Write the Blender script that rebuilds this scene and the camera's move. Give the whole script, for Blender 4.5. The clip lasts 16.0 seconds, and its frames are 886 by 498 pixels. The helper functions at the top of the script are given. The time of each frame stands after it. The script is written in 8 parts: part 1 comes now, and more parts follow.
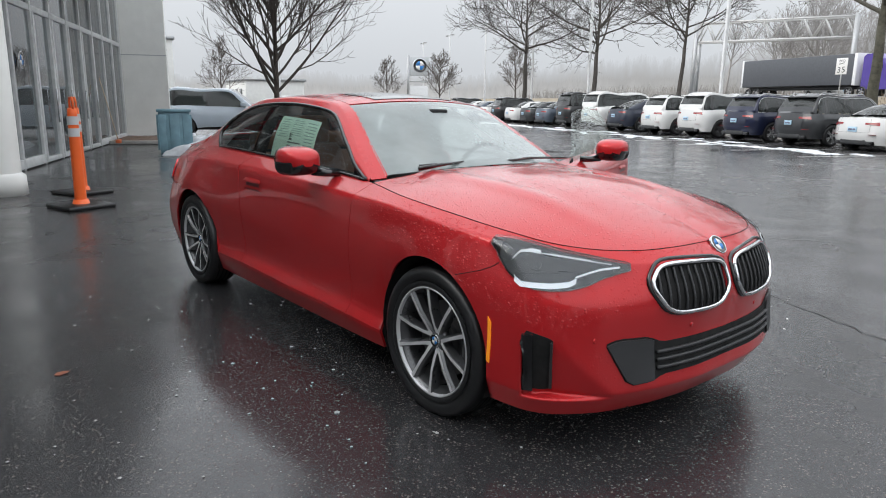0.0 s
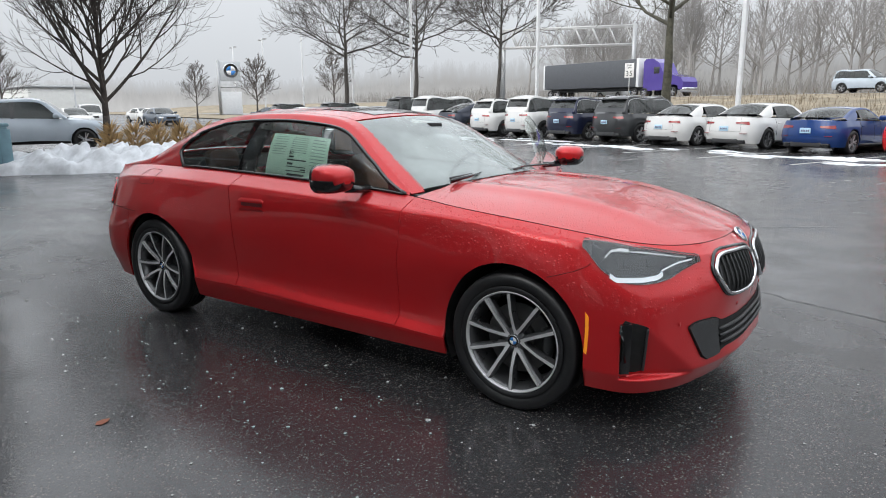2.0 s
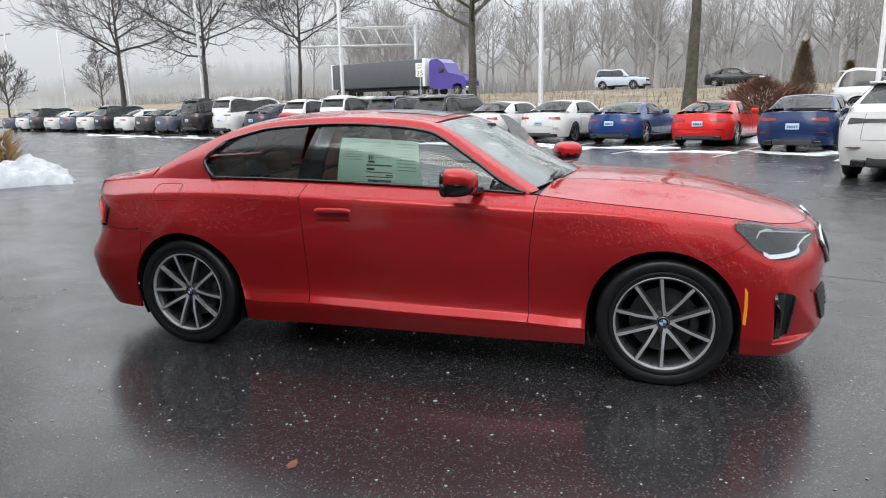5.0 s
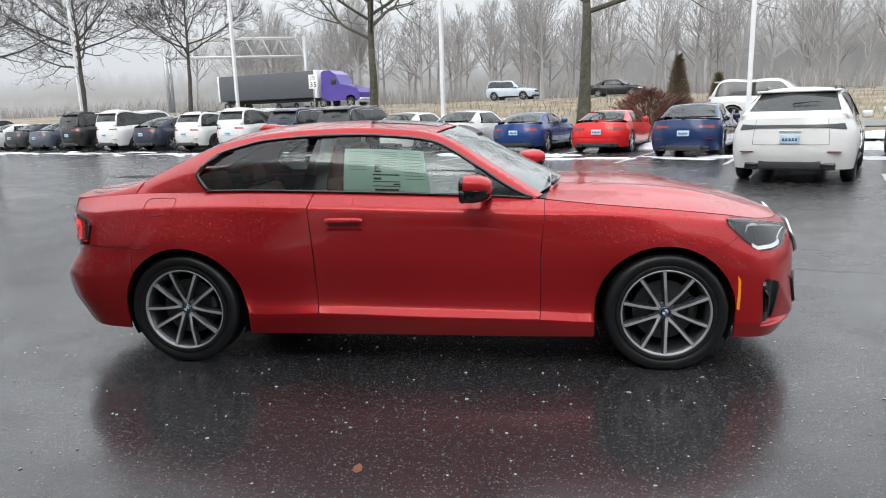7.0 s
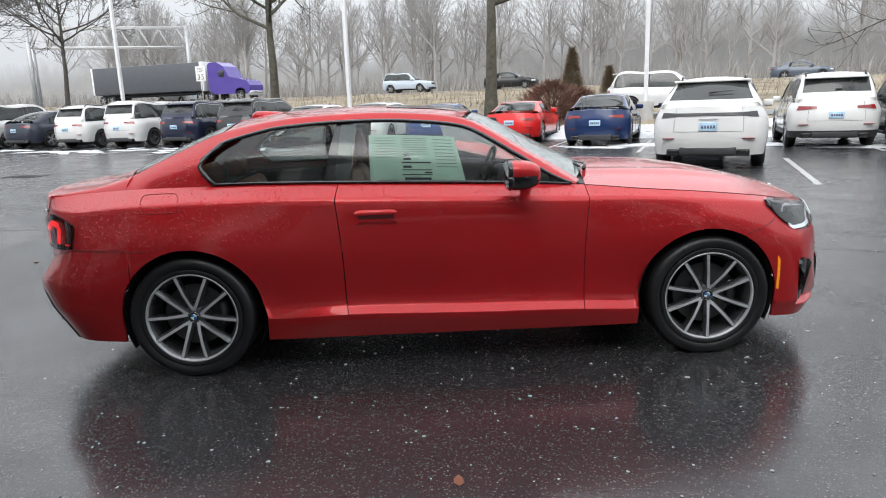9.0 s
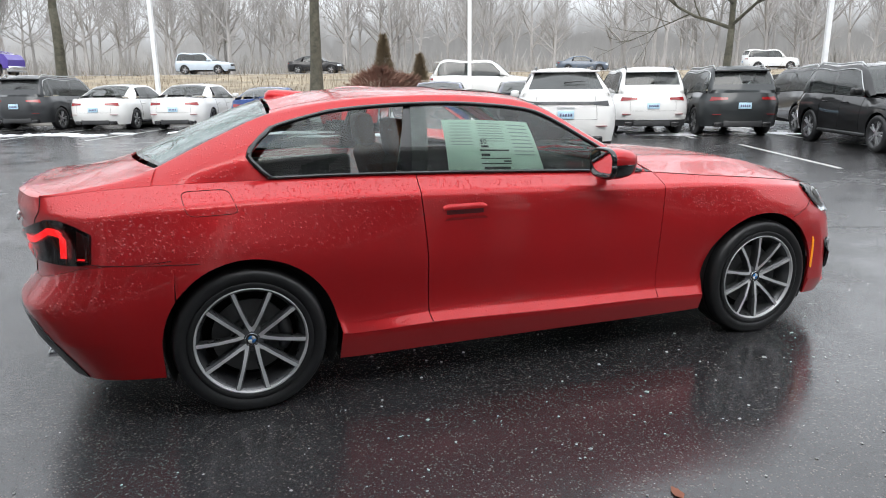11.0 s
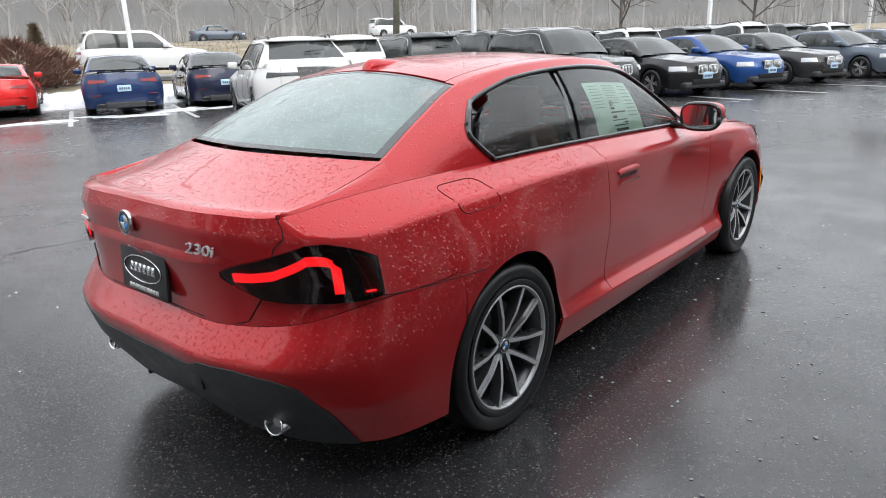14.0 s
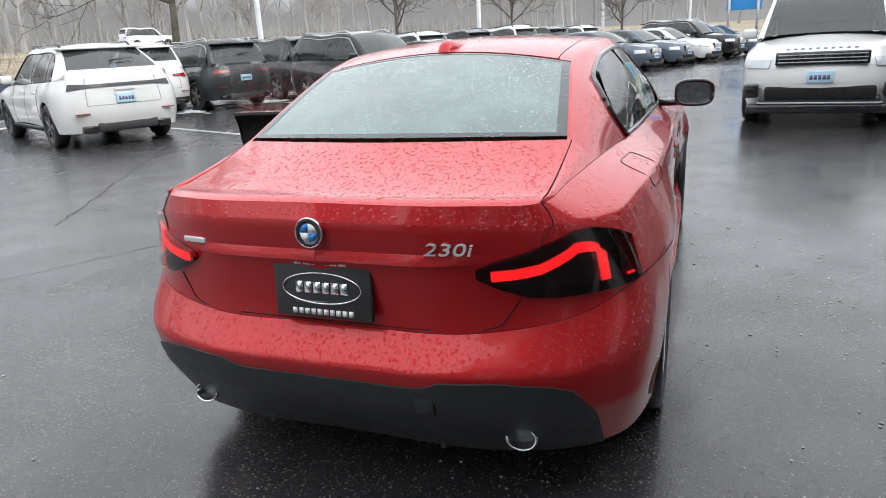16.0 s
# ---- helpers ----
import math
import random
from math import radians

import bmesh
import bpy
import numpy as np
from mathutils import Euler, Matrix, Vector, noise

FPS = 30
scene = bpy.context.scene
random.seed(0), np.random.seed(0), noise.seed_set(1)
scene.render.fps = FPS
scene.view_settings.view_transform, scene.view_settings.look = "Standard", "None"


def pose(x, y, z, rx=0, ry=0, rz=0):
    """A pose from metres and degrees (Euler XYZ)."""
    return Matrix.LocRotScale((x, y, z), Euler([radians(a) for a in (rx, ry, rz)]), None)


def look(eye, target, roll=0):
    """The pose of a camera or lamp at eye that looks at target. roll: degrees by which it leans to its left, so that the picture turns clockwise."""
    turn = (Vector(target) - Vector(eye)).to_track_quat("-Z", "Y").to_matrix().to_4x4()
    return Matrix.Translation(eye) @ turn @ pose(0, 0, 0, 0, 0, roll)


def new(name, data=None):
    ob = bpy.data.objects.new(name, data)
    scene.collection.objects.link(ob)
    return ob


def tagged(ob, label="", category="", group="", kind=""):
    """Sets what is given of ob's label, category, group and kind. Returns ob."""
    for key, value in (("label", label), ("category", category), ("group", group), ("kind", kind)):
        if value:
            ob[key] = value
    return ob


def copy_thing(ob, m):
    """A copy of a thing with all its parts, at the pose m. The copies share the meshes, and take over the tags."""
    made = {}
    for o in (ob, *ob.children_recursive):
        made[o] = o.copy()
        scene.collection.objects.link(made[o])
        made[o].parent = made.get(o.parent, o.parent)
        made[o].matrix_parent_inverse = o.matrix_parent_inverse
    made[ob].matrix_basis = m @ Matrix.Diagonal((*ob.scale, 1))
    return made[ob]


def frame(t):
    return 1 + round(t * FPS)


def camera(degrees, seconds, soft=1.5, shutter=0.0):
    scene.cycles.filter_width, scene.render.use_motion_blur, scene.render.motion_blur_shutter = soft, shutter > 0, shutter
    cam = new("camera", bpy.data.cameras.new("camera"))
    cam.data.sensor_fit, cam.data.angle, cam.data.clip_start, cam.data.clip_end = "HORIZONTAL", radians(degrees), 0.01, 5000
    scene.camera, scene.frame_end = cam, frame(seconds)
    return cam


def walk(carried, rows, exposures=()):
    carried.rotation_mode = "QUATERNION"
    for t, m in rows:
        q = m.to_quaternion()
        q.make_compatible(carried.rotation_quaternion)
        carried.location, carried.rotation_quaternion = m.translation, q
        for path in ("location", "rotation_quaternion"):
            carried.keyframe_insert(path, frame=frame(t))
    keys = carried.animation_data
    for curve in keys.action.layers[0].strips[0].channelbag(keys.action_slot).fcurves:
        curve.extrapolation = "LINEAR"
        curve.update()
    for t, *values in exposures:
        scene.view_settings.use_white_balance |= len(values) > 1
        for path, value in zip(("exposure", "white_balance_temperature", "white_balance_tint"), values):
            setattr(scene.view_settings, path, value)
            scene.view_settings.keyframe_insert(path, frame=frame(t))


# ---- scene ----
cam = camera(66.5, 16.0, soft=1.0)
# seconds, eye, target, roll
PATH = [
    (0, (3.501, -2.593, 1.315), (1.998, -1.344, 0.891), 0.7),
    (0.5, (3.363, -2.843, 1.327), (1.954, -1.49, 0.898), 0.1),
    (1, (3.207, -3.039, 1.318), (1.887, -1.597, 0.896), 0.6),
    (1.5, (2.982, -3.197, 1.342), (1.759, -1.671, 0.926), 0.7),
    (2, (2.794, -3.466, 1.37), (1.675, -1.86, 0.959), -0.3),
    (2.5, (2.576, -3.625, 1.353), (1.532, -1.968, 0.947), -0.9),
    (3, (2.319, -3.771, 1.366), (1.388, -2.051, 0.951), -0.2),
    (3.5, (2.088, -3.986, 1.385), (1.283, -2.203, 0.971), -1.4),
    (4, (1.817, -4.066, 1.376), (1.099, -2.245, 0.964), -2.2),
    (4.2, (1.706, -4.093, 1.397), (1.003, -2.266, 0.984), -1.9),
    (6.3, (0.702, -4.445, 1.403), (0.418, -2.509, 0.989), -2.1),
    (6.5, (0.667, -4.469, 1.408), (0.395, -2.53, 1.002), -2.2),
    (7, (0.646, -4.491, 1.412), (0.391, -2.547, 1.015), -1.7),
    (7.5, (0.62, -4.493, 1.402), (0.374, -2.547, 1.014), -1.2),
    (8, (0.478, -4.455, 1.378), (0.271, -2.505, 0.988), -0.9),
    (8.5, (0.191, -4.351, 1.382), (0.078, -2.397, 0.971), -1.3),
    (9, (-0.145, -4.316, 1.381), (-0.088, -2.363, 0.956), -2.0),
    (9.2, (-0.279, -4.308, 1.386), (-0.177, -2.356, 0.962), -1.8),
    (11.3, (-1.718, -3.632, 1.391), (-1.0, -1.831, 0.899), -1.3),
    (11.5, (-1.872, -3.567, 1.406), (-1.106, -1.789, 0.904), -2.0),
    (12, (-2.194, -3.337, 1.395), (-1.278, -1.635, 0.881), -2.0),
    (12.5, (-2.496, -3.076, 1.399), (-1.437, -1.46, 0.883), -0.1),
    (13, (-2.8, -2.828, 1.404), (-1.572, -1.345, 0.864), -0.5),
    (13.5, (-3.016, -2.501, 1.405), (-1.684, -1.111, 0.861), -0.9),
    (14, (-3.294, -2.205, 1.413), (-1.834, -0.966, 0.835), -2.0),
    (14.5, (-3.448, -1.866, 1.391), (-1.903, -0.741, 0.803), -2.7),
    (15, (-3.632, -1.562, 1.381), (-2.001, -0.56, 0.802), -3.5),
    (15.5, (-3.738, -1.266, 1.364), (-2.026, -0.411, 0.784), -3.4),
    (16, (-3.83, -0.967, 1.358), (-2.045, -0.281, 0.774), -3.3),
]
walk(cam, [(t, look(eye, target, roll)) for t, eye, target, roll in PATH], [(0.0, 0.1), (4.0, 0.14), (7.0, 0.22), (9.0, 0.26), (11.5, 0.52), (12.5, 0.44), (14.5, 0.4), (16.0, 0.44)])

# ---- world and light: a bright overcast sky after rain ----
world = bpy.data.worlds.new("overcast_sky")
scene.world = world
world.use_nodes = True
wn, wl = world.node_tree.nodes, world.node_tree.links
wn.clear()
w_out = wn.new("ShaderNodeOutputWorld")
w_bg = wn.new("ShaderNodeBackground")
w_sky = wn.new("ShaderNodeTexSky")
w_sky.sky_type = "NISHITA"
w_sky.sun_disc = False
w_sky.sun_elevation, w_sky.sun_rotation = radians(38), radians(200)
w_sky.air_density, w_sky.dust_density = 1.0, 4.0
w_sat = wn.new("ShaderNodeHueSaturation")
w_sat.inputs["Saturation"].default_value = 0.12
w_mix = wn.new("ShaderNodeMix")
w_mix.data_type = "RGBA"
w_mix.inputs["Factor"].default_value = 0.8
w_mix.inputs["B"].default_value = (8.2, 8.6, 9.1, 1)
w_bg.inputs["Strength"].default_value = 0.1
# an overcast sky is about three times as bright overhead as at the horizon
w_geo, w_sep, w_map, w_mul = wn.new("ShaderNodeTexCoord"), wn.new("ShaderNodeSeparateXYZ"), wn.new("ShaderNodeValToRGB"), wn.new("ShaderNodeVectorMath")
w_mul.operation = "MULTIPLY"
while len(w_map.color_ramp.elements) < 4:
    w_map.color_ramp.elements.new(0.5)
for w_e, (w_at, w_v) in zip(w_map.color_ramp.elements, ((0.0, 0.82), (0.15, 0.98), (0.25, 1.65), (1.0, 2.4))):
    w_e.position, w_e.color = w_at, (w_v, w_v, w_v, 1)
wl.new(w_geo.outputs["Generated"], w_sep.inputs["Vector"])
wl.new(w_sep.outputs["Z"], w_map.inputs["Fac"])
wl.new(w_sky.outputs["Color"], w_sat.inputs["Color"])
wl.new(w_sat.outputs["Color"], w_mix.inputs["A"])
wl.new(w_mix.outputs["Result"], w_mul.inputs[0])
wl.new(w_map.outputs["Color"], w_mul.inputs[1])
wl.new(w_mul.outputs["Vector"], w_bg.inputs["Color"])
wl.new(w_bg.outputs["Background"], w_out.inputs["Surface"])
sun = new("sun", bpy.data.lights.new("sun", "SUN"))
sun.data.energy, sun.data.angle, sun.data.color = 1.0, radians(40), (1.0, 0.97, 0.93)
sun.matrix_world = look((-6, -16, 14), (0, 0, 0))
scene.view_settings.exposure = 0.15

# ---- small building helpers ----


def part(name, bm, material, parent=None, label="", smooth=True):
    """Links a bmesh as one mesh object under parent."""
    me = bpy.data.meshes.new(name)
    if smooth:
        for f in bm.faces:
            f.smooth = True
    bm.to_mesh(me)
    bm.free()
    for m in material if isinstance(material, (list, tuple)) else (material,):
        me.materials.append(m)
    ob = new(name, me)
    ob.parent = parent
    if label:
        ob["label"] = label
    return ob


def thing(name, label, category, m=None, group="", kind=""):
    """An Empty at a thing's base."""
    ob = tagged(new(name), label, category, group, kind)
    ob.empty_display_size = 0.1
    if m is not None:
        ob.matrix_world = m
    return ob


def from_arrays(verts, faces):
    bm = bmesh.new()
    vs = [bm.verts.new(v) for v in verts]
    for f in faces:
        if len(set(f)) > 2:
            try:
                bm.faces.new([vs[i] for i in f])
            except ValueError:
                pass
    return bm


def grid_bm(P, closed=False):
    """A sheet of quads through an array of points, na x nb x 3."""
    na, nb = P.shape[:2]
    verts = P.reshape(-1, 3).tolist()
    faces = []
    for i in range(na - (0 if closed else 1)):
        for j in range(nb - 1):
            k = (i + 1) % na
            faces.append((i * nb + j, k * nb + j, k * nb + j + 1, i * nb + j + 1))
    bm = from_arrays(verts, faces)
    bmesh.ops.remove_doubles(bm, verts=bm.verts, dist=1e-5)
    return bm


def box_bm(x0, x1, y0, y1, z0, z1, bevel=0.0, segments=2, m=None):
    bm = bmesh.new()
    bmesh.ops.create_cube(bm, size=1)
    for v in bm.verts:
        v.co = Vector((x0 + (v.co.x + 0.5) * (x1 - x0), y0 + (v.co.y + 0.5) * (y1 - y0), z0 + (v.co.z + 0.5) * (z1 - z0)))
    if bevel:
        bmesh.ops.bevel(bm, geom=bm.edges[:], offset=bevel, segments=segments, affect="EDGES", profile=0.5)
    if m is not None:
        bmesh.ops.transform(bm, matrix=m, verts=bm.verts)
    return bm


def tube_bm(points, radii, sides=8, bm=None, caps=True):
    """A tapered tube along points."""
    bm = bm or bmesh.new()
    pts = [Vector(p) for p in points]
    rings = []
    side = None
    for i, p in enumerate(pts):
        ahead = (pts[min(i + 1, len(pts) - 1)] - pts[max(i - 1, 0)]).normalized()
        if side is None:
            side = ahead.orthogonal().normalized()
        side = (side - ahead * side.dot(ahead)).normalized()
        up = ahead.cross(side)
        r = radii[i] if isinstance(radii, (list, tuple)) else radii
        rings.append([bm.verts.new(p + (side * math.cos(a) + up * math.sin(a)) * r) for a in (2 * math.pi * k / sides for k in range(sides))])
    for a, b in zip(rings, rings[1:]):
        for k in range(sides):
            bm.faces.new((a[k], a[(k + 1) % sides], b[(k + 1) % sides], b[k]))
    if caps:
        bm.faces.new(rings[0][::-1])
        bm.faces.new(rings[-1])
    return bm


def lathe_bm(profile, sides=48, axis="y", at=(0, 0, 0)):
    """Turns a profile of (radius, along) round an axis through at."""
    rows = []
    for r, a in profile:
        ring = []
        for k in range(sides):
            c, s = math.cos(2 * math.pi * k / sides) * r, math.sin(2 * math.pi * k / sides) * r
            ring.append({"y": (c, a, s), "z": (c, s, a), "x": (a, c, s)}[axis])
        rows.append(ring)
    P = np.array(rows).transpose(1, 0, 2) + np.array(at)
    return grid_bm(P, closed=True)


def prism_bm(outline, depth, m, bevel=0.0):
    """A flat outline (x, y) given a thickness along z, placed by m."""
    bm = bmesh.new()
    lo = [bm.verts.new((x, y, 0)) for x, y in outline]
    hi = [bm.verts.new((x, y, depth)) for x, y in outline]
    n = len(lo)
    bm.faces.new(lo[::-1])
    top = bm.faces.new(hi)
    for k in range(n):
        bm.faces.new((lo[k], lo[(k + 1) % n], hi[(k + 1) % n], hi[k]))
    if bevel:
        bmesh.ops.bevel(bm, geom=list(top.edges), offset=bevel, segments=2, affect="EDGES")
    bmesh.ops.transform(bm, matrix=m, verts=bm.verts)
    return bm


def join_bm(*parts):
    out = bmesh.new()
    for b in parts:
        me = bpy.data.meshes.new("tmp")
        b.to_mesh(me)
        b.free()
        out.from_mesh(me)
        bpy.data.meshes.remove(me)
    return out


def text_bm(text, size, depth, m, shear=0.0):
    """Letters of the built-in font as a mesh."""
    cu = bpy.data.curves.new("letters", "FONT")
    cu.body, cu.size, cu.extrude, cu.align_x, cu.align_y, cu.shear = text, size, depth, "CENTER", "CENTER", shear
    ob = bpy.data.objects.new("letters", cu)
    me = ob.to_mesh()
    bm = bmesh.new()
    bm.from_mesh(me)
    ob.to_mesh_clear()
    bpy.data.objects.remove(ob)
    bpy.data.curves.remove(cu)
    bmesh.ops.transform(bm, matrix=m, verts=bm.verts)
    return bm


# ---- materials ----


def material(name):
    m = bpy.data.materials.new(name)
    m.use_nodes = True
    n, l = m.node_tree.nodes, m.node_tree.links
    return m, n, l, n["Principled BSDF"]


def coords(n, l, scale=(1, 1, 1), kind="Object"):
    c, mp = n.new("ShaderNodeTexCoord"), n.new("ShaderNodeMapping")
    mp.inputs["Scale"].default_value = scale
    l.new(c.outputs[kind], mp.inputs["Vector"])
    return mp.outputs["Vector"]


def noise_node(n, l, vec, scale, detail=3.0, rough=0.55):
    t = n.new("ShaderNodeTexNoise")
    t.inputs["Scale"].default_value, t.inputs["Detail"].default_value, t.inputs["Roughness"].default_value = scale, detail, rough
    l.new(vec, t.inputs["Vector"])
    return t.outputs["Fac"]


def ramp(n, l, fac, stops):
    r = n.new("ShaderNodeValToRGB")
    while len(r.color_ramp.elements) < len(stops):
        r.color_ramp.elements.new(0.5)
    for e, (p, c) in zip(r.color_ramp.elements, stops):
        e.position = p
        e.color = c if isinstance(c, (tuple, list)) and len(c) == 4 else (*c, 1) if isinstance(c, (tuple, list)) else (c, c, c, 1)
    l.new(fac, r.inputs["Fac"])
    return r.outputs["Color"]


def bump(n, l, height, strength, distance, normal=None):
    b = n.new("ShaderNodeBump")
    b.inputs["Strength"].default_value, b.inputs["Distance"].default_value = strength, distance
    l.new(height, b.inputs["Height"])
    if normal is not None:
        l.new(normal, b.inputs["Normal"])
    return b.outputs["Normal"]


def mathn(n, l, op, a, b=0.5, clamp=False):
    k = n.new("ShaderNodeMath")
    k.operation, k.use_clamp = op, clamp
    for i, v in enumerate((a, b)):
        if isinstance(v, (int, float)):
            k.inputs[i].default_value = v
        else:
            l.new(v, k.inputs[i])
    return k.outputs["Value"]


def plain(name, color, rough=0.5, metal=0.0, vary=0.12, scale=6.0, grain=0.0, grain_scale=300.0, coat=0.0, spec=0.5):
    """A surface with stains at one scale and grain at another."""
    m, n, l, b = material(name)
    v = coords(n, l)
    a = noise_node(n, l, v, scale, 5.0)
    lo, hi = [max(0, c * (1 - vary)) for c in color], [min(1, c * (1 + vary)) for c in color]
    l.new(ramp(n, l, a, [(0.3, tuple(lo)), (0.7, tuple(hi))]), b.inputs["Base Color"])
    r = noise_node(n, l, v, scale * 3.1, 4.0)
    l.new(ramp(n, l, r, [(0.3, max(0.02, rough * 0.85)), (0.7, min(1, rough * 1.15))]), b.inputs["Roughness"])
    b.inputs["Metallic"].default_value, b.inputs["Coat Weight"].default_value, b.inputs["Specular IOR Level"].default_value = metal, coat, spec
    if grain:
        l.new(bump(n, l, noise_node(n, l, v, grain_scale, 3.0), grain, 0.002), b.inputs["Normal"])
    return m


def wet_paint(name, color, drops=1.0, flake=0.0, rough=0.4):
    """Clear-coated car paint with rain beading on what faces the sky."""
    m, n, l, b = material(name)
    v = coords(n, l)
    big = noise_node(n, l, v, 1.4, 3.0)
    l.new(ramp(n, l, big, [(0.3, tuple(c * 0.94 for c in color)), (0.7, tuple(min(1, c * 1.05) for c in color))]), b.inputs["Base Color"])
    b.inputs["Roughness"].default_value, b.inputs["Metallic"].default_value = rough, flake
    b.inputs["Coat Weight"].default_value, b.inputs["Coat Roughness"].default_value, b.inputs["Coat IOR"].default_value = 1.0, 0.02, 1.42
    b.inputs["Specular IOR Level"].default_value = 0.1
    if drops:
        geo, sep = n.new("ShaderNodeNewGeometry"), n.new("ShaderNodeSeparateXYZ")
        l.new(geo.outputs["Normal"], sep.inputs["Vector"])
        up = ramp(n, l, sep.outputs["Z"], [(0.05, 0.0), (0.3, 1.0)])
        hs = []
        for sc, lim in ((62.0, 0.4), (135.0, 0.38)):
            vo = n.new("ShaderNodeTexVoronoi")
            vo.inputs["Scale"].default_value = sc
            l.new(v, vo.inputs["Vector"])
            keep = n.new("ShaderNodeSeparateColor")
            l.new(vo.outputs["Color"], keep.inputs["Color"])
            size = mathn(n, l, "MULTIPLY", mathn(n, l, "POWER", keep.outputs["Red"], 0.5), lim)
            dome = mathn(n, l, "SUBTRACT", size, vo.outputs["Distance"], True)
            hs.append(mathn(n, l, "MULTIPLY", mathn(n, l, "POWER", dome, 0.55), 62.0 / sc))
        h = mathn(n, l, "MULTIPLY", mathn(n, l, "MAXIMUM", hs[0], hs[1]), up)
        nb = bump(n, l, h, 1.0 * drops, 0.03)
        l.new(nb, b.inputs["Coat Normal"])
    return m


def pane_glass(name, tint, fog=0.0, drops=0.0, rough=0.01, fogcolor=(0.75, 0.82, 0.8)):
    """A thin pane: tinted see-through, mirror gloss by Fresnel, a pale film for mist and painted sky sheen."""
    m = bpy.data.materials.new(name)
    m.use_nodes = True
    n, l = m.node_tree.nodes, m.node_tree.links
    n.clear()
    out, mix, mix2 = n.new("ShaderNodeOutputMaterial"), n.new("ShaderNodeMixShader"), n.new("ShaderNodeMixShader")
    tr, gl, df, fr = n.new("ShaderNodeBsdfTransparent"), n.new("ShaderNodeBsdfGlossy"), n.new("ShaderNodeBsdfDiffuse"), n.new("ShaderNodeFresnel")
    tr.inputs["Color"].default_value = (*tint, 1)
    gl.inputs["Roughness"].default_value = rough
    gl.inputs["Color"].default_value = (1, 1, 1, 1)
    df.inputs["Color"].default_value = (*fogcolor, 1)
    fr.inputs["IOR"].default_value = 1.5
    v = coords(n, l)
    patch = noise_node(n, l, v, 3.0, 4.0)
    l.new(mathn(n, l, "MULTIPLY", ramp(n, l, patch, [(0.25, 0.6), (0.75, 1.0)]), fog), mix2.inputs["Fac"])
    l.new(tr.outputs[0], mix2.inputs[1])
    l.new(df.outputs[0], mix2.inputs[2])
    l.new(fr.outputs[0], mix.inputs["Fac"])
    l.new(mix2.outputs[0], mix.inputs[1])
    l.new(gl.outputs[0], mix.inputs[2])
    if drops:
        vo = n.new("ShaderNodeTexVoronoi")
        vo.inputs["Scale"].default_value = 120.0
        l.new(v, vo.inputs["Vector"])
        dome = mathn(n, l, "POWER", mathn(n, l, "SUBTRACT", 0.36, vo.outputs["Distance"], True), 0.6)
        keep = n.new("ShaderNodeSeparateColor")
        l.new(vo.outputs["Color"], keep.inputs["Color"])
        some = mathn(n, l, "GREATER_THAN", keep.outputs["Red"], 0.6)
        nb = bump(n, l, mathn(n, l, "MULTIPLY", dome, some), drops, 0.004)
        l.new(nb, gl.inputs["Normal"])
        l.new(nb, fr.inputs["Normal"])
    l.new(mix.outputs[0], out.inputs["Surface"])
    return m


def glow(name, color, strength):
    m, n, l, b = material(name)
    b.inputs["Base Color"].default_value = (*color, 1)
    b.inputs["Emission Color"].default_value = (*color, 1)
    b.inputs["Emission Strength"].default_value = strength
    b.inputs["Roughness"].default_value = 0.15
    return m


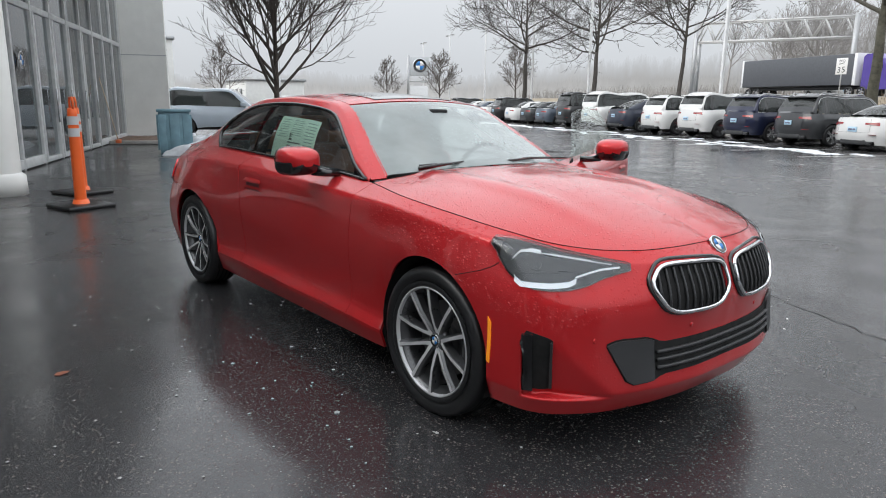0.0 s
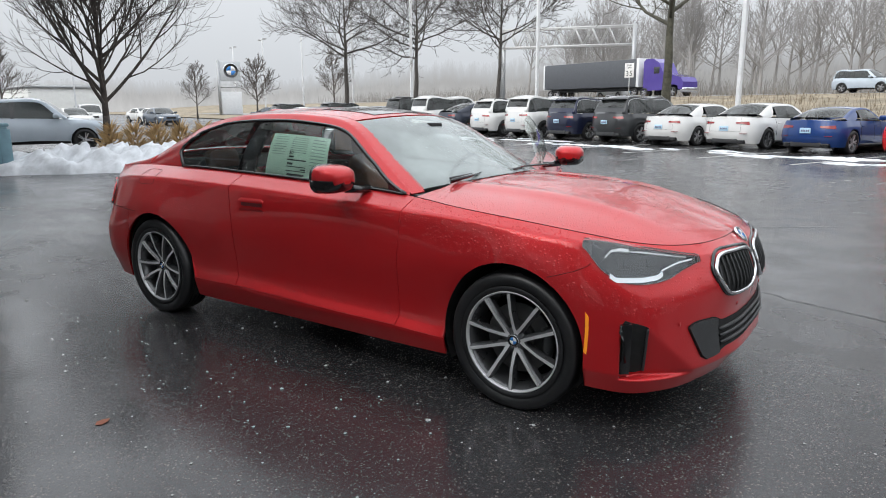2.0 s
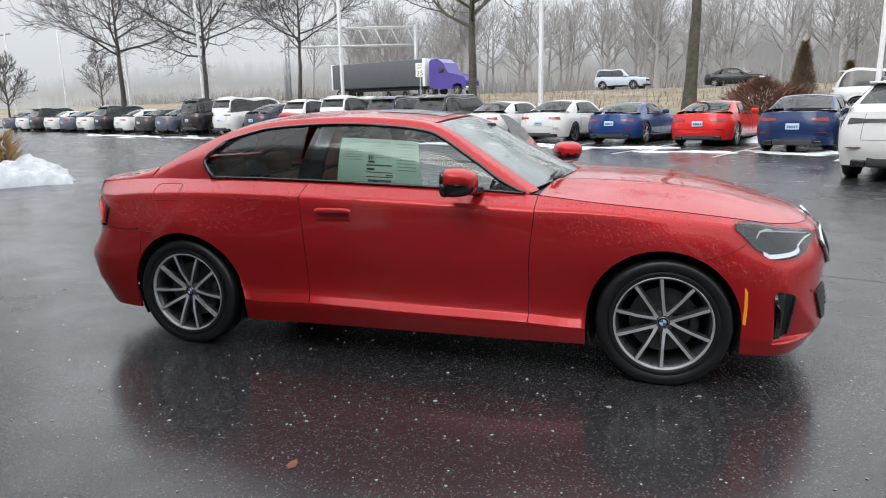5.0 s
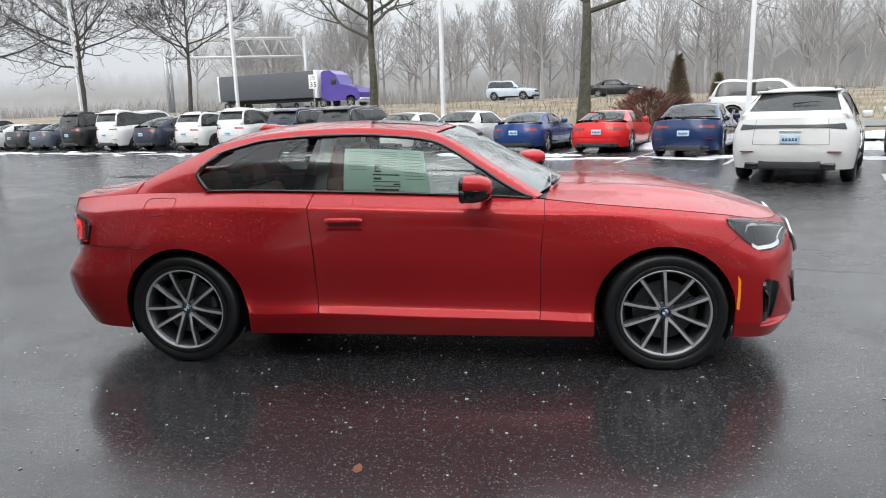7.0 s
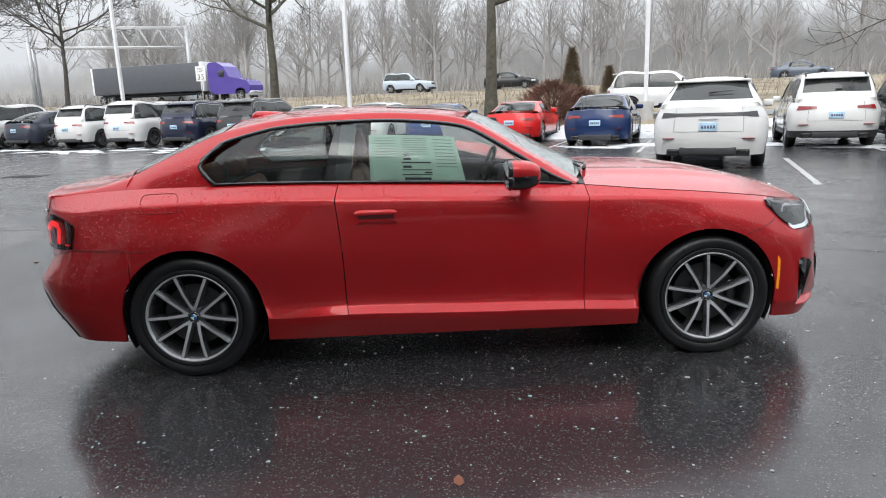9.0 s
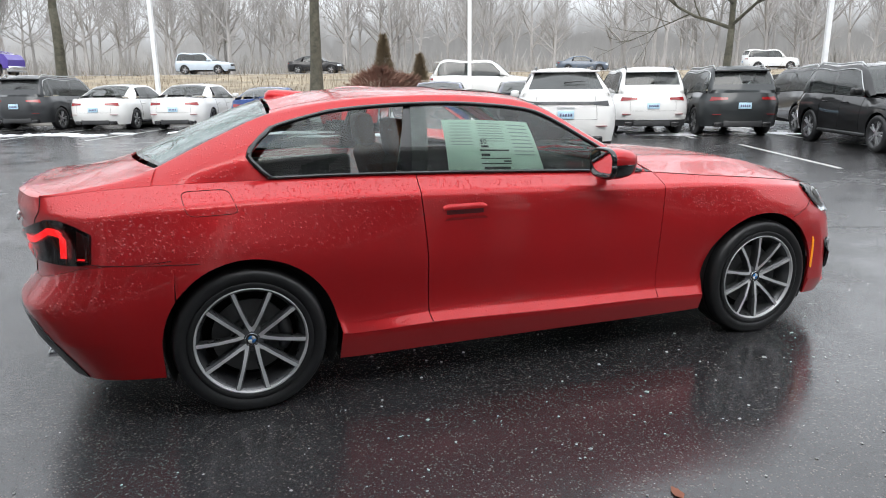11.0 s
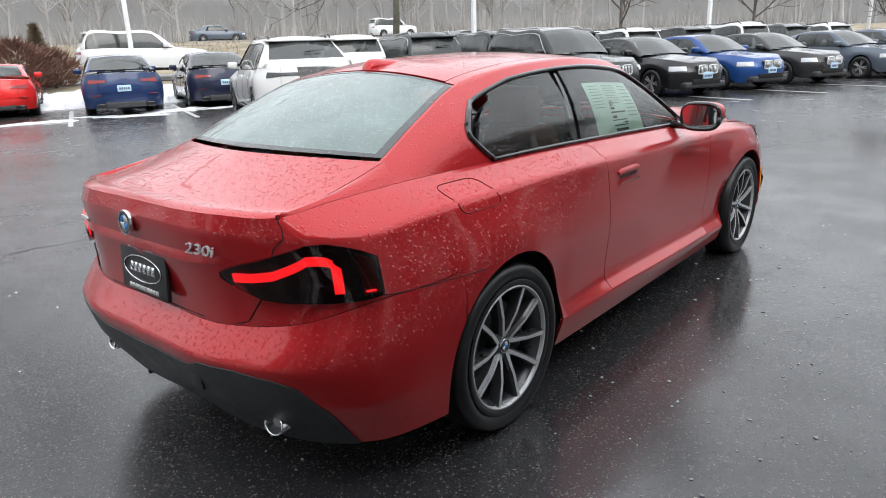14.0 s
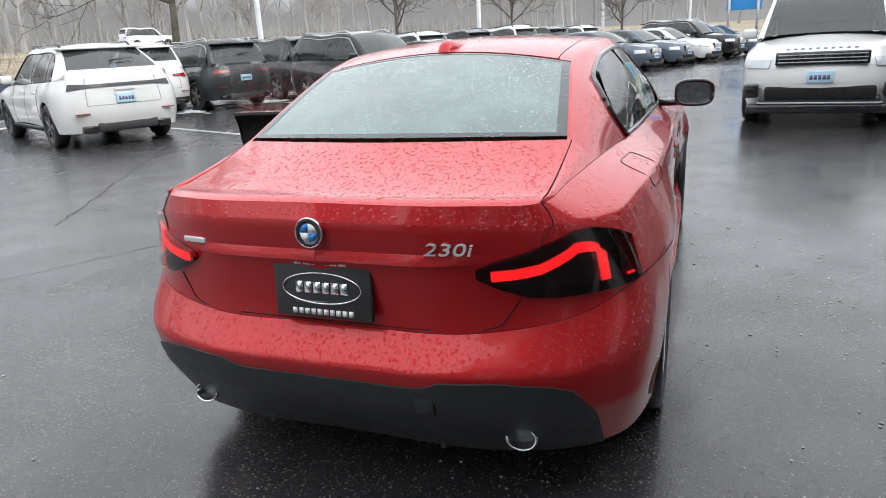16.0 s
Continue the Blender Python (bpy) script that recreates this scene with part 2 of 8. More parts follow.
def wet_asphalt():
    """Black asphalt under a film of rain: stones stand out of the film where it is thin."""
    m, n, l, b = material("wet_asphalt")
    v = coords(n, l, kind="Object")
    big = noise_node(n, l, v, 0.22, 5.0)
    mid = noise_node(n, l, v, 1.7, 6.0)
    film = mathn(n, l, "ADD", mathn(n, l, "MULTIPLY", big, 0.6), mathn(n, l, "MULTIPLY", mid, 0.4))
    thin = ramp(n, l, film, [(0.36, 1.0), (0.48, 0.7), (0.6, 0.25)])
    heights = []
    tone = None
    for scale, share in ((170.0, 0.5), (380.0, 0.45)):
        stone, sep = n.new("ShaderNodeTexVoronoi"), n.new("ShaderNodeSeparateColor")
        stone.inputs["Scale"].default_value = scale
        l.new(v, stone.inputs["Vector"])
        l.new(stone.outputs["Color"], sep.inputs["Color"])
        size = mathn(n, l, "MULTIPLY", mathn(n, l, "SUBTRACT", sep.outputs["Red"], share, True), 0.95)
        dome = mathn(n, l, "SUBTRACT", size, stone.outputs["Distance"], True)
        heights.append(mathn(n, l, "MULTIPLY", mathn(n, l, "POWER", dome, 0.6), 170.0 / scale))
        tone = tone or ramp(n, l, sep.outputs["Green"], [(0.92, (0, 0, 0)), (0.99, (0.12, 0.1, 0.082))])
    base = ramp(n, l, mid, [(0.3, (0.018, 0.018, 0.0195)), (0.7, (0.034, 0.0337, 0.036))])
    add = n.new("ShaderNodeMix")
    add.data_type, add.blend_type = "RGBA", "ADD"
    add.inputs["Factor"].default_value = 1.0
    l.new(base, add.inputs["A"])
    l.new(tone, add.inputs["B"])
    l.new(add.outputs["Result"], b.inputs["Base Color"])
    l.new(ramp(n, l, film, [(0.38, 0.3), (0.5, 0.23), (0.62, 0.12)]), b.inputs["Roughness"])
    h = mathn(n, l, "MULTIPLY", mathn(n, l, "MAXIMUM", heights[0], heights[1]), thin)
    rub = mathn(n, l, "MULTIPLY", noise_node(n, l, v, 75.0, 3.0, 0.6), mathn(n, l, "ADD", thin, 0.02))
    nb = bump(n, l, rub, 0.2, 0.006, bump(n, l, h, 0.8, 0.005))
    ripple = noise_node(n, l, v, 14.0, 4.0, 0.6)
    l.new(bump(n, l, ripple, 0.05, 0.01, nb), b.inputs["Normal"])
    b.inputs["IOR"].default_value = 1.64
    return m


RED = wet_paint("wet_red_paint", (0.5, 0.017, 0.021), 1.0, 0.3, 0.32)
GLASS_SIDE = pane_glass("tinted_side_glass", (0.8, 0.88, 0.84), 0.015, 0.9)
GLASS_DARK = pane_glass("dark_rear_side_glass", (0.45, 0.5, 0.48), 0.015, 0.9)
# pale films: mist, plus sky reflection put into their colour
GLASS_FRONT = pane_glass("wet_sheen_windscreen_glass", (0.5, 0.58, 0.55), 0.42, 0.25, fogcolor=(0.62, 0.7, 0.69))
GLASS_REAR = pane_glass("misted_sheen_rear_glass", (0.3, 0.36, 0.34), 0.6, 0.7, fogcolor=(0.36, 0.47, 0.45))
GLASS_CLEAR = pane_glass("clear_lamp_glass", (0.92, 0.94, 0.95), 0.0, 0.15)
GLASS_SMOKE = pane_glass("smoked_lamp_glass", (0.5, 0.42, 0.42), 0.0, 0.25)
TRIM = plain("gloss_black_trim", (0.012, 0.012, 0.013), 0.12, coat=0.5)
MATT = plain("black_textured_plastic", (0.034, 0.035, 0.037), 0.45, grain=0.3, grain_scale=900)
VOID = plain("black_underside", (0.006, 0.006, 0.006), 0.9)
RUBBER = plain("wet_tyre_rubber", (0.014, 0.014, 0.015), 0.38, grain=0.15, grain_scale=400)
ALLOY = plain("machined_alloy", (0.62, 0.62, 0.63), 0.38, metal=0.35, vary=0.05)
GUNMETAL = plain("dark_grey_wheel_paint", (0.07, 0.071, 0.075), 0.3, coat=0.6, metal=0.3)
STEEL = plain("brake_steel", (0.11, 0.11, 0.11), 0.55, metal=0.5)
CHROME = plain("satin_chrome", (0.75, 0.76, 0.78), 0.12, metal=1.0, vary=0.03)
LEATHER = plain("cognac_leather", (0.24, 0.085, 0.035), 0.5, grain=0.3, grain_scale=500)
CARPET = plain("black_carpet", (0.018, 0.018, 0.019), 0.95)
HEADLINER = plain("pale_grey_headliner", (0.5, 0.5, 0.48), 0.9)
PAPER = plain("pale_green_white_paper", (0.66, 0.8, 0.72), 0.7, vary=0.05)
INK = plain("black_print", (0.05, 0.06, 0.06), 0.7)
INK_GREY = plain("grey_print", (0.32, 0.4, 0.38), 0.7)
SATIN = plain("bright_satin_metal", (0.78, 0.79, 0.8), 0.4, metal=0.5, vary=0.03)
FRIT = plain("grey_black_glass_border", (0.05, 0.055, 0.056), 0.3)
WHITE = plain("white_enamel", (0.8, 0.8, 0.8), 0.25, vary=0.04)
BLUE = plain("blue_enamel", (0.03, 0.2, 0.55), 0.25, vary=0.04)
# faint glow added to the side marker's amber
AMBER = glow("glowing_amber_marker", (0.85, 0.28, 0.02), 0.25)
LED_RED = glow("lit_red_led", (1.0, 0.02, 0.025), 1.25)
LED_WHITE = glow("white_daylight_led", (0.9, 0.95, 1.0), 0.3)
RED_LENS = plain("dark_red_lens", (0.16, 0.008, 0.01), 0.08, coat=0.6)
ASPHALT = wet_asphalt()

# ---- the car: skins drawn through feature lines ----


def spline(P, t, sharp=None):
    """Smooth curves through rows of control points; sharp rows keep a crease. P: n x k x 3, t: k values."""
    n = len(P)
    d = np.linalg.norm(np.diff(P, axis=0), axis=2) + 1e-6
    fwd = np.diff(P, axis=0)
    tin, tout = np.empty_like(P), np.empty_like(P)
    for i in range(n):
        a = fwd[max(i - 1, 0)] / d[max(i - 1, 0)][:, None]
        b = fwd[min(i, n - 2)] / d[min(i, n - 2)][:, None]
        da, db = d[max(i - 1, 0)][:, None], d[min(i, n - 2)][:, None]
        m = (a * db + b * da) / (da + db)
        s = sharp[i] if sharp else 0.0
        tin[i] = (m * (1 - s) + a * s) * da
        tout[i] = (m * (1 - s) + b * s) * db
    i = np.clip(np.floor(t).astype(int), 0, n - 2)
    f = (t - i)[:, None]
    k = np.arange(P.shape[1])
    p0, p1, m0, m1 = P[i, k], P[i + 1, k], tout[i, k], tin[i + 1, k]
    return (2 * f**3 - 3 * f**2 + 1) * p0 + (f**3 - 2 * f**2 + f) * m0 + (3 * f**2 - 2 * f**3) * p1 + (f**3 - f**2) * m1


def spline_one(P, t):
    """The same for a single curve: P: n x 3."""
    n = len(P)
    d = np.linalg.norm(np.diff(P, axis=0), axis=1)[:, None] + 1e-6
    g = np.diff(P, axis=0) / d
    m = np.concatenate([g[:1], (g[:-1] * d[1:] + g[1:] * d[:-1]) / (d[1:] + d[:-1]), g[-1:]])
    i = np.clip(np.floor(t).astype(int), 0, n - 2)
    f = (t - i)[:, None]
    return (2 * f**3 - 3 * f**2 + 1) * P[i] + (f**3 - 2 * f**2 + f) * m[i] * d[i] + (3 * f**2 - 2 * f**3) * P[i + 1] + (f**3 - f**2) * m[i + 1] * d[i]


class Skin:
    """Half of a car's lower body: feature lines from the nose's middle round the flank to the tail's middle."""

    def __init__(self, rows, sharp):
        self.rows = [np.array(r, float).reshape(-1, 3) for r in rows]
        self.sharp = sharp
        self.cuts = {}
        self.where = {}
        self.dent = None
        self.top = len(rows) - 1
        self.last = len(self.rows[0]) - 1

    def lines(self, u):
        """Each feature line at u."""
        return np.stack([spline_one(r, u) for r in self.rows])

    def at(self, u, v, lines=None):
        u, v = np.broadcast_arrays(np.asarray(u, float), np.asarray(v, float))
        shape = u.shape
        u, v = np.clip(u.ravel(), 0, self.last), np.clip(v.ravel(), 0, self.top)
        p = spline(self.lines(u) if lines is None else lines, v, [q(u)[:, None] if callable(q) else q for q in self.sharp])
        if self.dent is not None:
            d = p[:, :2] - np.array((1.25, 0.25))
            p[:, :2] -= d / np.linalg.norm(d, axis=1, keepdims=True) * self.dent(u, p[:, 2])[:, None]
        return p.reshape(*shape, 3)

    def line(self, row, u):
        u = np.atleast_1d(np.asarray(u, float))
        return spline_one(self.rows[row], np.clip(u, 0, self.last))

    def u_at_x(self, x, row):
        if row not in self.where:
            us = np.linspace(0, self.last, 1201)
            self.where[row] = (us, self.line(row, us)[:, 0])
        us, xs = self.where[row]
        return float(np.interp(-x, -xs, us)) if np.all(np.diff(-xs) > -1e-6) else float(us[np.argmin(abs(xs - x))])

    def v_at_z(self, u, z):
        """The height in the skin at which each column reaches z."""
        u, z = np.broadcast_arrays(np.asarray(u, float), np.asarray(z, float))
        lo, hi = np.zeros(u.shape), np.full(u.shape, float(self.top))
        known = self.lines(np.clip(u.ravel(), 0, self.last))
        for _ in range(16):
            mid = (lo + hi) / 2
            under = self.at(u, mid, known)[..., 2] < z
            lo, hi = np.where(under, mid, lo), np.where(under, hi, mid)
        return (lo + hi) / 2

    def v_arch(self, u, arches):
        """Where the wheel arches cut the lower edge of each column."""
        if arches not in self.cuts:
            t = np.linspace(0, self.last, 2401)
            known = self.lines(t)
            out = np.zeros(t.shape)
            for xc, zc, r in arches:
                v0 = self.v_at_z(t, np.full(t.shape, zc))
                inside = abs(self.at(t, v0, known)[..., 0] - xc) < r
                lo, hi = v0.copy(), np.full(t.shape, self.top - 0.2)
                for _ in range(16):
                    mid = (lo + hi) / 2
                    p = self.at(t, mid, known)
                    under = (p[..., 0] - xc) ** 2 + (p[..., 2] - zc) ** 2 < r * r
                    lo, hi = np.where(under, mid, lo), np.where(under, hi, mid)
                out = np.maximum(out, np.where(inside, lo, 0))
            self.cuts[arches] = (t, out)
        return np.interp(u, *self.cuts[arches])

    def normals(self, u, v):
        e = 1e-3
        du = self.at(u + e, v) - self.at(u - e, v)
        dv = self.at(u, v + e) - self.at(u, v - e)
        n = np.cross(du, dv)
        n /= np.linalg.norm(n, axis=-1, keepdims=True) + 1e-12
        p = self.at(u, v)
        flip = np.sign(np.sum(n * (p - np.array((np.clip(p[..., :1], -1.7, 1.7) * np.ones(1))) * np.array((1, 0, 0)) - np.array((0, 0, 0.5))), -1, keepdims=True))
        return n * np.where(flip == 0, 1, flip)


def half(P, side):
    """Half-car points (x, outward, z) on one side of the car: -1 right, 1 left."""
    return P * np.array((1, side, 1))


def panel_bm(P, lip=0.012, centre=(0, 0, 0.6)):
    """A sheet-metal panel: the outer sheet, facing away from the car's middle, with its edges turned in."""
    bm = grid_bm(P)
    bmesh.ops.remove_doubles(bm, verts=bm.verts[:], dist=2e-5)
    bm.normal_update()
    c = Vector(centre)
    score = sum((f.calc_center_median() - Vector((f.calc_center_median().x * 0.85, c.y, c.z))).dot(f.normal) * f.calc_area() for f in bm.faces)
    if score < 0:
        bmesh.ops.reverse_faces(bm, faces=bm.faces[:])
        bm.normal_update()
    if lip:
        edges = [e for e in bm.edges if e.is_boundary]
        norm = {v: v.normal.copy() for e in edges for v in e.verts}
        back = {v: v for v in ()}
        made = bmesh.ops.extrude_edge_only(bm, edges=edges)["geom"]
        for v in [g for g in made if isinstance(g, bmesh.types.BMVert)]:
            near = [e.other_vert(v) for e in v.link_edges if e.other_vert(v) in norm]
            if near:
                v.co = near[0].co - norm[near[0]] * lip
        for e in edges:
            e.smooth = False
        del back
    return bm


SKIN = Skin(
    [
        # x, outward, z along each feature line, nose to tail
        (2.17, 0, 0.185, 2.16, 0.25, 0.185, 2.11, 0.45, 0.175, 2.03, 0.65, 0.17, 1.90, 0.80, 0.17, 1.72, 0.865, 0.185, 1.37, 0.87, 0.2, 1.0, 0.862, 0.176, 0.7, 0.86, 0.172,
         0.1, 0.858, 0.172, -0.55, 0.856, 0.172, -0.98, 0.85, 0.17, -1.37, 0.87, 0.2, -1.74, 0.87, 0.2, -1.99, 0.79, 0.2, -2.1, 0.65, 0.2, -2.16, 0.45, 0.2, -2.17, 0, 0.2),
        (2.225, 0, 0.27, 2.215, 0.25, 0.27, 2.17, 0.45, 0.265, 2.08, 0.66, 0.26, 1.93, 0.83, 0.26, 1.72, 0.893, 0.27, 1.37, 0.9, 0.3, 1.0, 0.889, 0.262, 0.7, 0.901, 0.275,
         0.1, 0.905, 0.285, -0.55, 0.902, 0.3, -0.97, 0.887, 0.292, -1.37, 0.9, 0.33, -1.75, 0.892, 0.36, -2.05, 0.83, 0.37, -2.19, 0.68, 0.37, -2.27, 0.45, 0.37, -2.29, 0, 0.37),
        (2.2, 0, 0.43, 2.19, 0.25, 0.43, 2.15, 0.45, 0.43, 2.06, 0.67, 0.43, 1.92, 0.83, 0.43, 1.73, 0.893, 0.43, 1.37, 0.9, 0.46, 1.0, 0.857, 0.318, 0.7, 0.862, 0.325,
         0.1, 0.858, 0.335, -0.55, 0.862, 0.352, -0.98, 0.872, 0.352, -1.37, 0.912, 0.5, -1.75, 0.902, 0.5, -2.04, 0.845, 0.5, -2.215, 0.7, 0.505, -2.31, 0.45, 0.505, -2.335, 0, 0.505),
        (2.215, 0, 0.6, 2.205, 0.25, 0.6, 2.15, 0.45, 0.6, 2.05, 0.66, 0.6, 1.9, 0.815, 0.61, 1.72, 0.882, 0.63, 1.37, 0.905, 0.735, 1.0, 0.887, 0.66, 0.7, 0.876, 0.63,
         0.1, 0.874, 0.62, -0.55, 0.882, 0.63, -0.98, 0.897, 0.68, -1.37, 0.912, 0.74, -1.74, 0.882, 0.7, -1.985, 0.82, 0.69, -2.135, 0.69, 0.64, -2.232, 0.45, 0.605, -2.25, 0, 0.6),
        (2.165, 0, 0.735, 2.15, 0.25, 0.735, 2.1, 0.43, 0.735, 2.0, 0.6, 0.745, 1.86, 0.735, 0.77, 1.7, 0.818, 0.8, 1.37, 0.862, 0.835, 1.0, 0.864, 0.86, 0.72, 0.862, 0.868,
         0.1, 0.866, 0.89, -0.58, 0.868, 0.91, -0.98, 0.862, 0.918, -1.37, 0.848, 0.918, -1.74, 0.812, 0.9, -1.97, 0.765, 0.878, -2.13, 0.66, 0.885, -2.265, 0.44, 0.905, -2.31, 0, 0.915),
        (2.11, 0, 0.775, 2.095, 0.25, 0.775, 2.05, 0.42, 0.775, 1.96, 0.57, 0.782, 1.84, 0.68, 0.8, 1.69, 0.75, 0.828, 1.37, 0.795, 0.868, 1.0, 0.785, 0.9, 0.72, 0.742, 0.925,
         0.1, 0.746, 0.956, -0.58, 0.748, 0.981, -0.98, 0.741, 0.99, -1.37, 0.71, 0.987, -1.74, 0.668, 0.98, -1.97, 0.635, 0.965, -2.15, 0.6, 0.948, -2.25, 0.43, 0.958, -2.29, 0, 0.965),
    ],
    [0, 0.85, lambda u: 0.8 * np.clip((u - 14.6) / 0.6, 0, 1) + 0.7 * np.clip(np.minimum(u - 6.85, 11.15 - u) / 0.3, 0, 1), lambda u: 0.1 + 0.6 * np.clip((u - 14.6) / 0.6, 0, 1), 0.92, 0],
)


def nose_dent(u, z):
    """How far the bumper is scooped in round its corner vents, over a ledge."""
    high = np.interp(u, [2.7, 3.72, 4.3], [0.25, 0.47, 0.5])
    f = np.clip((high - z) / np.maximum(high - 0.25, 0.02), 0, 1)
    ledge = np.clip((z - 0.238) / 0.014, 0, 1)
    deep = np.interp(u, [2.7, 3.2, 3.75, 4.24, 4.3], [0.0, 0.03, 0.055, 0.03, 0.0])
    return deep * f * ledge


SKIN.dent = nose_dent
WHEEL_R, WHEEL_Z, AXLE = 0.328, 0.318, 1.3705
ARCHES = ((AXLE - 0.01, 0.325, 0.365), (-AXLE + 0.01, 0.32, 0.368))


def skin_patch(side, u0, u1, v0, v1, us=None, nu=24, nv=14, lift=0.0, base=None):
    """Points of the skin between two seams (u0, u1: values or functions of v) and two heights (v0, v1: values or functions of u)."""
    fu0, fu1 = (f if callable(f) else (lambda v, f=f: f + 0 * v) for f in (u0, u1))
    fv0, fv1 = (f if callable(f) else (lambda u, f=f: f + 0 * u) for f in (v0, v1))
    a = np.linspace(0, 1, nu) if us is None else np.asarray(us)
    A, B = np.meshgrid(a, np.linspace(0, 1, nv), indexing="ij")
    V = 2.5 + 0 * A
    for _ in range(4):
        U = fu0(V) + (fu1(V) - fu0(V)) * A
        lo, hi = fv0(U), fv1(U)
        V = lo + (hi - lo) * B if base is None else np.maximum(lo, base + (hi - base) * B)
    P = SKIN.at(U, V)
    if lift:
        P = P + SKIN.normals(U, V) * lift
    return half(P, side)


def arch_columns(u0, u1, arch, n=16):
    """Column places between u0 and u1, dense at the wheel arch's ends."""
    xc, _, r = arch
    c = [SKIN.u_at_x(xc + r * math.cos(math.pi * k / (2 * n)), 2) for k in range(2 * n + 1)]
    c += [SKIN.u_at_x(xc + r + 0.002, 2), SKIN.u_at_x(xc - r - 0.002, 2)]
    c += list(np.linspace(u0, u1, 14))
    c = sorted(k for k in c if u0 <= k <= u1)
    return [(k - u0) / (u1 - u0) for k in c]


SEAM_FENDER = 5.12
door_front = lambda v: 8.0 - 0.03 * (v - 1) / 4 + 0 * v
door_rear = lambda v: 10.0 + 0.04 * np.sin(np.clip((v - 1) / 4, 0, 1) * math.pi) - 0.0 * v
sill_top = lambda u: 1.08 + 0 * u
GAP = 0.006


def shaded(bm, m, name, parent, label=""):
    return part(name, bm, m, parent, label)


car = thing("car", "red two-door coupe, wet with rain, driver's door open", "car", pose(0, 0, 0))

# lower body panels, both flanks
f_cols = arch_columns(SEAM_FENDER, 8.0 - GAP, ARCHES[0])
Q_CUT = SKIN.u_at_x(ARCHES[1][0] - 0.30, 2)
arch_v = lambda u: SKIN.v_arch(u, ARCHES)
for s in (-1, 1):
    P = skin_patch(s, SEAM_FENDER, lambda v: door_front(v) - GAP, lambda u: np.maximum(arch_v(u), np.where(u > 7.0, 1.1, 0)), 4.99, us=f_cols, nv=34, base=0.0)
    part("fender", panel_bm(P), RED, car)
    P = skin_patch(s, 7.02, 11.02, 0, sill_top, nu=40, nv=8)
    part("rocker_panel", panel_bm(P), RED, car)
    P = skin_patch(s, lambda v: door_rear(v) + GAP, 13.9, lambda u: np.maximum(np.maximum(arch_v(u), np.where(u < 11.06, 1.1, 0)), np.where(u > Q_CUT, 2.985, 0)), 4.99,
                   us=sorted(set(list(np.linspace(0, 1, 40)) + [(Q_CUT - 10 - 0.002) / 3.9, (Q_CUT - 10 + 0.002) / 3.9] + [(k - 10) / 3.9 for k in [SKIN.u_at_x(ARCHES[1][0] + 0.368 * math.cos(math.pi * j / 28), 2) for j in range(29)] if 10 < k < 13.9])), nv=36, base=1.1)
    part("quarter_panel", panel_bm(P), RED, car)
    # bumpers, joined over the middle later: each flank's half
door_P = {}
for s in (-1, 1):
    door_P[s] = skin_patch(s, lambda v: door_front(v) + GAP, lambda v: door_rear(v) - GAP, 1.12, 4.99, nu=34, nv=26)


def both(fn, **k):
    """Left and right halves as one sheet across the middle."""
    R, L = fn(-1, **k), fn(1, **k)
    return R, L


def bumper_bm(u0, u1, v0, v1, us, nv):
    base = 0.0 if v0 is arch_v else None
    R = skin_patch(-1, u0, u1, v0, v1, us=us, nv=nv, base=base)
    L = skin_patch(1, u0, u1, v0, v1, us=us, nv=nv, base=base)
    return panel_bm(np.concatenate([R[::-1], L[1:]], 0) if u0 == 0 else np.concatenate([R, L[::-1][1:]], 0))


fb_cols = sorted(set(list(np.linspace(0, 1, 72)) + [k / SEAM_FENDER for k in (4.24, 4.27, 4.3)] + [(SKIN.u_at_x(ARCHES[0][0] + 0.365 * math.cos(math.pi * j / 28), 2)) / (SEAM_FENDER - GAP) for j in range(15) if SKIN.u_at_x(ARCHES[0][0] + 0.365 * math.cos(math.pi * j / 28), 2) < SEAM_FENDER - GAP] + [SKIN.u_at_x(ARCHES[0][0] + 0.367, 2) / (SEAM_FENDER - GAP)]))
part("front_bumper", bumper_bm(0, SEAM_FENDER, arch_v, 4.985, fb_cols, 90), RED, car)
rb0 = Q_CUT
rb_cols = sorted(set(list(np.linspace(0, 1, 44)) + [(SKIN.u_at_x(ARCHES[1][0] - k, 2) - rb0) / (17 - rb0) for k in (0.32, 0.34, 0.355, 0.362, 0.366, 0.3672, 0.37)]))
rear_top = lambda u: 2.97 + 0 * u
part("rear_bumper", bumper_bm(rb0, 17, arch_v, rear_top, rb_cols, 30), RED, car)
lid_cols = np.linspace(0, 1, 24)
part("tail_panel", bumper_bm(13.9, 17, lambda u: rear_top(u) + 0.012, 4.99, np.linspace(0, 1, 40), 18), RED, car)

# bonnet: spokes from the shut line to the middle
hood_mid_x = lambda u: np.interp(u, [0, 1, 2, 3, 4, 5, 6, 7, 7.96], [2.105, 2.06, 1.98, 1.88, 1.76, 1.6, 1.28, 1.0, 0.83])
hood_mid_z = lambda x: np.interp(x, [0.8, 1.0, 1.25, 1.4, 1.53, 1.65, 1.78, 1.9, 2.0, 2.06, 2.105], [0.985, 0.984, 0.974, 0.96, 0.942, 0.918, 0.886, 0.852, 0.82, 0.798, 0.778])


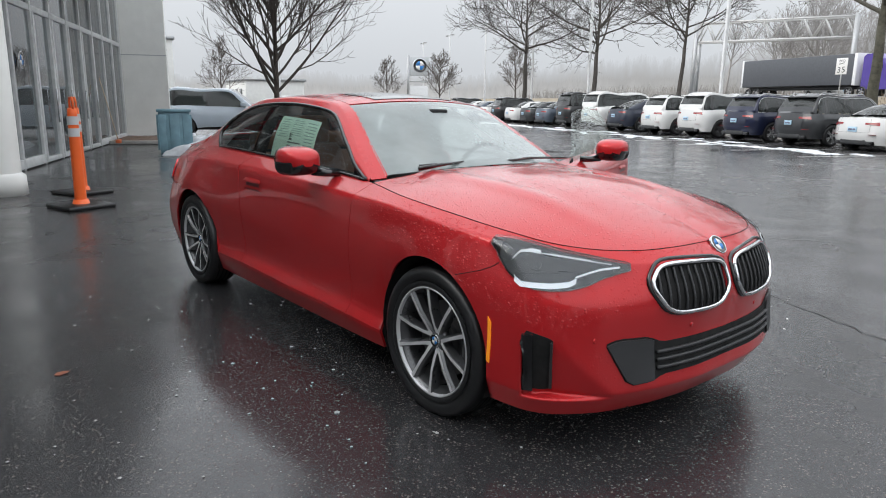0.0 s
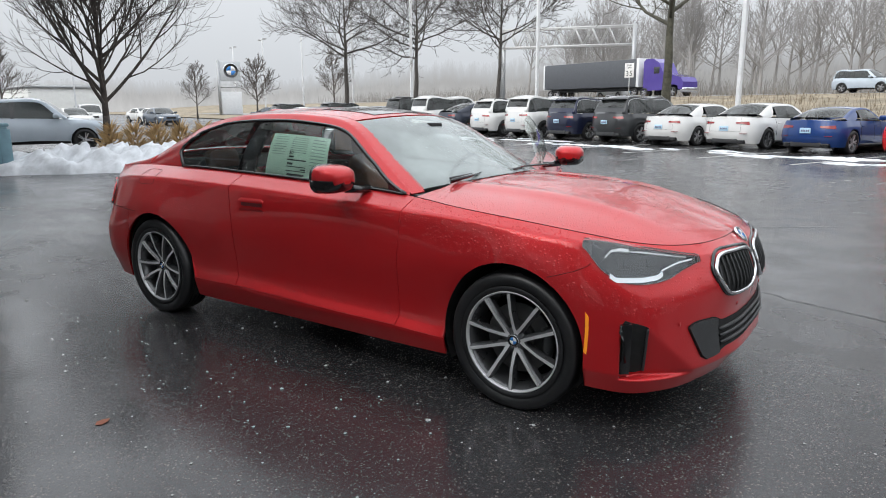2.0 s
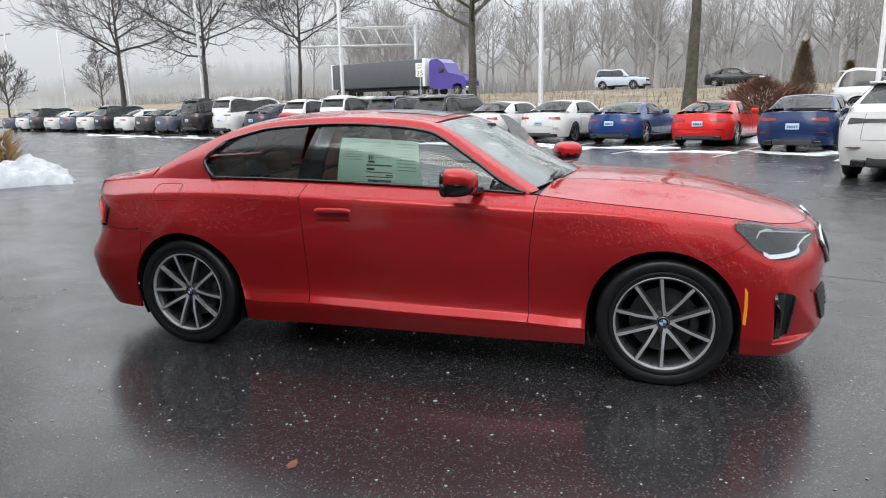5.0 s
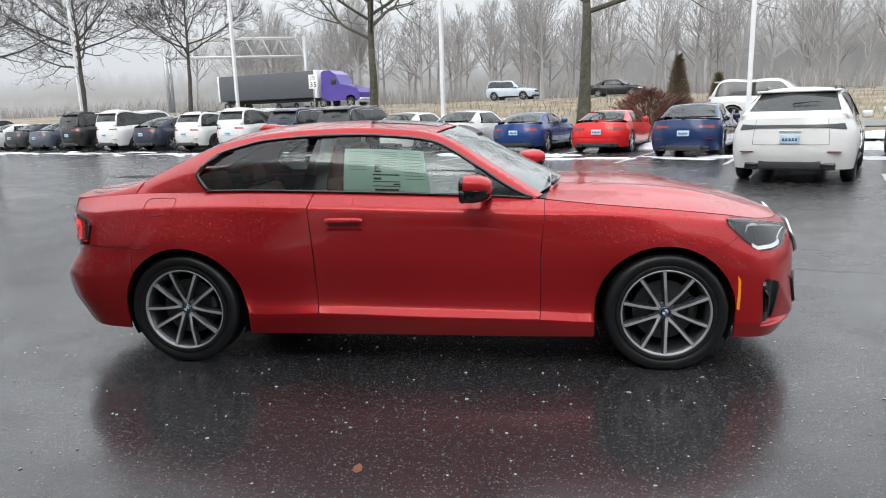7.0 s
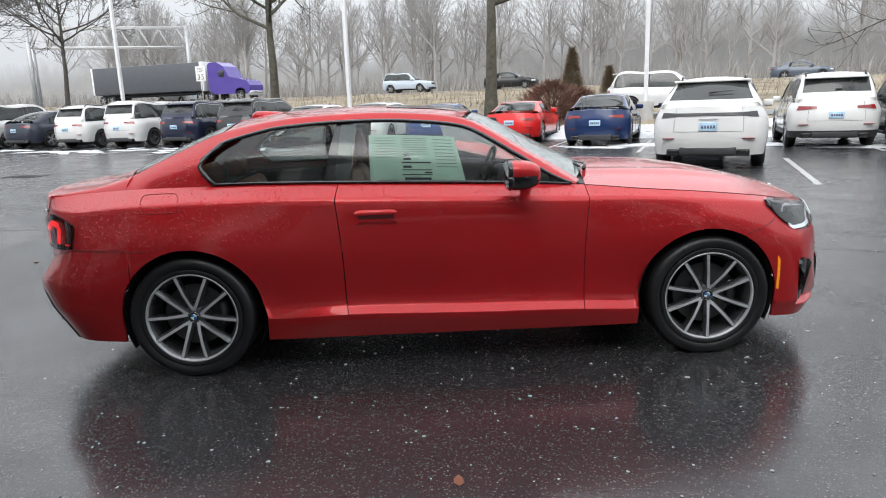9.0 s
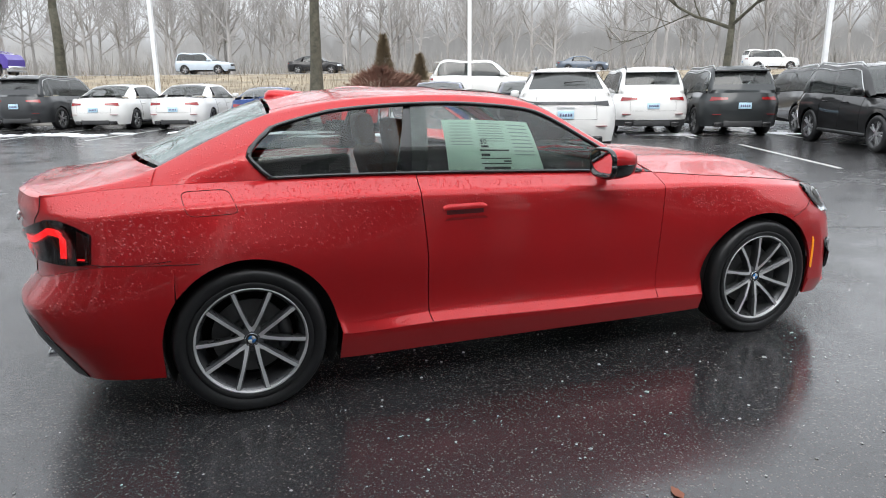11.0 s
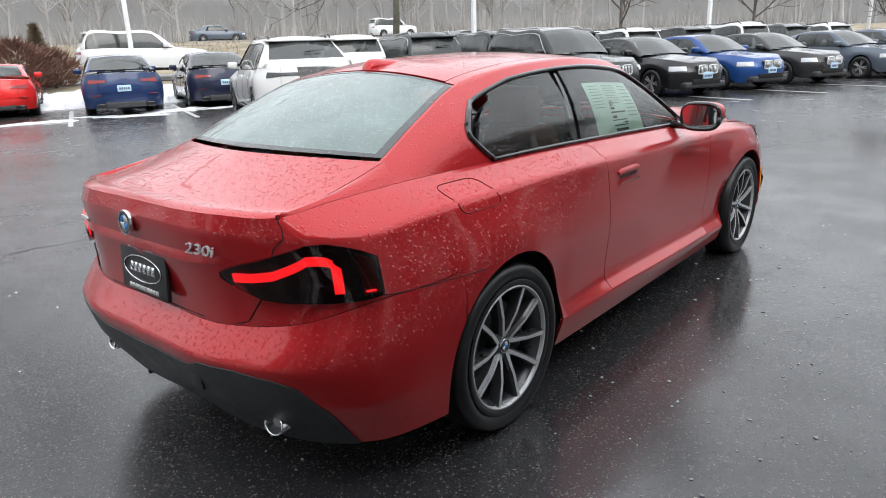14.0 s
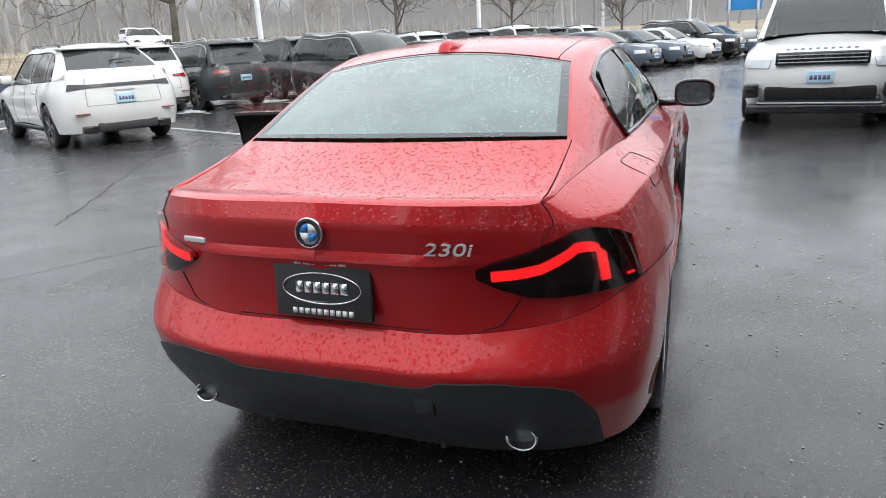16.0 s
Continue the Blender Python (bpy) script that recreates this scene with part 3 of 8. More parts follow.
def hood_points(side):
    us, bs = np.linspace(0.02, 7.96, 60), np.linspace(0, 1, 22)
    E = SKIN.line(5, us)
    xm = hood_mid_x(us)
    M = np.stack([xm, 0 * xm, hood_mid_z(xm)], 1)
    P = np.empty((len(us), len(bs), 3))
    for j, b in enumerate(bs):
        Q = E + (M - E) * b
        rise = 1 - (1 - b) ** 2.1
        Q[:, 2] = E[:, 2] + (M[:, 2] - E[:, 2]) * rise
        # the raised middle of the bonnet, with a soft crease at either side
        Q[:, 2] += 0.012 * np.exp(-(((Q[:, 1] - 0.43) / 0.06) ** 2)) * np.clip((2.0 - Q[:, 0]) / 0.5, 0, 1) * np.sin(np.pi * min(1, b * 1.1)) ** 0.5
        P[:, j] = Q
    P[:, 0] += (P[:, 1] - P[:, 0]) * 0.12
    return half(P, side)


hr, hl = hood_points(-1), hood_points(1)
part("bonnet", panel_bm(np.concatenate([hr, hl[:, ::-1][:, 1:]], 1), centre=(0, 0, 0)), RED, car, "red bonnet beaded with rain")

# cabin: belt, rail and middle lines from scuttle to boot
CAB_B = (0.70, 0.45, 0.20, -0.2, -0.6, -0.95, -1.22, -1.45, -1.72)
CAB_R = np.array((0.69, 0.725, 0.935, 0.41, 0.64, 1.11, 0.10, 0.545, 1.285, -0.22, 0.55, 1.328, -0.6, 0.552, 1.332, -0.95, 0.54, 1.308, -1.2, 0.525, 1.262, -1.45, 0.56, 1.162, -1.70, 0.6, 1.045)).reshape(-1, 3)
CAB_C = np.array((0.87, 0, 0.98, 0.57, 0, 1.13, 0.19, 0, 1.318, -0.2, 0, 1.365, -0.6, 0, 1.372, -0.95, 0, 1.355, -1.19, 0, 1.318, -1.5, 0, 1.208, -1.84, 0, 1.058)).reshape(-1, 3)
BELT_U = np.array([SKIN.u_at_x(x, 5) for x in CAB_B])


def cab(s, w):
    """Cabin side: s along (0 scuttle .. 8 boot), w from belt 0 to rail 1."""
    s, w = np.broadcast_arrays(np.asarray(s, float), np.asarray(w, float))
    sf, wf = s.ravel(), w.ravel()
    u = np.interp(sf, np.arange(9), BELT_U)
    B = SKIN.line(5, u)
    R = spline_one(CAB_R, np.clip(sf, 0, 8))
    bulge = (np.sin(np.pi * wf) * 0.03)[:, None] * np.array((0, 1, 0.3)) * np.clip(np.minimum(sf, 8 - sf) / 1.5, 0, 1)[:, None]
    return (B + (R - B) * wf[:, None] + bulge).reshape(*s.shape, 3)


def top(s, w):
    """Cabin top: from rail (w 0) to the middle (w 1)."""
    s, w = np.broadcast_arrays(np.asarray(s, float), np.asarray(w, float))
    sf, wf = s.ravel(), w.ravel()
    R = spline_one(CAB_R, np.clip(sf, 0, 8))
    C = spline_one(CAB_C, np.clip(sf, 0, 8))
    Q = R + (C - R) * wf[:, None]
    rise = (1 - (1 - wf) ** 1.9)[:, None]
    Q[:, 2:] = R[:, 2:] + (C - R)[:, 2:] * rise
    Q[:, :1] = R[:, :1] + (C - R)[:, :1] * (1 - (1 - wf[:, None]) ** 1.7)
    return Q.reshape(*s.shape, 3)


def grid(fn, s0, s1, w0, w1, n, m):
    S, W = np.meshgrid(np.linspace(0, 1, n), np.linspace(0, 1, m), indexing="ij")
    fs = lambda f, x: f(x) if callable(f) else f + 0 * x
    SS = fs(s0, W) + (fs(s1, W) - fs(s0, W)) * S
    WW = fs(w0, SS) + (fs(w1, SS) - fs(w0, SS)) * W
    return fn(SS, WW)


def across(fn, s0, s1, w0, n, m):
    """A sheet over the car's middle, from w0 on one side to w0 on the other."""
    R = grid(fn, s0, s1, w0, 1.0, n, m)
    return np.concatenate([half(R, -1), half(R, 1)[:, ::-1][:, 1:]], 1)


REAR_EDGE = wet_paint("wet_dark_glass_edge", (0.05, 0.055, 0.056), 1.0)
dlo_top = lambda s: np.interp(s, [0, 0.4, 1, 2, 3, 4, 5, 6, 6.5], [0.0, 0.35, 0.72, 0.86, 0.88, 0.88, 0.86, 0.76, 0.45])
qt = 6.42  # the rear side window's tip
part("roof_panel", panel_bm(across(top, 2.06, 5.97, 0.12, 30, 14), 0.01), RED, car)
part("sunroof", panel_bm(across(lambda s, w: top(s, w) + np.array((0, 0, 0.003)), 2.2, 3.3, 0.45, 10, 8), 0.006), TRIM, car, "black tinted glass sunroof")
for s0, s1, w0, w1 in ((7.86, 7.93, 0.02, 1.0), (6.05, 7.86, 0.02, 0.075), (6.05, 6.1, 0.075, 1.0)):
    for q in (-1, 1):
        part("glass_border", panel_bm(half(grid(top, s0, s1, w0, w1, 12, 10), q) + np.array((0, 0, 0.0015)), 0), REAR_EDGE, car)
for s0, s1, w0, w1 in ((0.06, 0.26, 0.1, 1.0), (0.26, 2.0, 0.1, 0.155), (1.9, 2.0, 0.155, 1.0)):
    for q in (-1, 1):
        part("glass_border", panel_bm(half(grid(top, s0, s1, w0, w1, 12, 10), q) - np.array((0, 0, 0.003)), 0), FRIT, car)
part("windscreen", panel_bm(across(top, 0.06, 2.0, 0.10, 20, 14), 0), GLASS_FRONT, car, "rain-wet windscreen")
part("rear_window", panel_bm(across(top, 6.05, 7.93, 0.02, 20, 16), 0), GLASS_REAR, car, "rear window beaded with rain, its film part mist, part painted sky sheen")
for s in (-1, 1):
    part("windscreen_pillar", panel_bm(half(grid(top, 0.0, 2.06, 0.0, 0.10, 14, 3), s), 0.006), RED, car)
    part("roof_rail", panel_bm(half(np.concatenate([grid(cab, 0.05, 6.0, lambda q: dlo_top(q) + 0.012, 1.0, 40, 5), grid(top, 0.05, 6.0, 0.0, 0.112, 40, 4)[:, 1:]], 1), s), 0.006), RED, car)
    part("rear_pillar", panel_bm(half(np.concatenate([grid(cab, lambda w: np.interp(w, [0, 0.05, 0.38, 0.76, 1], [6.0, 6.06, 6.44, 6.0, 6.0]), 8.0, 0.0, 1.0, 16, 16), ], 1), s), 0.004), RED, car)
    part("rear_window_surround", panel_bm(half(grid(top, 6.0, 8.0, 0.0, 0.02, 16, 3), s), 0.004), RED, car)
    part("window_surround", tube_bm([tuple(half(cab(q, float(dlo_top(q))), s)) for q in np.linspace(0.15, 6.40, 50)], 0.011, 6), TRIM, car)
    part("belt_moulding", tube_bm([tuple(half(cab(q, 0.012), s) + np.array((0, s * 0.003, 0.002))) for q in np.linspace(0.2, 6.1, 40)], 0.009, 6), TRIM, car)
    part("window_tip", tube_bm([tuple(half(cab(a, b), s)) for a, b in ((6.05, 0.015), (6.2, 0.12), (6.38, 0.3), (6.43, 0.38), (6.4, 0.48), (6.2, 0.64), (6.0, 0.76))], 0.013, 6), TRIM, car)
    part("quarter_window", panel_bm(half(np.concatenate([grid(cab, 4.12, lambda w: np.interp(w, [0, 0.05, 0.38, 0.76, 0.9], [6.0, 6.06, 6.42, 6.0, 5.6]), 0.012, dlo_top, 24, 12)], 1), s), 0), GLASS_DARK, car, "dark rain-spotted rear side window")
    part("door_pillar", panel_bm(half(grid(lambda a, b: cab(a, b) - np.array((0, 0.012, 0)), lambda w: 3.78 - 0.1 * w, lambda w: 4.2 - 0.25 * w, 0.0, 0.9, 4, 8), s), 0.02), TRIM, car)

# boot lid top and the shoulders beside it
def deck(side):
    n, m = 20, 14
    a = np.linspace(0, 1, n)[:, None]
    w = np.linspace(0.0, 1, m)[None]
    front = top(np.full(m, 8.0), w[0])
    back = SKIN.line(5, 15 + 2 * np.linspace(0, 1, m))
    P = front[None] + (back - front)[None] * a[..., None]
    P[..., 2] += -0.012 * np.sin(np.pi * a) * (w > -1) + 0.014 * np.clip((a - 0.8) / 0.2, 0, 1) ** 2 * (1 - np.clip((a - 0.97) / 0.03, 0, 1))
    return half(P, side)


dr, dl = deck(-1), deck(1)
part("boot_lid", panel_bm(np.concatenate([dr, dl[:, ::-1][:, 1:]], 1), 0.008, centre=(0, 0, 0)), RED, car, "red boot lid beaded with rain")
for s in (-1, 1):
    k = np.linspace(0, 1, 18)
    outer = SKIN.line(5, 12.95 + 2.05 * k)
    inner = cab(np.full(18, 8.0), np.ones(18)) * (1 - k)[:, None] + SKIN.line(5, np.full(18, 15.0)) * k[:, None]
    inner[:, 2] += -0.012 * np.sin(np.pi * k)
    f = np.linspace(0, 1, 6)[None, :, None]
    P = outer[:, None] * (1 - f) + (inner[:, None] + np.array((0, 0.004, 0))) * f
    P[..., 2] += 0.008 * np.sin(np.pi * f[..., 0])
    part("rear_shoulder", panel_bm(half(P, s), 0.006, centre=(0, 0, 0)), RED, car)


# ---- doors, lamps, grille, wheels ----


def uz_grid(us, lo, hi, nv, side, lift):
    """A patch on the skin from heights lo(u) to hi(u) in metres, lifted off it."""
    us = np.asarray(us, float)
    L, H = SKIN.v_at_z(us, np.asarray(lo, float)), SKIN.v_at_z(us, np.asarray(hi, float))
    V = L[:, None] + (H - L)[:, None] * np.linspace(0, 1, nv)[None]
    U = np.repeat(us[:, None], nv, 1)
    lift = np.asarray(lift, float)
    return half(SKIN.at(U, V) + SKIN.normals(U, V) * (lift[..., None] if lift.ndim else lift), side)


def uz_line(pts, side, lift):
    """Points along a line on the skin given as (u, height)."""
    u, z = np.array([p[0] for p in pts], float), np.array([p[1] for p in pts], float)
    v = SKIN.v_at_z(u, z)
    return half(SKIN.at(u, v) + SKIN.normals(u, v) * lift, side)


def strip_bm(pts, side, width, lift, thick=0.004):
    """A narrow raised band along a line on the skin."""
    P = uz_line(pts, side, lift)
    Q = uz_line([(u, z - width) for u, z in pts], side, lift)
    bm = grid_bm(np.stack([P, (P + Q) / 2, Q], 1))
    bm.normal_update()
    return panel_bm(np.stack([P, (P + Q) / 2, Q], 1), thick)


def dense(pts, n=10):
    """A polyline cut into short steps."""
    out = []
    for (a, b), (c, d) in zip(pts, pts[1:]):
        out += [(a + (c - a) * k / n, b + (d - b) * k / n) for k in range(n)]
    return out + [pts[-1]]


HINGE = (0.735, 0.845)


def swing(P, angle):
    """Turns points of the left door about its hinge."""
    c, s = math.cos(radians(-angle)), math.sin(radians(-angle))
    x, y = P[..., 0] - HINGE[0], P[..., 1] - HINGE[1]
    return np.stack([HINGE[0] + c * x - s * y, HINGE[1] + s * x + c * y, P[..., 2]], -1)


def mirror_part(parent, m, side):
    """A wing mirror: painted cap, black lower shell and foot, glass."""
    prof = [(-0.006, 0.001), (-0.005, 0.02), (0.0, 0.04), (0.012, 0.055), (0.035, 0.066), (0.07, 0.072), (0.098, 0.071), (0.108, 0.066)]
    n = 28
    rows = []
    for a, r in prof:
        ring = []
        for k in range(n):
            t = 2 * math.pi * k / n
            cx, cz = math.cos(t), math.sin(t)
            e = 0.62
            y = math.copysign(abs(cx) ** e, cx) * r * 1.62
            z = math.copysign(abs(cz) ** e, cz) * r * (1.0 if cz > 0 else 1.02)
            y += 0.012 * (cz > 0) * 0
            ring.append((-a + 0.05, side * (y * (1 - 0.12 * (cz < 0) * (cx > 0))), z))
        rows.append(ring)
    P = np.array(rows)
    upper, lower = [], []
    bm = grid_bm(P.transpose(1, 0, 2), closed=True)
    bm.faces.ensure_lookup_table()
    low = bmesh.new()
    shell = part("mirror_housing", bm, [RED, TRIM], parent, "red wing mirror with a black lower shell")
    for f in shell.data.polygons:
        if f.center.z < -0.012:
            f.material_index = 1
    low.free()
    glass = grid_bm(np.array([[(-0.054, side * math.copysign(abs(math.cos(t)) ** 0.62, math.cos(t)) * 0.103 * q, math.copysign(abs(math.sin(t)) ** 0.62, math.sin(t)) * 0.062 * q) for q in (0.02, 0.5, 1)] for t in (2 * math.pi * k / n for k in range(n))]), closed=True)
    bmesh.ops.rotate(glass, cent=(-0.054, 0, 0), matrix=Matrix.Rotation(radians(side * -5), 3, "Z") @ Matrix.Rotation(radians(-7), 3, "Y"), verts=glass.verts)
    g = part("mirror_glass", glass, MIRROR, parent, "silver mirror glass")
    rim = part("mirror_rim", tube_bm([(-0.056, side * math.copysign(abs(math.cos(t)) ** 0.62, math.cos(t)) * 0.105, math.copysign(abs(math.sin(t)) ** 0.62, math.sin(t)) * 0.064) for t in (2 * math.pi * k / n for k in range(n + 1))], 0.011, 6), TRIM, parent)
    foot = part("mirror_foot", tube_bm([(0.03, -side * 0.21, -0.062), (0.02, -side * 0.14, -0.062), (0.0, -side * 0.07, -0.05)], [0.022, 0.02, 0.024], 8), TRIM, parent)
    lamp = part("mirror_indicator", tube_bm([(0.045, side * 0.02, -0.008), (0.03, side * 0.09, -0.006), (-0.01, side * 0.117, -0.004)], 0.004, 5), TRIM, parent)
    for o in (shell, g, rim, foot, lamp):
        o.matrix_local = m @ Matrix.Diagonal((1.4, 0.92, 1.02, 1))


LAMP_GREY = plain("lamp_bowl_grey", (0.06, 0.063, 0.068), 0.3, metal=0.5)
LAMP_DARK = plain("lamp_mask_grey", (0.06, 0.062, 0.066), 0.3, metal=0.3)
MIRROR = plain("mirror_silver", (0.8, 0.82, 0.83), 0.02, metal=1.0, vary=0.01)


def door(side, angle):
    """A door with its frameless window, handle and mirror."""
    turn = (lambda P: swing(P, angle)) if angle else (lambda P: P)
    shell = part("door", panel_bm(turn(door_P[side]), 0.02, centre=(0.2, 1.4 if angle else 0, 0.6)) if not angle else grid_bm(turn(door_P[side])), RED, car, "red door" if not angle else "open red driver's door")
    inner = door_P[side].copy()
    inner[..., 1] -= side * 0.09
    part("door_trim", panel_bm(turn(inner), 0.02), CARPET, shell, "black door lining")
    if angle:
        ring = lambda P: np.concatenate([P[0], P[1:, -1], P[-1, -2::-1], P[-2::-1, 0]])
        part("door_edge", grid_bm(np.stack([ring(turn(door_P[side])), ring(turn(inner))], 1)), RED, shell)
    G = half(grid(cab, 0.32, lambda w: 4.0 - 0.12 * w, 0.0, lambda q: dlo_top(q) - 0.005, 26, 12), side)
    G[..., 1] -= side * 0.003
    part("door_window", panel_bm(turn(G), 0) if not angle else grid_bm(turn(G)), GLASS_SIDE, shell, "rain-spotted side window")
    # handle: a flap over a flat dark patch that paints the pocket's shade
    ua, ub = SKIN.u_at_x(-0.28, 4), SKIN.u_at_x(-0.50, 4)
    us = np.linspace(ua, ub, 14)
    pull = np.clip(np.minimum(us - ua, ub - us) / (ub - ua) * 9, 0, 1) ** 0.5
    part("handle_shade", grid_bm(turn(uz_grid(us[1:-1], 0.810 - 0.006 * pull[1:-1], 0.828 + 0 * us[1:-1], 6, side, 0.002))), GRIP_SHADE, shell, "dark red patch painted as the grip's shade")
    part("door_handle", panel_bm(turn(uz_grid(us, 0.826 + 0 * us, 0.842 + 0.010 * pull, 5, side, np.array([[0.010, 0.011, 0.010, 0.007, 0.002]]) + 0 * us[:, None])), 0.006), RED, shell)
    lip = uz_grid(us, 0.778 + 0 * us, 0.795 - 0.014 * (1 - pull), 4, side, np.array([[0.0005, 0.004, 0.008, 0.009]]) + 0 * us[:, None])
    part("handle_lip", grid_bm(turn(lip)), RED, shell)
    if angle:
        c = swing(np.array((0.375, side * 0.945, 1.012)), angle)
        m = pose(*c, 0, 0, -angle)
    else:
        m = pose(0.375, side * 0.945, 1.012)
    mirror_part(shell, m, side)
    tri = half(np.array([[cab(0.22, 0.0), cab(0.3, 0.22)], [cab(0.6, 0.0), cab(0.62, 0.4)]]), side)
    part("mirror_triangle", grid_bm(turn(tri + np.array((0, side * 0.004, 0)))), TRIM, shell)
    return shell


# shade of the grip's hollow, put into a darker red
GRIP_SHADE = plain("dark_red_grip_shade", (0.1, 0.006, 0.008), 0.45)
right_door = door(-1, 0)
left_door = door(1, 66)

# window price sheet behind the passenger's glass
sh = right_door
S0, S1 = 2.28, 3.52
paper = half(grid(cab, S0, S1, 0.02, 0.66, 8, 6), -1) + np.array((0, 0.012, 0))
part("price_sheet", grid_bm(paper), PAPER, sh, "pale green price sheet with small print")


def sheet_bar(a0, a1, w0, w1, m):
    P = half(grid(cab, S0 + (S1 - S0) * a0, S0 + (S1 - S0) * a1, 0.02 + 0.64 * w0, 0.02 + 0.64 * w1, 3, 3), -1) + np.array((0, 0.010, 0))
    part("print_bar", grid_bm(P), m, sh)


for k in range(9):
    sheet_bar(0.05, 0.28, 0.9 - 0.075 * k, 0.92 - 0.075 * k, INK_GREY)
for k in range(8):
    sheet_bar(0.36, 0.64, 0.92 - 0.05 * k, 0.935 - 0.05 * k, INK_GREY)
for k in range(8):
    sheet_bar(0.72, 0.94, 0.92 - 0.06 * k, 0.935 - 0.06 * k, INK_GREY)
for a0, a1, w0, w1 in ((0.34, 0.66, 0.38, 0.41), (0.34, 0.66, 0.23, 0.25), (0.34, 0.66, 0.13, 0.15), (0.36, 0.64, 0.03, 0.08), (0.56, 0.64, 0.45, 0.49), (0.56, 0.65, 0.28, 0.33), (0.34, 0.42, 0.17, 0.2)):
    sheet_bar(a0, a1, w0, w1, INK)
q0, q1 = (half(cab(S0 + (S1 - S0) * 0.6, 0.02 + 0.64 * w), -1) for w in (0.52, 0.62))
upw = Vector(q1 - q0).normalized()
for text, f in (("$0", 0.56),):
    at = half(cab(S0 + (S1 - S0) * 0.61, 0.02 + 0.64 * f), -1) + np.array((0, 0.009, 0))
    part("price_text", text_bm(text, 0.034, 0.0006, Matrix(((1, upw.x, 0, at[0]), (0, upw.y, -1, at[1]), (0, upw.z, 0, at[2]), (0, 0, 0, 1)))), INK, sh)

# head lamps
HL_U = np.array((5.08, 4.96, 4.7, 4.4, 4.1, 3.8, 3.5, 3.2, 2.9, 2.6, 2.4))
HL_LO = np.array((0.788, 0.754, 0.702, 0.664, 0.648, 0.645, 0.648, 0.662, 0.688, 0.704, 0.712))
HL_HI = np.array((0.812, 0.812, 0.808, 0.800, 0.790, 0.780, 0.771, 0.762, 0.752, 0.742, 0.736))
HL_FINE = np.linspace(5.08, 2.4, 34)
hl_lo, hl_hi = np.interp(-HL_FINE, -HL_U, HL_LO), np.interp(-HL_FINE, -HL_U, HL_HI)
for s in (-1, 1):
    lamp = part("head_lamp", panel_bm(uz_grid(HL_FINE, hl_lo, hl_hi, 8, s, 0.002), 0.004), TRIM, car, "headlamp with clear cover and white light strips")
    part("lamp_bezel", panel_bm(uz_grid(HL_FINE[2:-4], hl_lo[2:-4] + 0.006, hl_hi[2:-4] - 0.005, 6, s, 0.003), 0.001), LAMP_GREY, lamp)
    us = np.linspace(4.34, 3.2, 14)
    part("lamp_mask", panel_bm(uz_grid(us, 0.7 + 0.02 * np.linspace(0, 1, 14) ** 2, np.linspace(0.768, 0.742, 14), 5, s, 0.0045), 0.002), LAMP_DARK, lamp, "dark grey lamp mask")
    dl = [(4.5, 0.688), (4.36, 0.672), (4.2, 0.671), (3.8, 0.671), (3.5, 0.678), (3.38, 0.69)]
    part("light_strip", strip_bm(dense(dl, 5), s, 0.018, 0.007), LED_WHITE, lamp, "white light bar")
    dl = [(3.4, 0.696), (3.15, 0.712), (2.95, 0.722), (2.6, 0.728)]
    part("light_strip", strip_bm(dense(dl, 5), s, 0.006, 0.007), LED_WHITE, lamp)
    dl = [(4.62, 0.752), (4.5, 0.778), (4.3, 0.781), (4.1, 0.776)]
    part("brow_strip", strip_bm(dense(dl, 5), s, 0.009, 0.007), SATIN, lamp, "bright brow over the lamp")
    dl = [(4.3, 0.776), (3.8, 0.765), (3.3, 0.752), (2.75, 0.737)]
    part("brow_strip", strip_bm(dense(dl, 5), s, 0.003, 0.007), SATIN, lamp)
    for uc in (4.12, 3.62):
        us = np.linspace(uc + 0.09, uc - 0.09, 5)
        part("projector", panel_bm(uz_grid(us, 0.712 + 0 * us, 0.744 + 0 * us, 5, s, 0.007), 0.006), LAMP_GREY, lamp, "square lamp projector")
    part("lamp_cover", panel_bm(uz_grid(HL_FINE, hl_lo - 0.001, hl_hi + 0.001, 8, s, 0.012), 0.009), GLASS_CLEAR, lamp, "clear wet lamp cover")
    # side marker and corner vent
    us = np.linspace(4.93, 5.0, 4)
    part("side_marker", panel_bm(uz_grid(us, np.linspace(0.34, 0.35, 4), np.linspace(0.505, 0.525, 4), 8, s, 0.005), 0.006), AMBER, car, "amber side marker")
    us = np.linspace(3.7, 4.27, 14)
    lean = np.linspace(0, 1, 14)
    part("corner_vent", panel_bm(uz_grid(us, 0.262 + 0.012 * lean + 0.03 * np.clip(0.3 - lean, 0, 1), 0.47 + 0.035 * lean ** 0.7 - 0.03 * np.clip(lean - 0.85, 0, 1) / 0.15, 14, s, 0.002), 0.004), VOID, car, "black corner air intake")
    part("vent_blade", panel_bm(uz_grid(us[8:], 0.266 + 0 * us[8:], np.linspace(0.492, 0.486, 6), 8, s, 0.016 + 0 * us[8:, None] * np.ones(8)), 0.016), TRIM, car, "gloss black vent blade")
    part("vent_frame", panel_bm(uz_grid(us[:2], 0.275 + 0 * us[:2], 0.465 + 0 * us[:2], 6, s, 0.012), 0.012), MATT, car)
    P = uz_line(dense([(SKIN.u_at_x(1.55, 3), 0.655), (5.15, 0.69), (4.9, 0.728)], 6), s, 0.0008)
    part("fender_seam", tube_bm([tuple(p) for p in P], 0.0015, 5), VOID, car)
    P = half(SKIN.line(5, np.linspace(0.0, 7.95, 70)), s) + np.array((0, 0, 0.001))
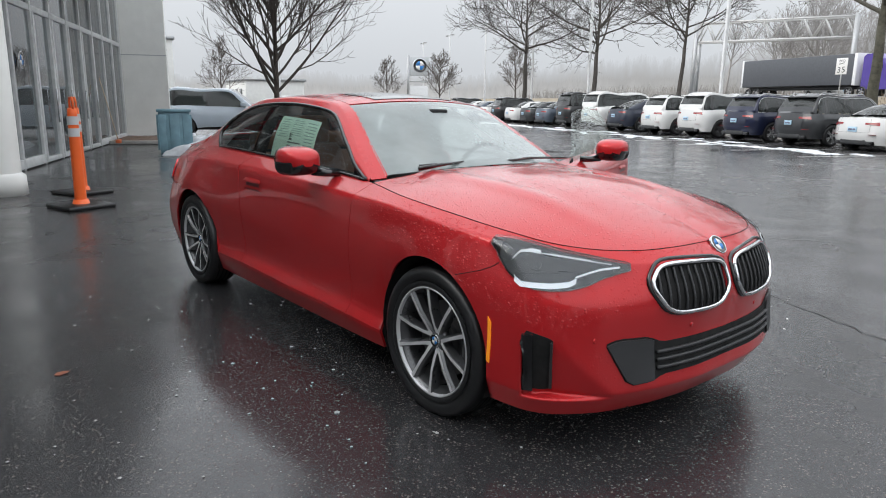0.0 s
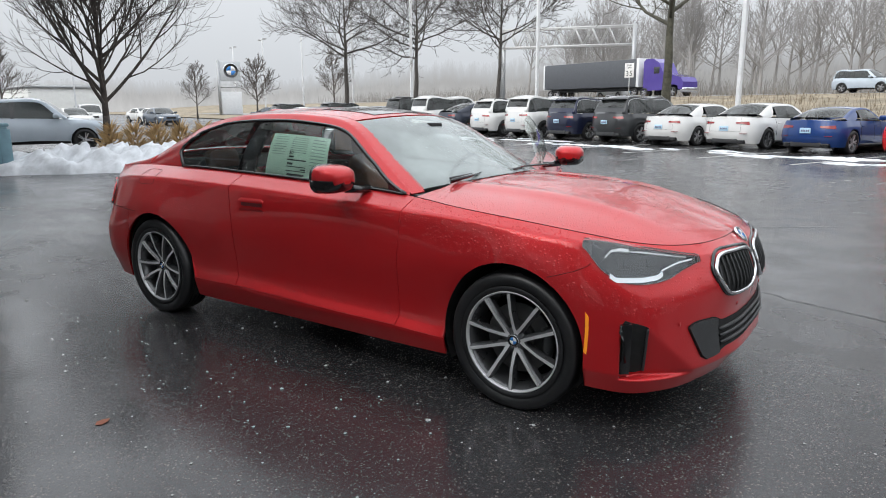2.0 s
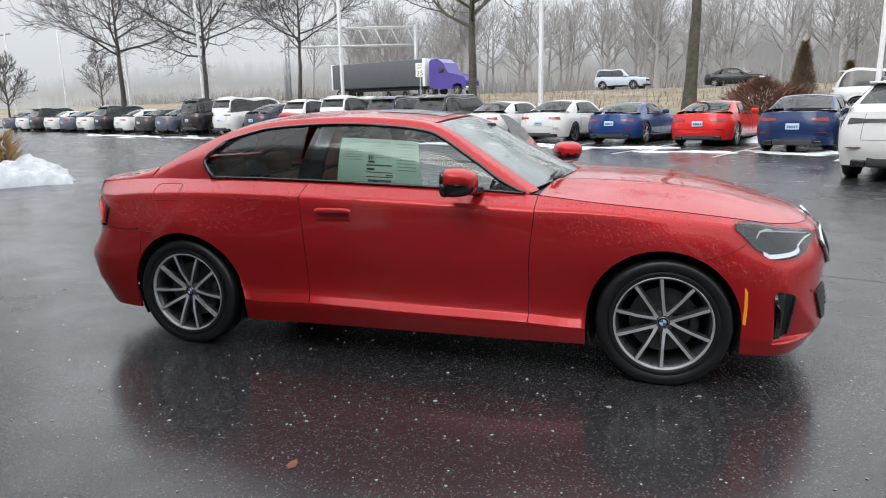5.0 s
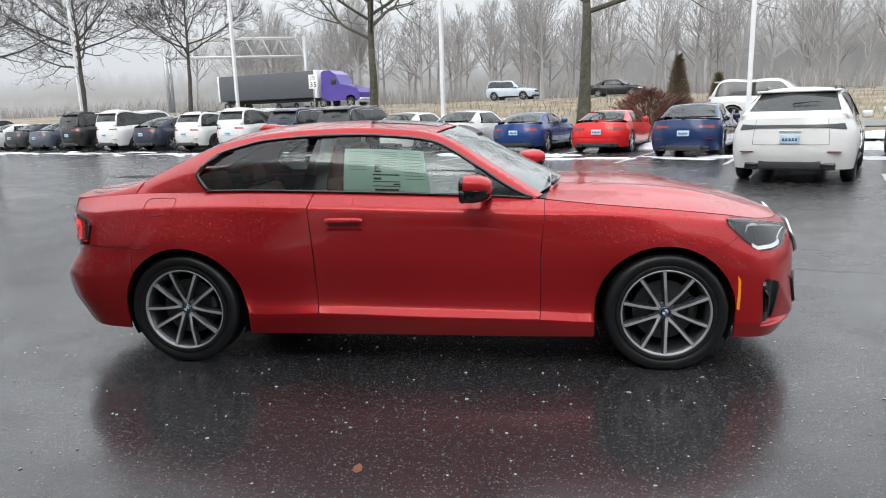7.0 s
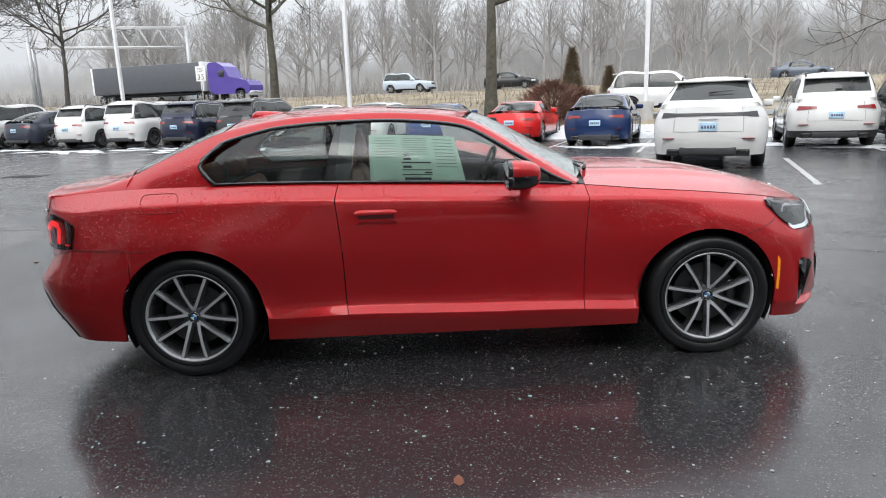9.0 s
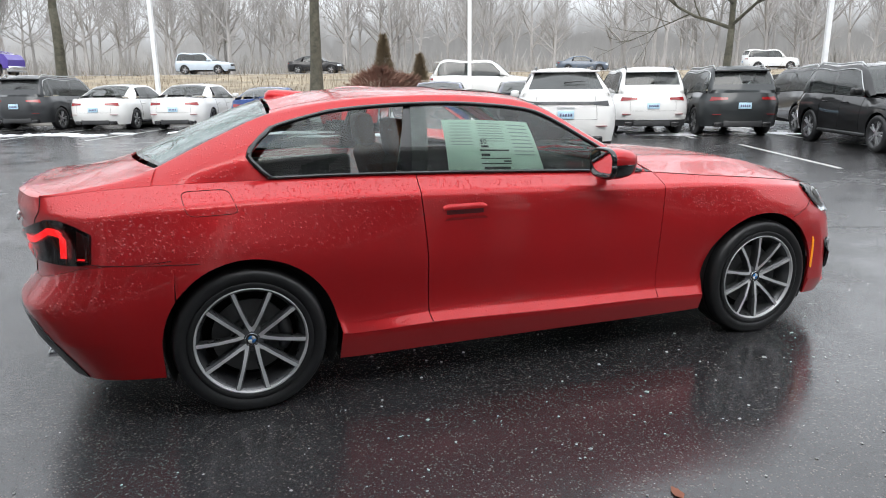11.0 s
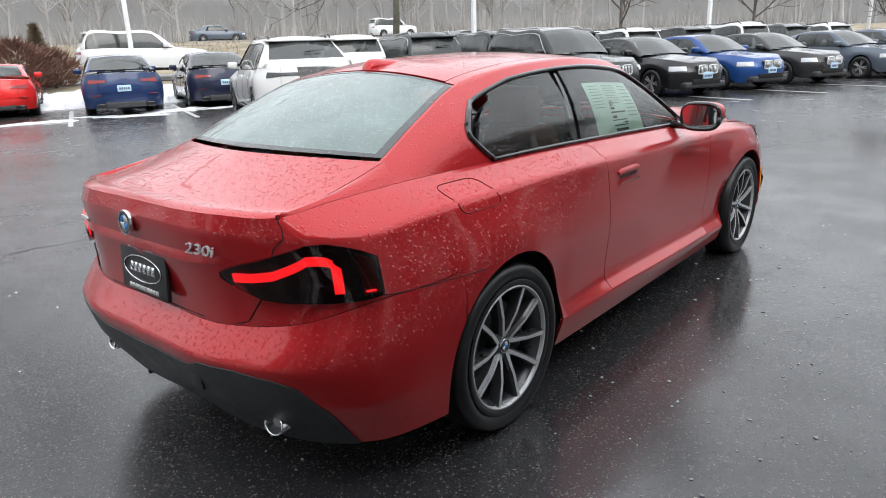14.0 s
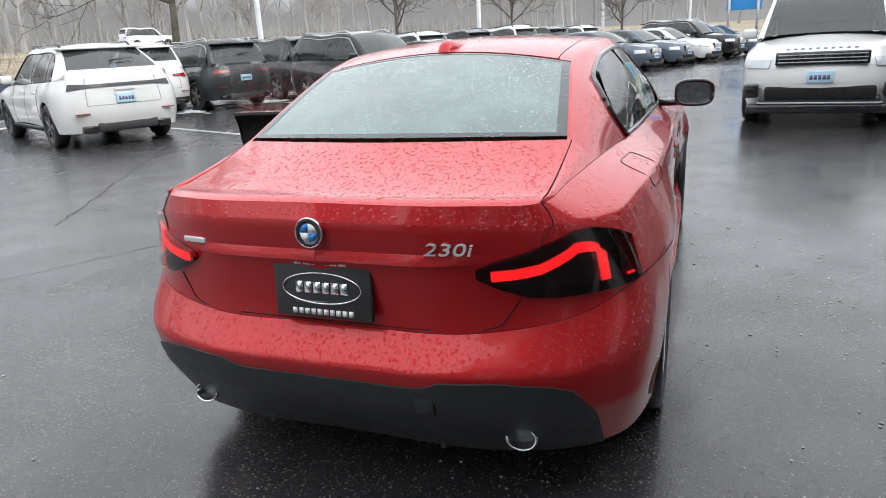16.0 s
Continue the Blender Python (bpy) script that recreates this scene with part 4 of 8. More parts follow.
    part("bonnet_seam", tube_bm([tuple(p) for p in P], 0.0015, 5), VOID, car)

# kidney grille, lower intake, badges
U_OF_H = lambda h: float(np.interp(h, SKIN.line(3, np.linspace(0, 4, 200))[:, 1], np.linspace(0, 4, 200)))


def hz(pts, side, lift):
    return uz_line([(U_OF_H(h), z) for h, z in pts], side, lift)


def rounded(pts, r=0.3, n=5):
    """A closed outline with its corners cut round."""
    out = []
    k = len(pts)
    for i in range(k):
        p, c, q = np.array(pts[i - 1]), np.array(pts[i]), np.array(pts[(i + 1) % k])
        a, b = c + (p - c) * r, c + (q - c) * r
        for j in range(n):
            t = j / (n - 1)
            out.append(tuple((1 - t) ** 2 * a + 2 * t * (1 - t) * c + t * t * b))
    return out


KIDNEY = rounded([(0.04, 0.715), (0.40, 0.732), (0.462, 0.66), (0.38, 0.552), (0.1, 0.548), (0.032, 0.61)], 0.32)
for s in (-1, 1):
    k = np.array(KIDNEY)
    hs = np.linspace(0.05, 0.445, 18)
    def bound(h, top):
        zs = []
        for (h0, z0), (h1, z1) in zip(KIDNEY, KIDNEY[1:] + KIDNEY[:1]):
            if (h0 - h) * (h1 - h) <= 0 and h0 != h1:
                zs.append(z0 + (z1 - z0) * (h - h0) / (h1 - h0))
        return (max(zs) if top else min(zs)) if zs else 0.64
    lo, hi = [bound(h, False) for h in hs], [bound(h, True) for h in hs]
    back = part("grille", panel_bm(uz_grid([U_OF_H(h) for h in hs], lo, hi, 8, s, 0.002), 0.003), VOID, car, "kidney-shaped grille with a bright frame and black slats")
    loop = list(hz(KIDNEY + KIDNEY[:1], s, 0.010))
    part("grille_frame", tube_bm([tuple(p) for p in loop], 0.0095, 8, caps=False), CHROME, back, "bright satin grille frame")
    wide = [((h - 0.24) * 1.07 + 0.24, (z - 0.64) * 1.14 + 0.645) for h, z in KIDNEY]
    part("grille_surround", tube_bm([tuple(p) for p in hz([(max(0.012, h), z) for h, z in wide + wide[:1]], s, 0.002)], 0.008, 6, caps=False), TRIM, back)
    for h in np.linspace(0.075, 0.42, 10):
        a, b = bound(h, False) + 0.012, bound(h, True) - 0.012
        P = hz([(h, a + (b - a) * q) for q in (0, 0.25, 0.5, 0.75, 1)], s, 0.008)
        part("slat", tube_bm([tuple(p) for p in P], 0.005, 6), MATT, back)

hs = np.linspace(0, 0.62, 22)
in_hi, in_lo = np.interp(hs, [0, 0.4, 0.46, 0.58, 0.62], [0.432, 0.44, 0.468, 0.472, 0.456]), np.interp(hs, [0, 0.4, 0.45, 0.54, 0.56, 0.62], [0.32, 0.315, 0.292, 0.288, 0.305, 0.44])
def intake_half(s, lift):
    return uz_grid([U_OF_H(h) for h in hs], in_lo, in_hi, 7, s, lift)
R, L = intake_half(-1, 0.003), intake_half(1, 0.003)
intake = part("lower_intake", panel_bm(np.concatenate([R[::-1], L[1:]], 0), 0.004), VOID, car, "black lower air intake with slats")
for z in (0.345, 0.375, 0.405):
    P = np.concatenate([hz([(h, z) for h in np.linspace(0.43, 0.0, 12)], -1, 0.010), hz([(h, z) for h in np.linspace(0.0, 0.43, 12)[1:]], 1, 0.010)])
    part("intake_slat", tube_bm([tuple(p) for p in P], 0.008, 6), MATT, intake)
for s in (-1, 1):
    k = slice(15, 22)
    part("intake_corner", panel_bm(uz_grid([U_OF_H(h) for h in hs[k]], in_lo[k] + 0.006, in_hi[k] - 0.006, 5, s, 0.012), 0.01), MATT, intake)


def roundel(parent, at, normal, r):
    """A round blue and white badge with a dark ring."""
    turn = Vector(normal).to_track_quat("Z", "Y").to_matrix().to_4x4()
    m = Matrix.Translation(at) @ turn
    ring = lathe_bm([(r * 0.64, 0.0), (r * 0.64, 0.006), (r * 0.93, 0.006), (r, 0.004), (r, -0.004)], 36, "z")
    bmesh.ops.transform(ring, matrix=m, verts=ring.verts)
    b = part("badge", ring, TRIM, parent, "round badge, blue and white within a black ring")
    rim = lathe_bm([(r * 0.95, 0.006), (r, 0.007), (r * 1.04, 0.004), (r * 1.04, -0.004)], 36, "z")
    bmesh.ops.transform(rim, matrix=m, verts=rim.verts)
    part("badge_rim", rim, CHROME, b)
    for q in range(4):
        a0 = q * math.pi / 2
        pts = [(0, 0)] + [(math.cos(a0 + math.pi / 2 * k / 8) * r * 0.64, math.sin(a0 + math.pi / 2 * k / 8) * r * 0.64) for k in range(9)]
        part("badge_quarter", prism_bm(pts, 0.006, m), BLUE if q % 2 else WHITE, b)
    return b


roundel(car, tuple(hz([(0.0, 0.757)], 1, 0.004)[0]), (0.75, 0, 0.66), 0.041)

# ---- tail ----
TL_U = np.array((16.0, 15.8, 15.5, 15.2, 14.9, 14.6, 14.3, 14.05, 13.88))
TL_LO = np.array((0.768, 0.738, 0.706, 0.698, 0.694, 0.692, 0.692, 0.694, 0.702))
TL_HI = np.array((0.788, 0.808, 0.826, 0.848, 0.868, 0.868, 0.852, 0.834, 0.815))
TL_F = np.linspace(16.0, 13.88, 34)
tl_lo, tl_hi = np.interp(-TL_F, -TL_U, TL_LO), np.interp(-TL_F, -TL_U, TL_HI)
for s in (-1, 1):
    lamp = part("tail_lamp", panel_bm(uz_grid(TL_F, tl_lo, tl_hi, 8, s, 0.004), 0.006), TRIM, car, "dark smoked tail lamp with a lit red band")
    band = [(15.85, 0.782), (15.6, 0.784), (15.35, 0.792), (15.1, 0.815), (14.92, 0.834), (14.75, 0.833), (14.62, 0.828), (14.53, 0.818)]
    part("light_band", strip_bm(dense(band, 6), s, 0.027, 0.010, 0.006), LED_RED, lamp, "lit red light band")
    us = np.linspace(14.58, 14.43, 5)
    part("light_hook", panel_bm(uz_grid(us, 0.718 + 0 * us, np.linspace(0.816, 0.792, 5), 6, s, 0.010), 0.006), LED_RED, lamp)
    us = np.linspace(14.16, 13.92, 6)
    part("side_lens", panel_bm(uz_grid(us, 0.71 + 0 * us, np.linspace(0.828, 0.806, 6), 5, s, 0.008), 0.004), RED_LENS, lamp)
    part("side_light", strip_bm([(14.12, 0.722), (14.05, 0.722), (13.97, 0.722)], s, 0.007, 0.011), LED_RED, lamp)
    part("chrome_line", strip_bm(dense([(15.75, 0.752), (15.4, 0.745), (15.1, 0.742), (14.9, 0.752), (14.75, 0.748), (14.5, 0.728)], 5), s, 0.003, 0.010), CHROME, lamp)
    part("lamp_cover", panel_bm(uz_grid(TL_F, tl_lo, tl_hi, 8, s, 0.017), 0.012), GLASS_SMOKE, lamp, "smoked wet lamp cover")

UR = lambda h: float(np.interp(-h, -SKIN.line(3, np.linspace(14.6, 17, 200))[:, 1], np.linspace(14.6, 17, 200)))
rz = lambda pts, side, lift: uz_line([(UR(h), z) for h, z in pts], side, lift)
# shut lines of the boot lid and the ridge over the plate
for s in (-1, 1):
    P = uz_line(dense([(15.0, 0.948), (15.03, 0.925), (15.12, 0.895), (15.28, 0.862), (15.33, 0.83)], 5), s, 0.001)
    part("lid_shut_line", tube_bm([tuple(p) for p in P], 0.0018, 5), VOID, car)
    P = rz([(0.56, 0.70), (0.53, 0.66), (0.505, 0.625), (0.47, 0.612), (0.3, 0.606), (0.0, 0.604)], s, 0.001)
    part("lid_lower_line", tube_bm([tuple(p) for p in P], 0.0022, 5), VOID, car)
    us = np.array([UR(h) for h in np.linspace(0.5, 0.0, 12)])
    part("lid_ridge", panel_bm(uz_grid(us, 0.805 + 0 * us, 0.832 + 0 * us, 4, s, np.array([[0.014, 0.011, 0.006, 0.0]]) * np.clip((0.5 - np.linspace(0.5, 0.0, 12)) / 0.16, 0, 1)[:, None]), 0.01), RED, car)
    P = uz_line(dense([(SKIN.u_at_x(-1.55, 3), 0.685), (13.5, 0.694), (13.88, 0.700)], 6), s, 0.001)
    part("bumper_seam", tube_bm([tuple(p) for p in P], 0.0015, 5), VOID, car)
roundel(car, tuple(rz([(0.0, 0.888)], 1, 0.006)[0]), (-1, 0, 0.06), 0.041)

# number plate holder with a dealer's plate: the lettering is drawn as bars
PL = (-2.262, 0.0, 0.715)
plate = part("plate_holder", box_bm(-0.008, 0.008, -0.155, 0.155, -0.09, 0.09, 0.005), MATT, car, "black dealer plate with white lettering bars")
plate.matrix_local = pose(PL[0] - 0.012, 0, PL[2], 0, 4, 0)
for y0, y1, z0, z1, mt in ((-0.085, 0.085, 0.068, 0.084, WHITE), (-0.03, 0.1, -0.045, -0.038, GUNMETAL), (-0.085, 0.085, -0.014, 0.018, CHROME)):
    n = 6 if mt is not GUNMETAL else 1
    for k in range(n):
        w = (y1 - y0) / n
        part("letter_bar", box_bm(-0.011, -0.007, y0 + k * w + w * 0.1, y0 + (k + 1) * w - w * 0.1, z0, z1), mt, plate)
for k in range(10):
    part("letter_bar", box_bm(-0.011, -0.007, -0.1 + k * 0.02 + 0.003, -0.1 + k * 0.02 + 0.017, -0.078, -0.062), WHITE, plate)
part("plate_oval", tube_bm([(-0.010, math.cos(t) * 0.125, 0.0 + math.sin(t) * 0.045) for t in np.linspace(0, 2 * math.pi, 40)], 0.0028, 5, caps=False), CHROME, plate)
# model badge
tb = part("model_badge", text_bm("230i", 0.056, 0.003, Matrix(((0, 0, -1, 0), (-1, 0, 0, 0), (0, 1, 0, 0), (0, 0, 0, 1))) @ Matrix.Diagonal((1.35, 0.85, 1, 1)), 0.18), SATIN, car, "raised chrome model number")
bp = rz([(0.385, 0.848)], -1, 0.006)[0]
tb.matrix_local = pose(bp[0], bp[1], bp[2], 0, 0, 8)
bp = rz([(0.43, 0.836)], 1, 0.005)[0]
xb = part("drive_badge", box_bm(-0.004, 0.004, -0.045, 0.045, -0.008, 0.008, 0.002), SATIN, car, "small chrome badge")
xb.matrix_local = pose(bp[0], bp[1], bp[2], 0, 0, -9)

# black lower valance with diffuser, tow cover and tail pipes
val_hi = lambda h: np.interp(h, [0, 0.25, 0.3, 0.35, 0.5, 0.62, 0.68, 0.75, 0.79], [0.46, 0.46, 0.462, 0.485, 0.488, 0.472, 0.45, 0.35, 0.206])
VU = list(np.linspace(17, 14.3, 36))
hv = np.array([SKIN.line(1, u)[0, 1] for u in VU])
def valance(s):
    return uz_grid(VU, 0.2 + 0 * hv, np.maximum(val_hi(hv), 0.206), 8, s, 0.005)
R, L = valance(-1), valance(1)
part("rear_valance", panel_bm(np.concatenate([R[::-1], L[1:]], 0), 0.008), MATT, car, "black textured rear diffuser")
for y in (-0.3, 0.3):
    part("diffuser_fin", box_bm(-2.19, -2.0, y - 0.008, y + 0.008, 0.19, 0.27, 0.003), MATT, car)
part("diffuser_tray", box_bm(-2.13, -1.9, -0.29, 0.29, 0.19, 0.225, 0.006), MATT, car)
tow = part("tow_cover", box_bm(-0.003, 0.003, -0.03, 0.03, -0.03, 0.03, 0.002), VOID, car)
tp = rz([(0.30, 0.40)], -1, 0.005)[0]
tow.matrix_local = pose(tp[0], tp[1], tp[2], 0, -8, 4)
part("tow_panel", box_bm(-0.005, 0.003, -0.027, 0.027, -0.027, 0.027, 0.002), MATT, tow)
for s in (-1, 1):
    pipe = lathe_bm([(0.036, -2.06), (0.043, -2.07), (0.043, -2.205), (0.040, -2.21), (0.036, -2.205), (0.034, -2.08), (0.0, -2.07)], 28, "x", (0, 0, 0))
    for v in pipe.verts:
        v.co = Vector((v.co.x + 0.004 + 0.25 * v.co.z, v.co.y * 1.08 + s * 0.545, v.co.z * 0.75 + 0.272))
    part("tail_pipe", pipe, CHROME, car, "oval chrome tail pipe")

# fuel flap line, roof fin, wipers, parking sensors
for s in (-1,):
    ff = rounded([(12.64, 0.958), (12.12, 0.962), (12.02, 0.875), (12.56, 0.868)], 0.22, 6)
    P = uz_line([p for p in dense(ff + ff[:1], 3)], s, 0.0008)
    part("fuel_flap_line", tube_bm([tuple(p) for p in P], 0.0013, 5, caps=False), VOID, car)
fin = bmesh.new()
prof = [(0.11, 0.0, 0.03), (0.06, 0.014, 0.042), (0.0, 0.028, 0.045), (-0.05, 0.038, 0.042), (-0.085, 0.04, 0.034), (-0.105, 0.03, 0.028), (-0.12, 0.0, 0.03)]
rows = [[(x, w * math.cos(t), 0.0 + z * math.sin(t) if z else 0.0) for t in np.linspace(0, math.pi, 9)] for x, z, w in prof]
fin.free()
fo = part("roof_fin", grid_bm(np.array(rows)), RED, car, "red roof aerial fin")
fo.matrix_local = pose(-1.06, 0, 1.335, 0, -8, 0)
for y, a, L in ((-0.30, 4, 0.62), (0.22, 6, 0.6)):
    w = part("wiper", join_bm(tube_bm([(0.0, 0, 0), (0.03, 0.12, 0.018), (-0.02, 0.3, 0.022)], [0.012, 0.009, 0.006], 6), tube_bm([(-0.02, 0.02, 0.012), (-0.035, 0.3, 0.02), (-0.02, L, 0.012)], 0.007, 6)), TRIM, car, "black wiper")
    w.matrix_local = pose(0.80 - 0.02, y - 0.2, 0.985, 0, 0, -4)
part("cowl", panel_bm(np.stack([half(np.stack([np.linspace(0.70, 0.845, 14), np.linspace(0.72, 0, 14), np.linspace(0.93, 0.975, 14)], 1), 1), half(np.stack([np.linspace(0.76, 0.90, 14), np.linspace(0.72, 0, 14), np.linspace(0.925, 0.972, 14)], 1), 1)], 1), 0.004), MATT, car)
part("cowl", panel_bm(np.stack([half(np.stack([np.linspace(0.70, 0.845, 14), np.linspace(0.72, 0, 14), np.linspace(0.93, 0.975, 14)], 1), -1), half(np.stack([np.linspace(0.76, 0.90, 14), np.linspace(0.72, 0, 14), np.linspace(0.925, 0.972, 14)], 1), -1)], 1), 0.004), MATT, car)
for h, z in ((0.66, 0.47), (0.25, 0.485)):
    for s in (-1, 1):
        p = hz([(h, z)], s, 0.0005)[0]
        part("parking_sensor", lathe_bm([(0.0, 0.003), (0.008, 0.003), (0.010, 0.0)], 14, "x", tuple(p)), RED, car)

# ---- wheels ----


def wheel(x, side, spin, steer=0.0):
    w = new("wheel")
    w.parent = car
    # the wheel's own axle runs along y, with its face towards -y
    w.matrix_local = pose(x, side * 0.79, WHEEL_Z, 0, 0, (0 if side < 0 else 180) + steer)
    R = WHEEL_R
    tyre = lathe_bm([(0.255, -0.085), (0.262, -0.1), (0.29, -0.112), (0.312, -0.106), (0.322, -0.09), (R, -0.06), (R, 0.06), (0.322, 0.09), (0.3, 0.11), (0.25, 0.09)], 72)
    for v in tyre.verts:
        v.co.z = max(v.co.z, -WHEEL_Z)
    part("tyre", tyre, RUBBER, w, "wet black low-profile tyre")
    for y in (-0.045, -0.015, 0.015, 0.045):
        part("tread_groove", lathe_bm([(R + 0.0006, y - 0.004), (R + 0.0006, y + 0.004)], 72), VOID, w)
    part("sidewall_ring", lathe_bm([(0.264, -0.1045), (0.258, -0.108), (0.246, -0.106), (0.2385, -0.1)], 72), RUBBER, w)
    part("rim_barrel", lathe_bm([(0.232, -0.092), (0.219, -0.08), (0.209, -0.03), (0.205, 0.05)], 60), GUNMETAL, w)
    part("rim_back", lathe_bm([(0.205, 0.05), (0.2, 0.082), (0.0, 0.085)], 60), VOID, w)
    part("rim_lip", lathe_bm([(0.2405, -0.094), (0.239, -0.1035), (0.2335, -0.1035), (0.23, -0.094), (0.227, -0.084)], 72), ALLOY, w, "machined rim edge")
    for k in range(10):
        pair, way = divmod(k, 2)
        base = spin + pair * 2 * math.pi / 5
        sgn = -1 if way else 1
        knots = [(0.034, 0.52), (0.068, 0.33), (0.135, 0.28), (0.229, 0.268)]
        line = [Vector((math.cos(base + sgn * a) * r, math.sin(base + sgn * a) * r)) for r, a in knots]
        steps = [(line[min(i + 1, 3)] - line[max(i - 1, 0)]).normalized() for i in range(4)]
        bm = bmesh.new()
        rows = []
        # each spoke: a dark inner flank, a bright machined face, a thin dark outer edge
        for c, d, hw, y in zip(line, steps, (0.016, 0.0125, 0.0115, 0.0135), (-0.066, -0.077, -0.093, -0.1)):
            nrm = Vector((-d.y, d.x)) * sgn
            q = [c + nrm * hw, c + nrm * hw * 0.86, c - nrm * hw * 0.35, c - nrm * hw]
            rows.append([bm.verts.new((q[0].x, y + 0.045, q[0].y)), bm.verts.new((q[0].x, y + 0.003, q[0].y)), bm.verts.new((q[1].x, y, q[1].y)), bm.verts.new((q[2].x, y, q[2].y)), bm.verts.new((q[3].x, y + 0.012, q[3].y)), bm.verts.new((q[3].x, y + 0.045, q[3].y))])
        for a, b in zip(rows, rows[1:]):
            for j in range(5):
                f = bm.faces.new((a[j], a[j + 1], b[j + 1], b[j]))
                f.material_index = 1 if j == 2 else 0
        bmesh.ops.recalc_face_normals(bm, faces=bm.faces)
        part("spoke", bm, [GUNMETAL, ALLOY], w, "two-tone alloy spoke", smooth=False)
    part("hub", lathe_bm([(0.062, -0.03), (0.06, -0.055), (0.05, -0.064), (0.03, -0.066), (0.0, -0.066)], 32), GUNMETAL, w)
    b = roundel(w, (0, -0.068, 0), (0, -1, 0), 0.027)
    for k in range(5):
        t = spin + 0.63 + k * 2 * math.pi / 5
        part("wheel_bolt", lathe_bm([(0.0, -0.064), (0.010, -0.064), (0.012, -0.05)], 8, "y", (math.cos(t) * 0.052, 0, math.sin(t) * 0.052)), STEEL, w)
    part("brake_disc", lathe_bm([(0.165, -0.002), (0.165, -0.014), (0.09, -0.014), (0.085, -0.03), (0.0, -0.03)], 48), STEEL, w, "grey steel brake disc", smooth=False)
    cal = []
    for t in np.linspace(-0.5, 0.5, 7):
        cal.append((math.cos(t) * 0.15, -0.012, math.sin(t) * 0.15))
    c = part("brake_calliper", tube_bm(cal, [0.022, 0.03, 0.032, 0.032, 0.032, 0.03, 0.022], 8), GUNMETAL, w, "grey brake calliper")
    return w


wheel(AXLE, -1, radians(-106 + 0))
wheel(-AXLE, -1, radians(-93))
wheel(AXLE, 1, radians(20))
wheel(-AXLE, 1, radians(50))
# wheel housings and floor
for xc, zc, r in ARCHES:
    for s in (-1, 1):
        rows = [[(xc + math.cos(t) * (r - 0.002), s * y, max(0.16, zc + math.sin(t) * (r - 0.002))) for y in (0.895 if xc > 0 else 0.9, 0.80, 0.5)] for t in np.linspace(-0.45, math.pi + 0.45, 30)]
        for row in rows:
            row[0] = (row[0][0], s * 0.872, row[0][2])
        part("wheel_housing", grid_bm(np.array(rows)), VOID, car)
        part("housing_wall", box_bm(xc - r, xc + r, min(s * 0.5, s * 0.52), max(s * 0.5, s * 0.52), 0.16, zc + r), VOID, car)
part("underbody", join_bm(box_bm(-0.99, 0.99, -0.84, 0.84, 0.165, 0.2, 0.006), box_bm(-2.12, 2.1, -0.5, 0.5, 0.17, 0.21, 0.006), box_bm(1.74, 1.98, -0.66, 0.66, 0.18, 0.2, 0.004), box_bm(-2.0, -1.76, -0.78, 0.78, 0.205, 0.22, 0.004), box_bm(1.69, 1.72, -0.79, 0.79, 0.18, 0.68), box_bm(-1.72, -1.69, -0.78, 0.78, 0.2, 0.8)), VOID, car)
for s in (-1, 1):
    part("fender_liner", box_bm(0.73, 1.0, min(s * 0.8, s * 0.83), max(s * 0.8, s * 0.83), 0.17, 0.85), VOID, car)

# ---- cabin inside ----
part("cabin_floor", box_bm(-1.0, 0.75, -0.78, 0.78, 0.2, 0.26), CARPET, car)
part("firewall", box_bm(0.72, 0.76, -0.74, 0.74, 0.2, 0.9), CARPET, car)
part("rear_shelf", panel_bm(np.array([[(-1.32, -0.6, 0.95), (-1.32, 0.6, 0.95)], [(-1.78, -0.56, 1.0), (-1.78, 0.56, 1.0)]]), 0.02), CARPET, car)
part("dashboard", box_bm(0.38, 0.80, -0.7, 0.7, 0.62, 0.925, 0.05, 3), CARPET, car, "black dashboard")
part("headliner", panel_bm(across(lambda s, w: top(s, w) - np.array((0, 0, 0.03)), 2.1, 5.9, 0.1, 12, 8), 0), HEADLINER, car)
for s in (-1, 1):
    part("side_lining", box_bm(-1.5, -0.6, min(s * 0.62, s * 0.7), max(s * 0.62, s * 0.7), 0.25, 0.95, 0.03), CARPET, car)
part("steering_wheel", join_bm(tube_bm([(0.30 + 0.07 * math.sin(t), 0.36 + 0.18 * math.cos(t), 0.90 + 0.165 * math.sin(t)) for t in np.linspace(0, 2 * math.pi, 33)], 0.014, 8, caps=False), tube_bm([(0.30, 0.19, 0.9), (0.32, 0.36, 0.9), (0.30, 0.53, 0.9)], [0.016, 0.05, 0.016], 8), tube_bm([(0.33, 0.36, 0.9), (0.5, 0.36, 0.82)], 0.04, 8)), CARPET, car, "black steering wheel")
part("rear_view_mirror", box_bm(0.22, 0.25, -0.11, 0.11, 1.19, 1.245, 0.012), CARPET, car)
part("mirror_mount", box_bm(0.22, 0.34, -0.06, 0.06, 1.24, 1.275, 0.01), CARPET, car)


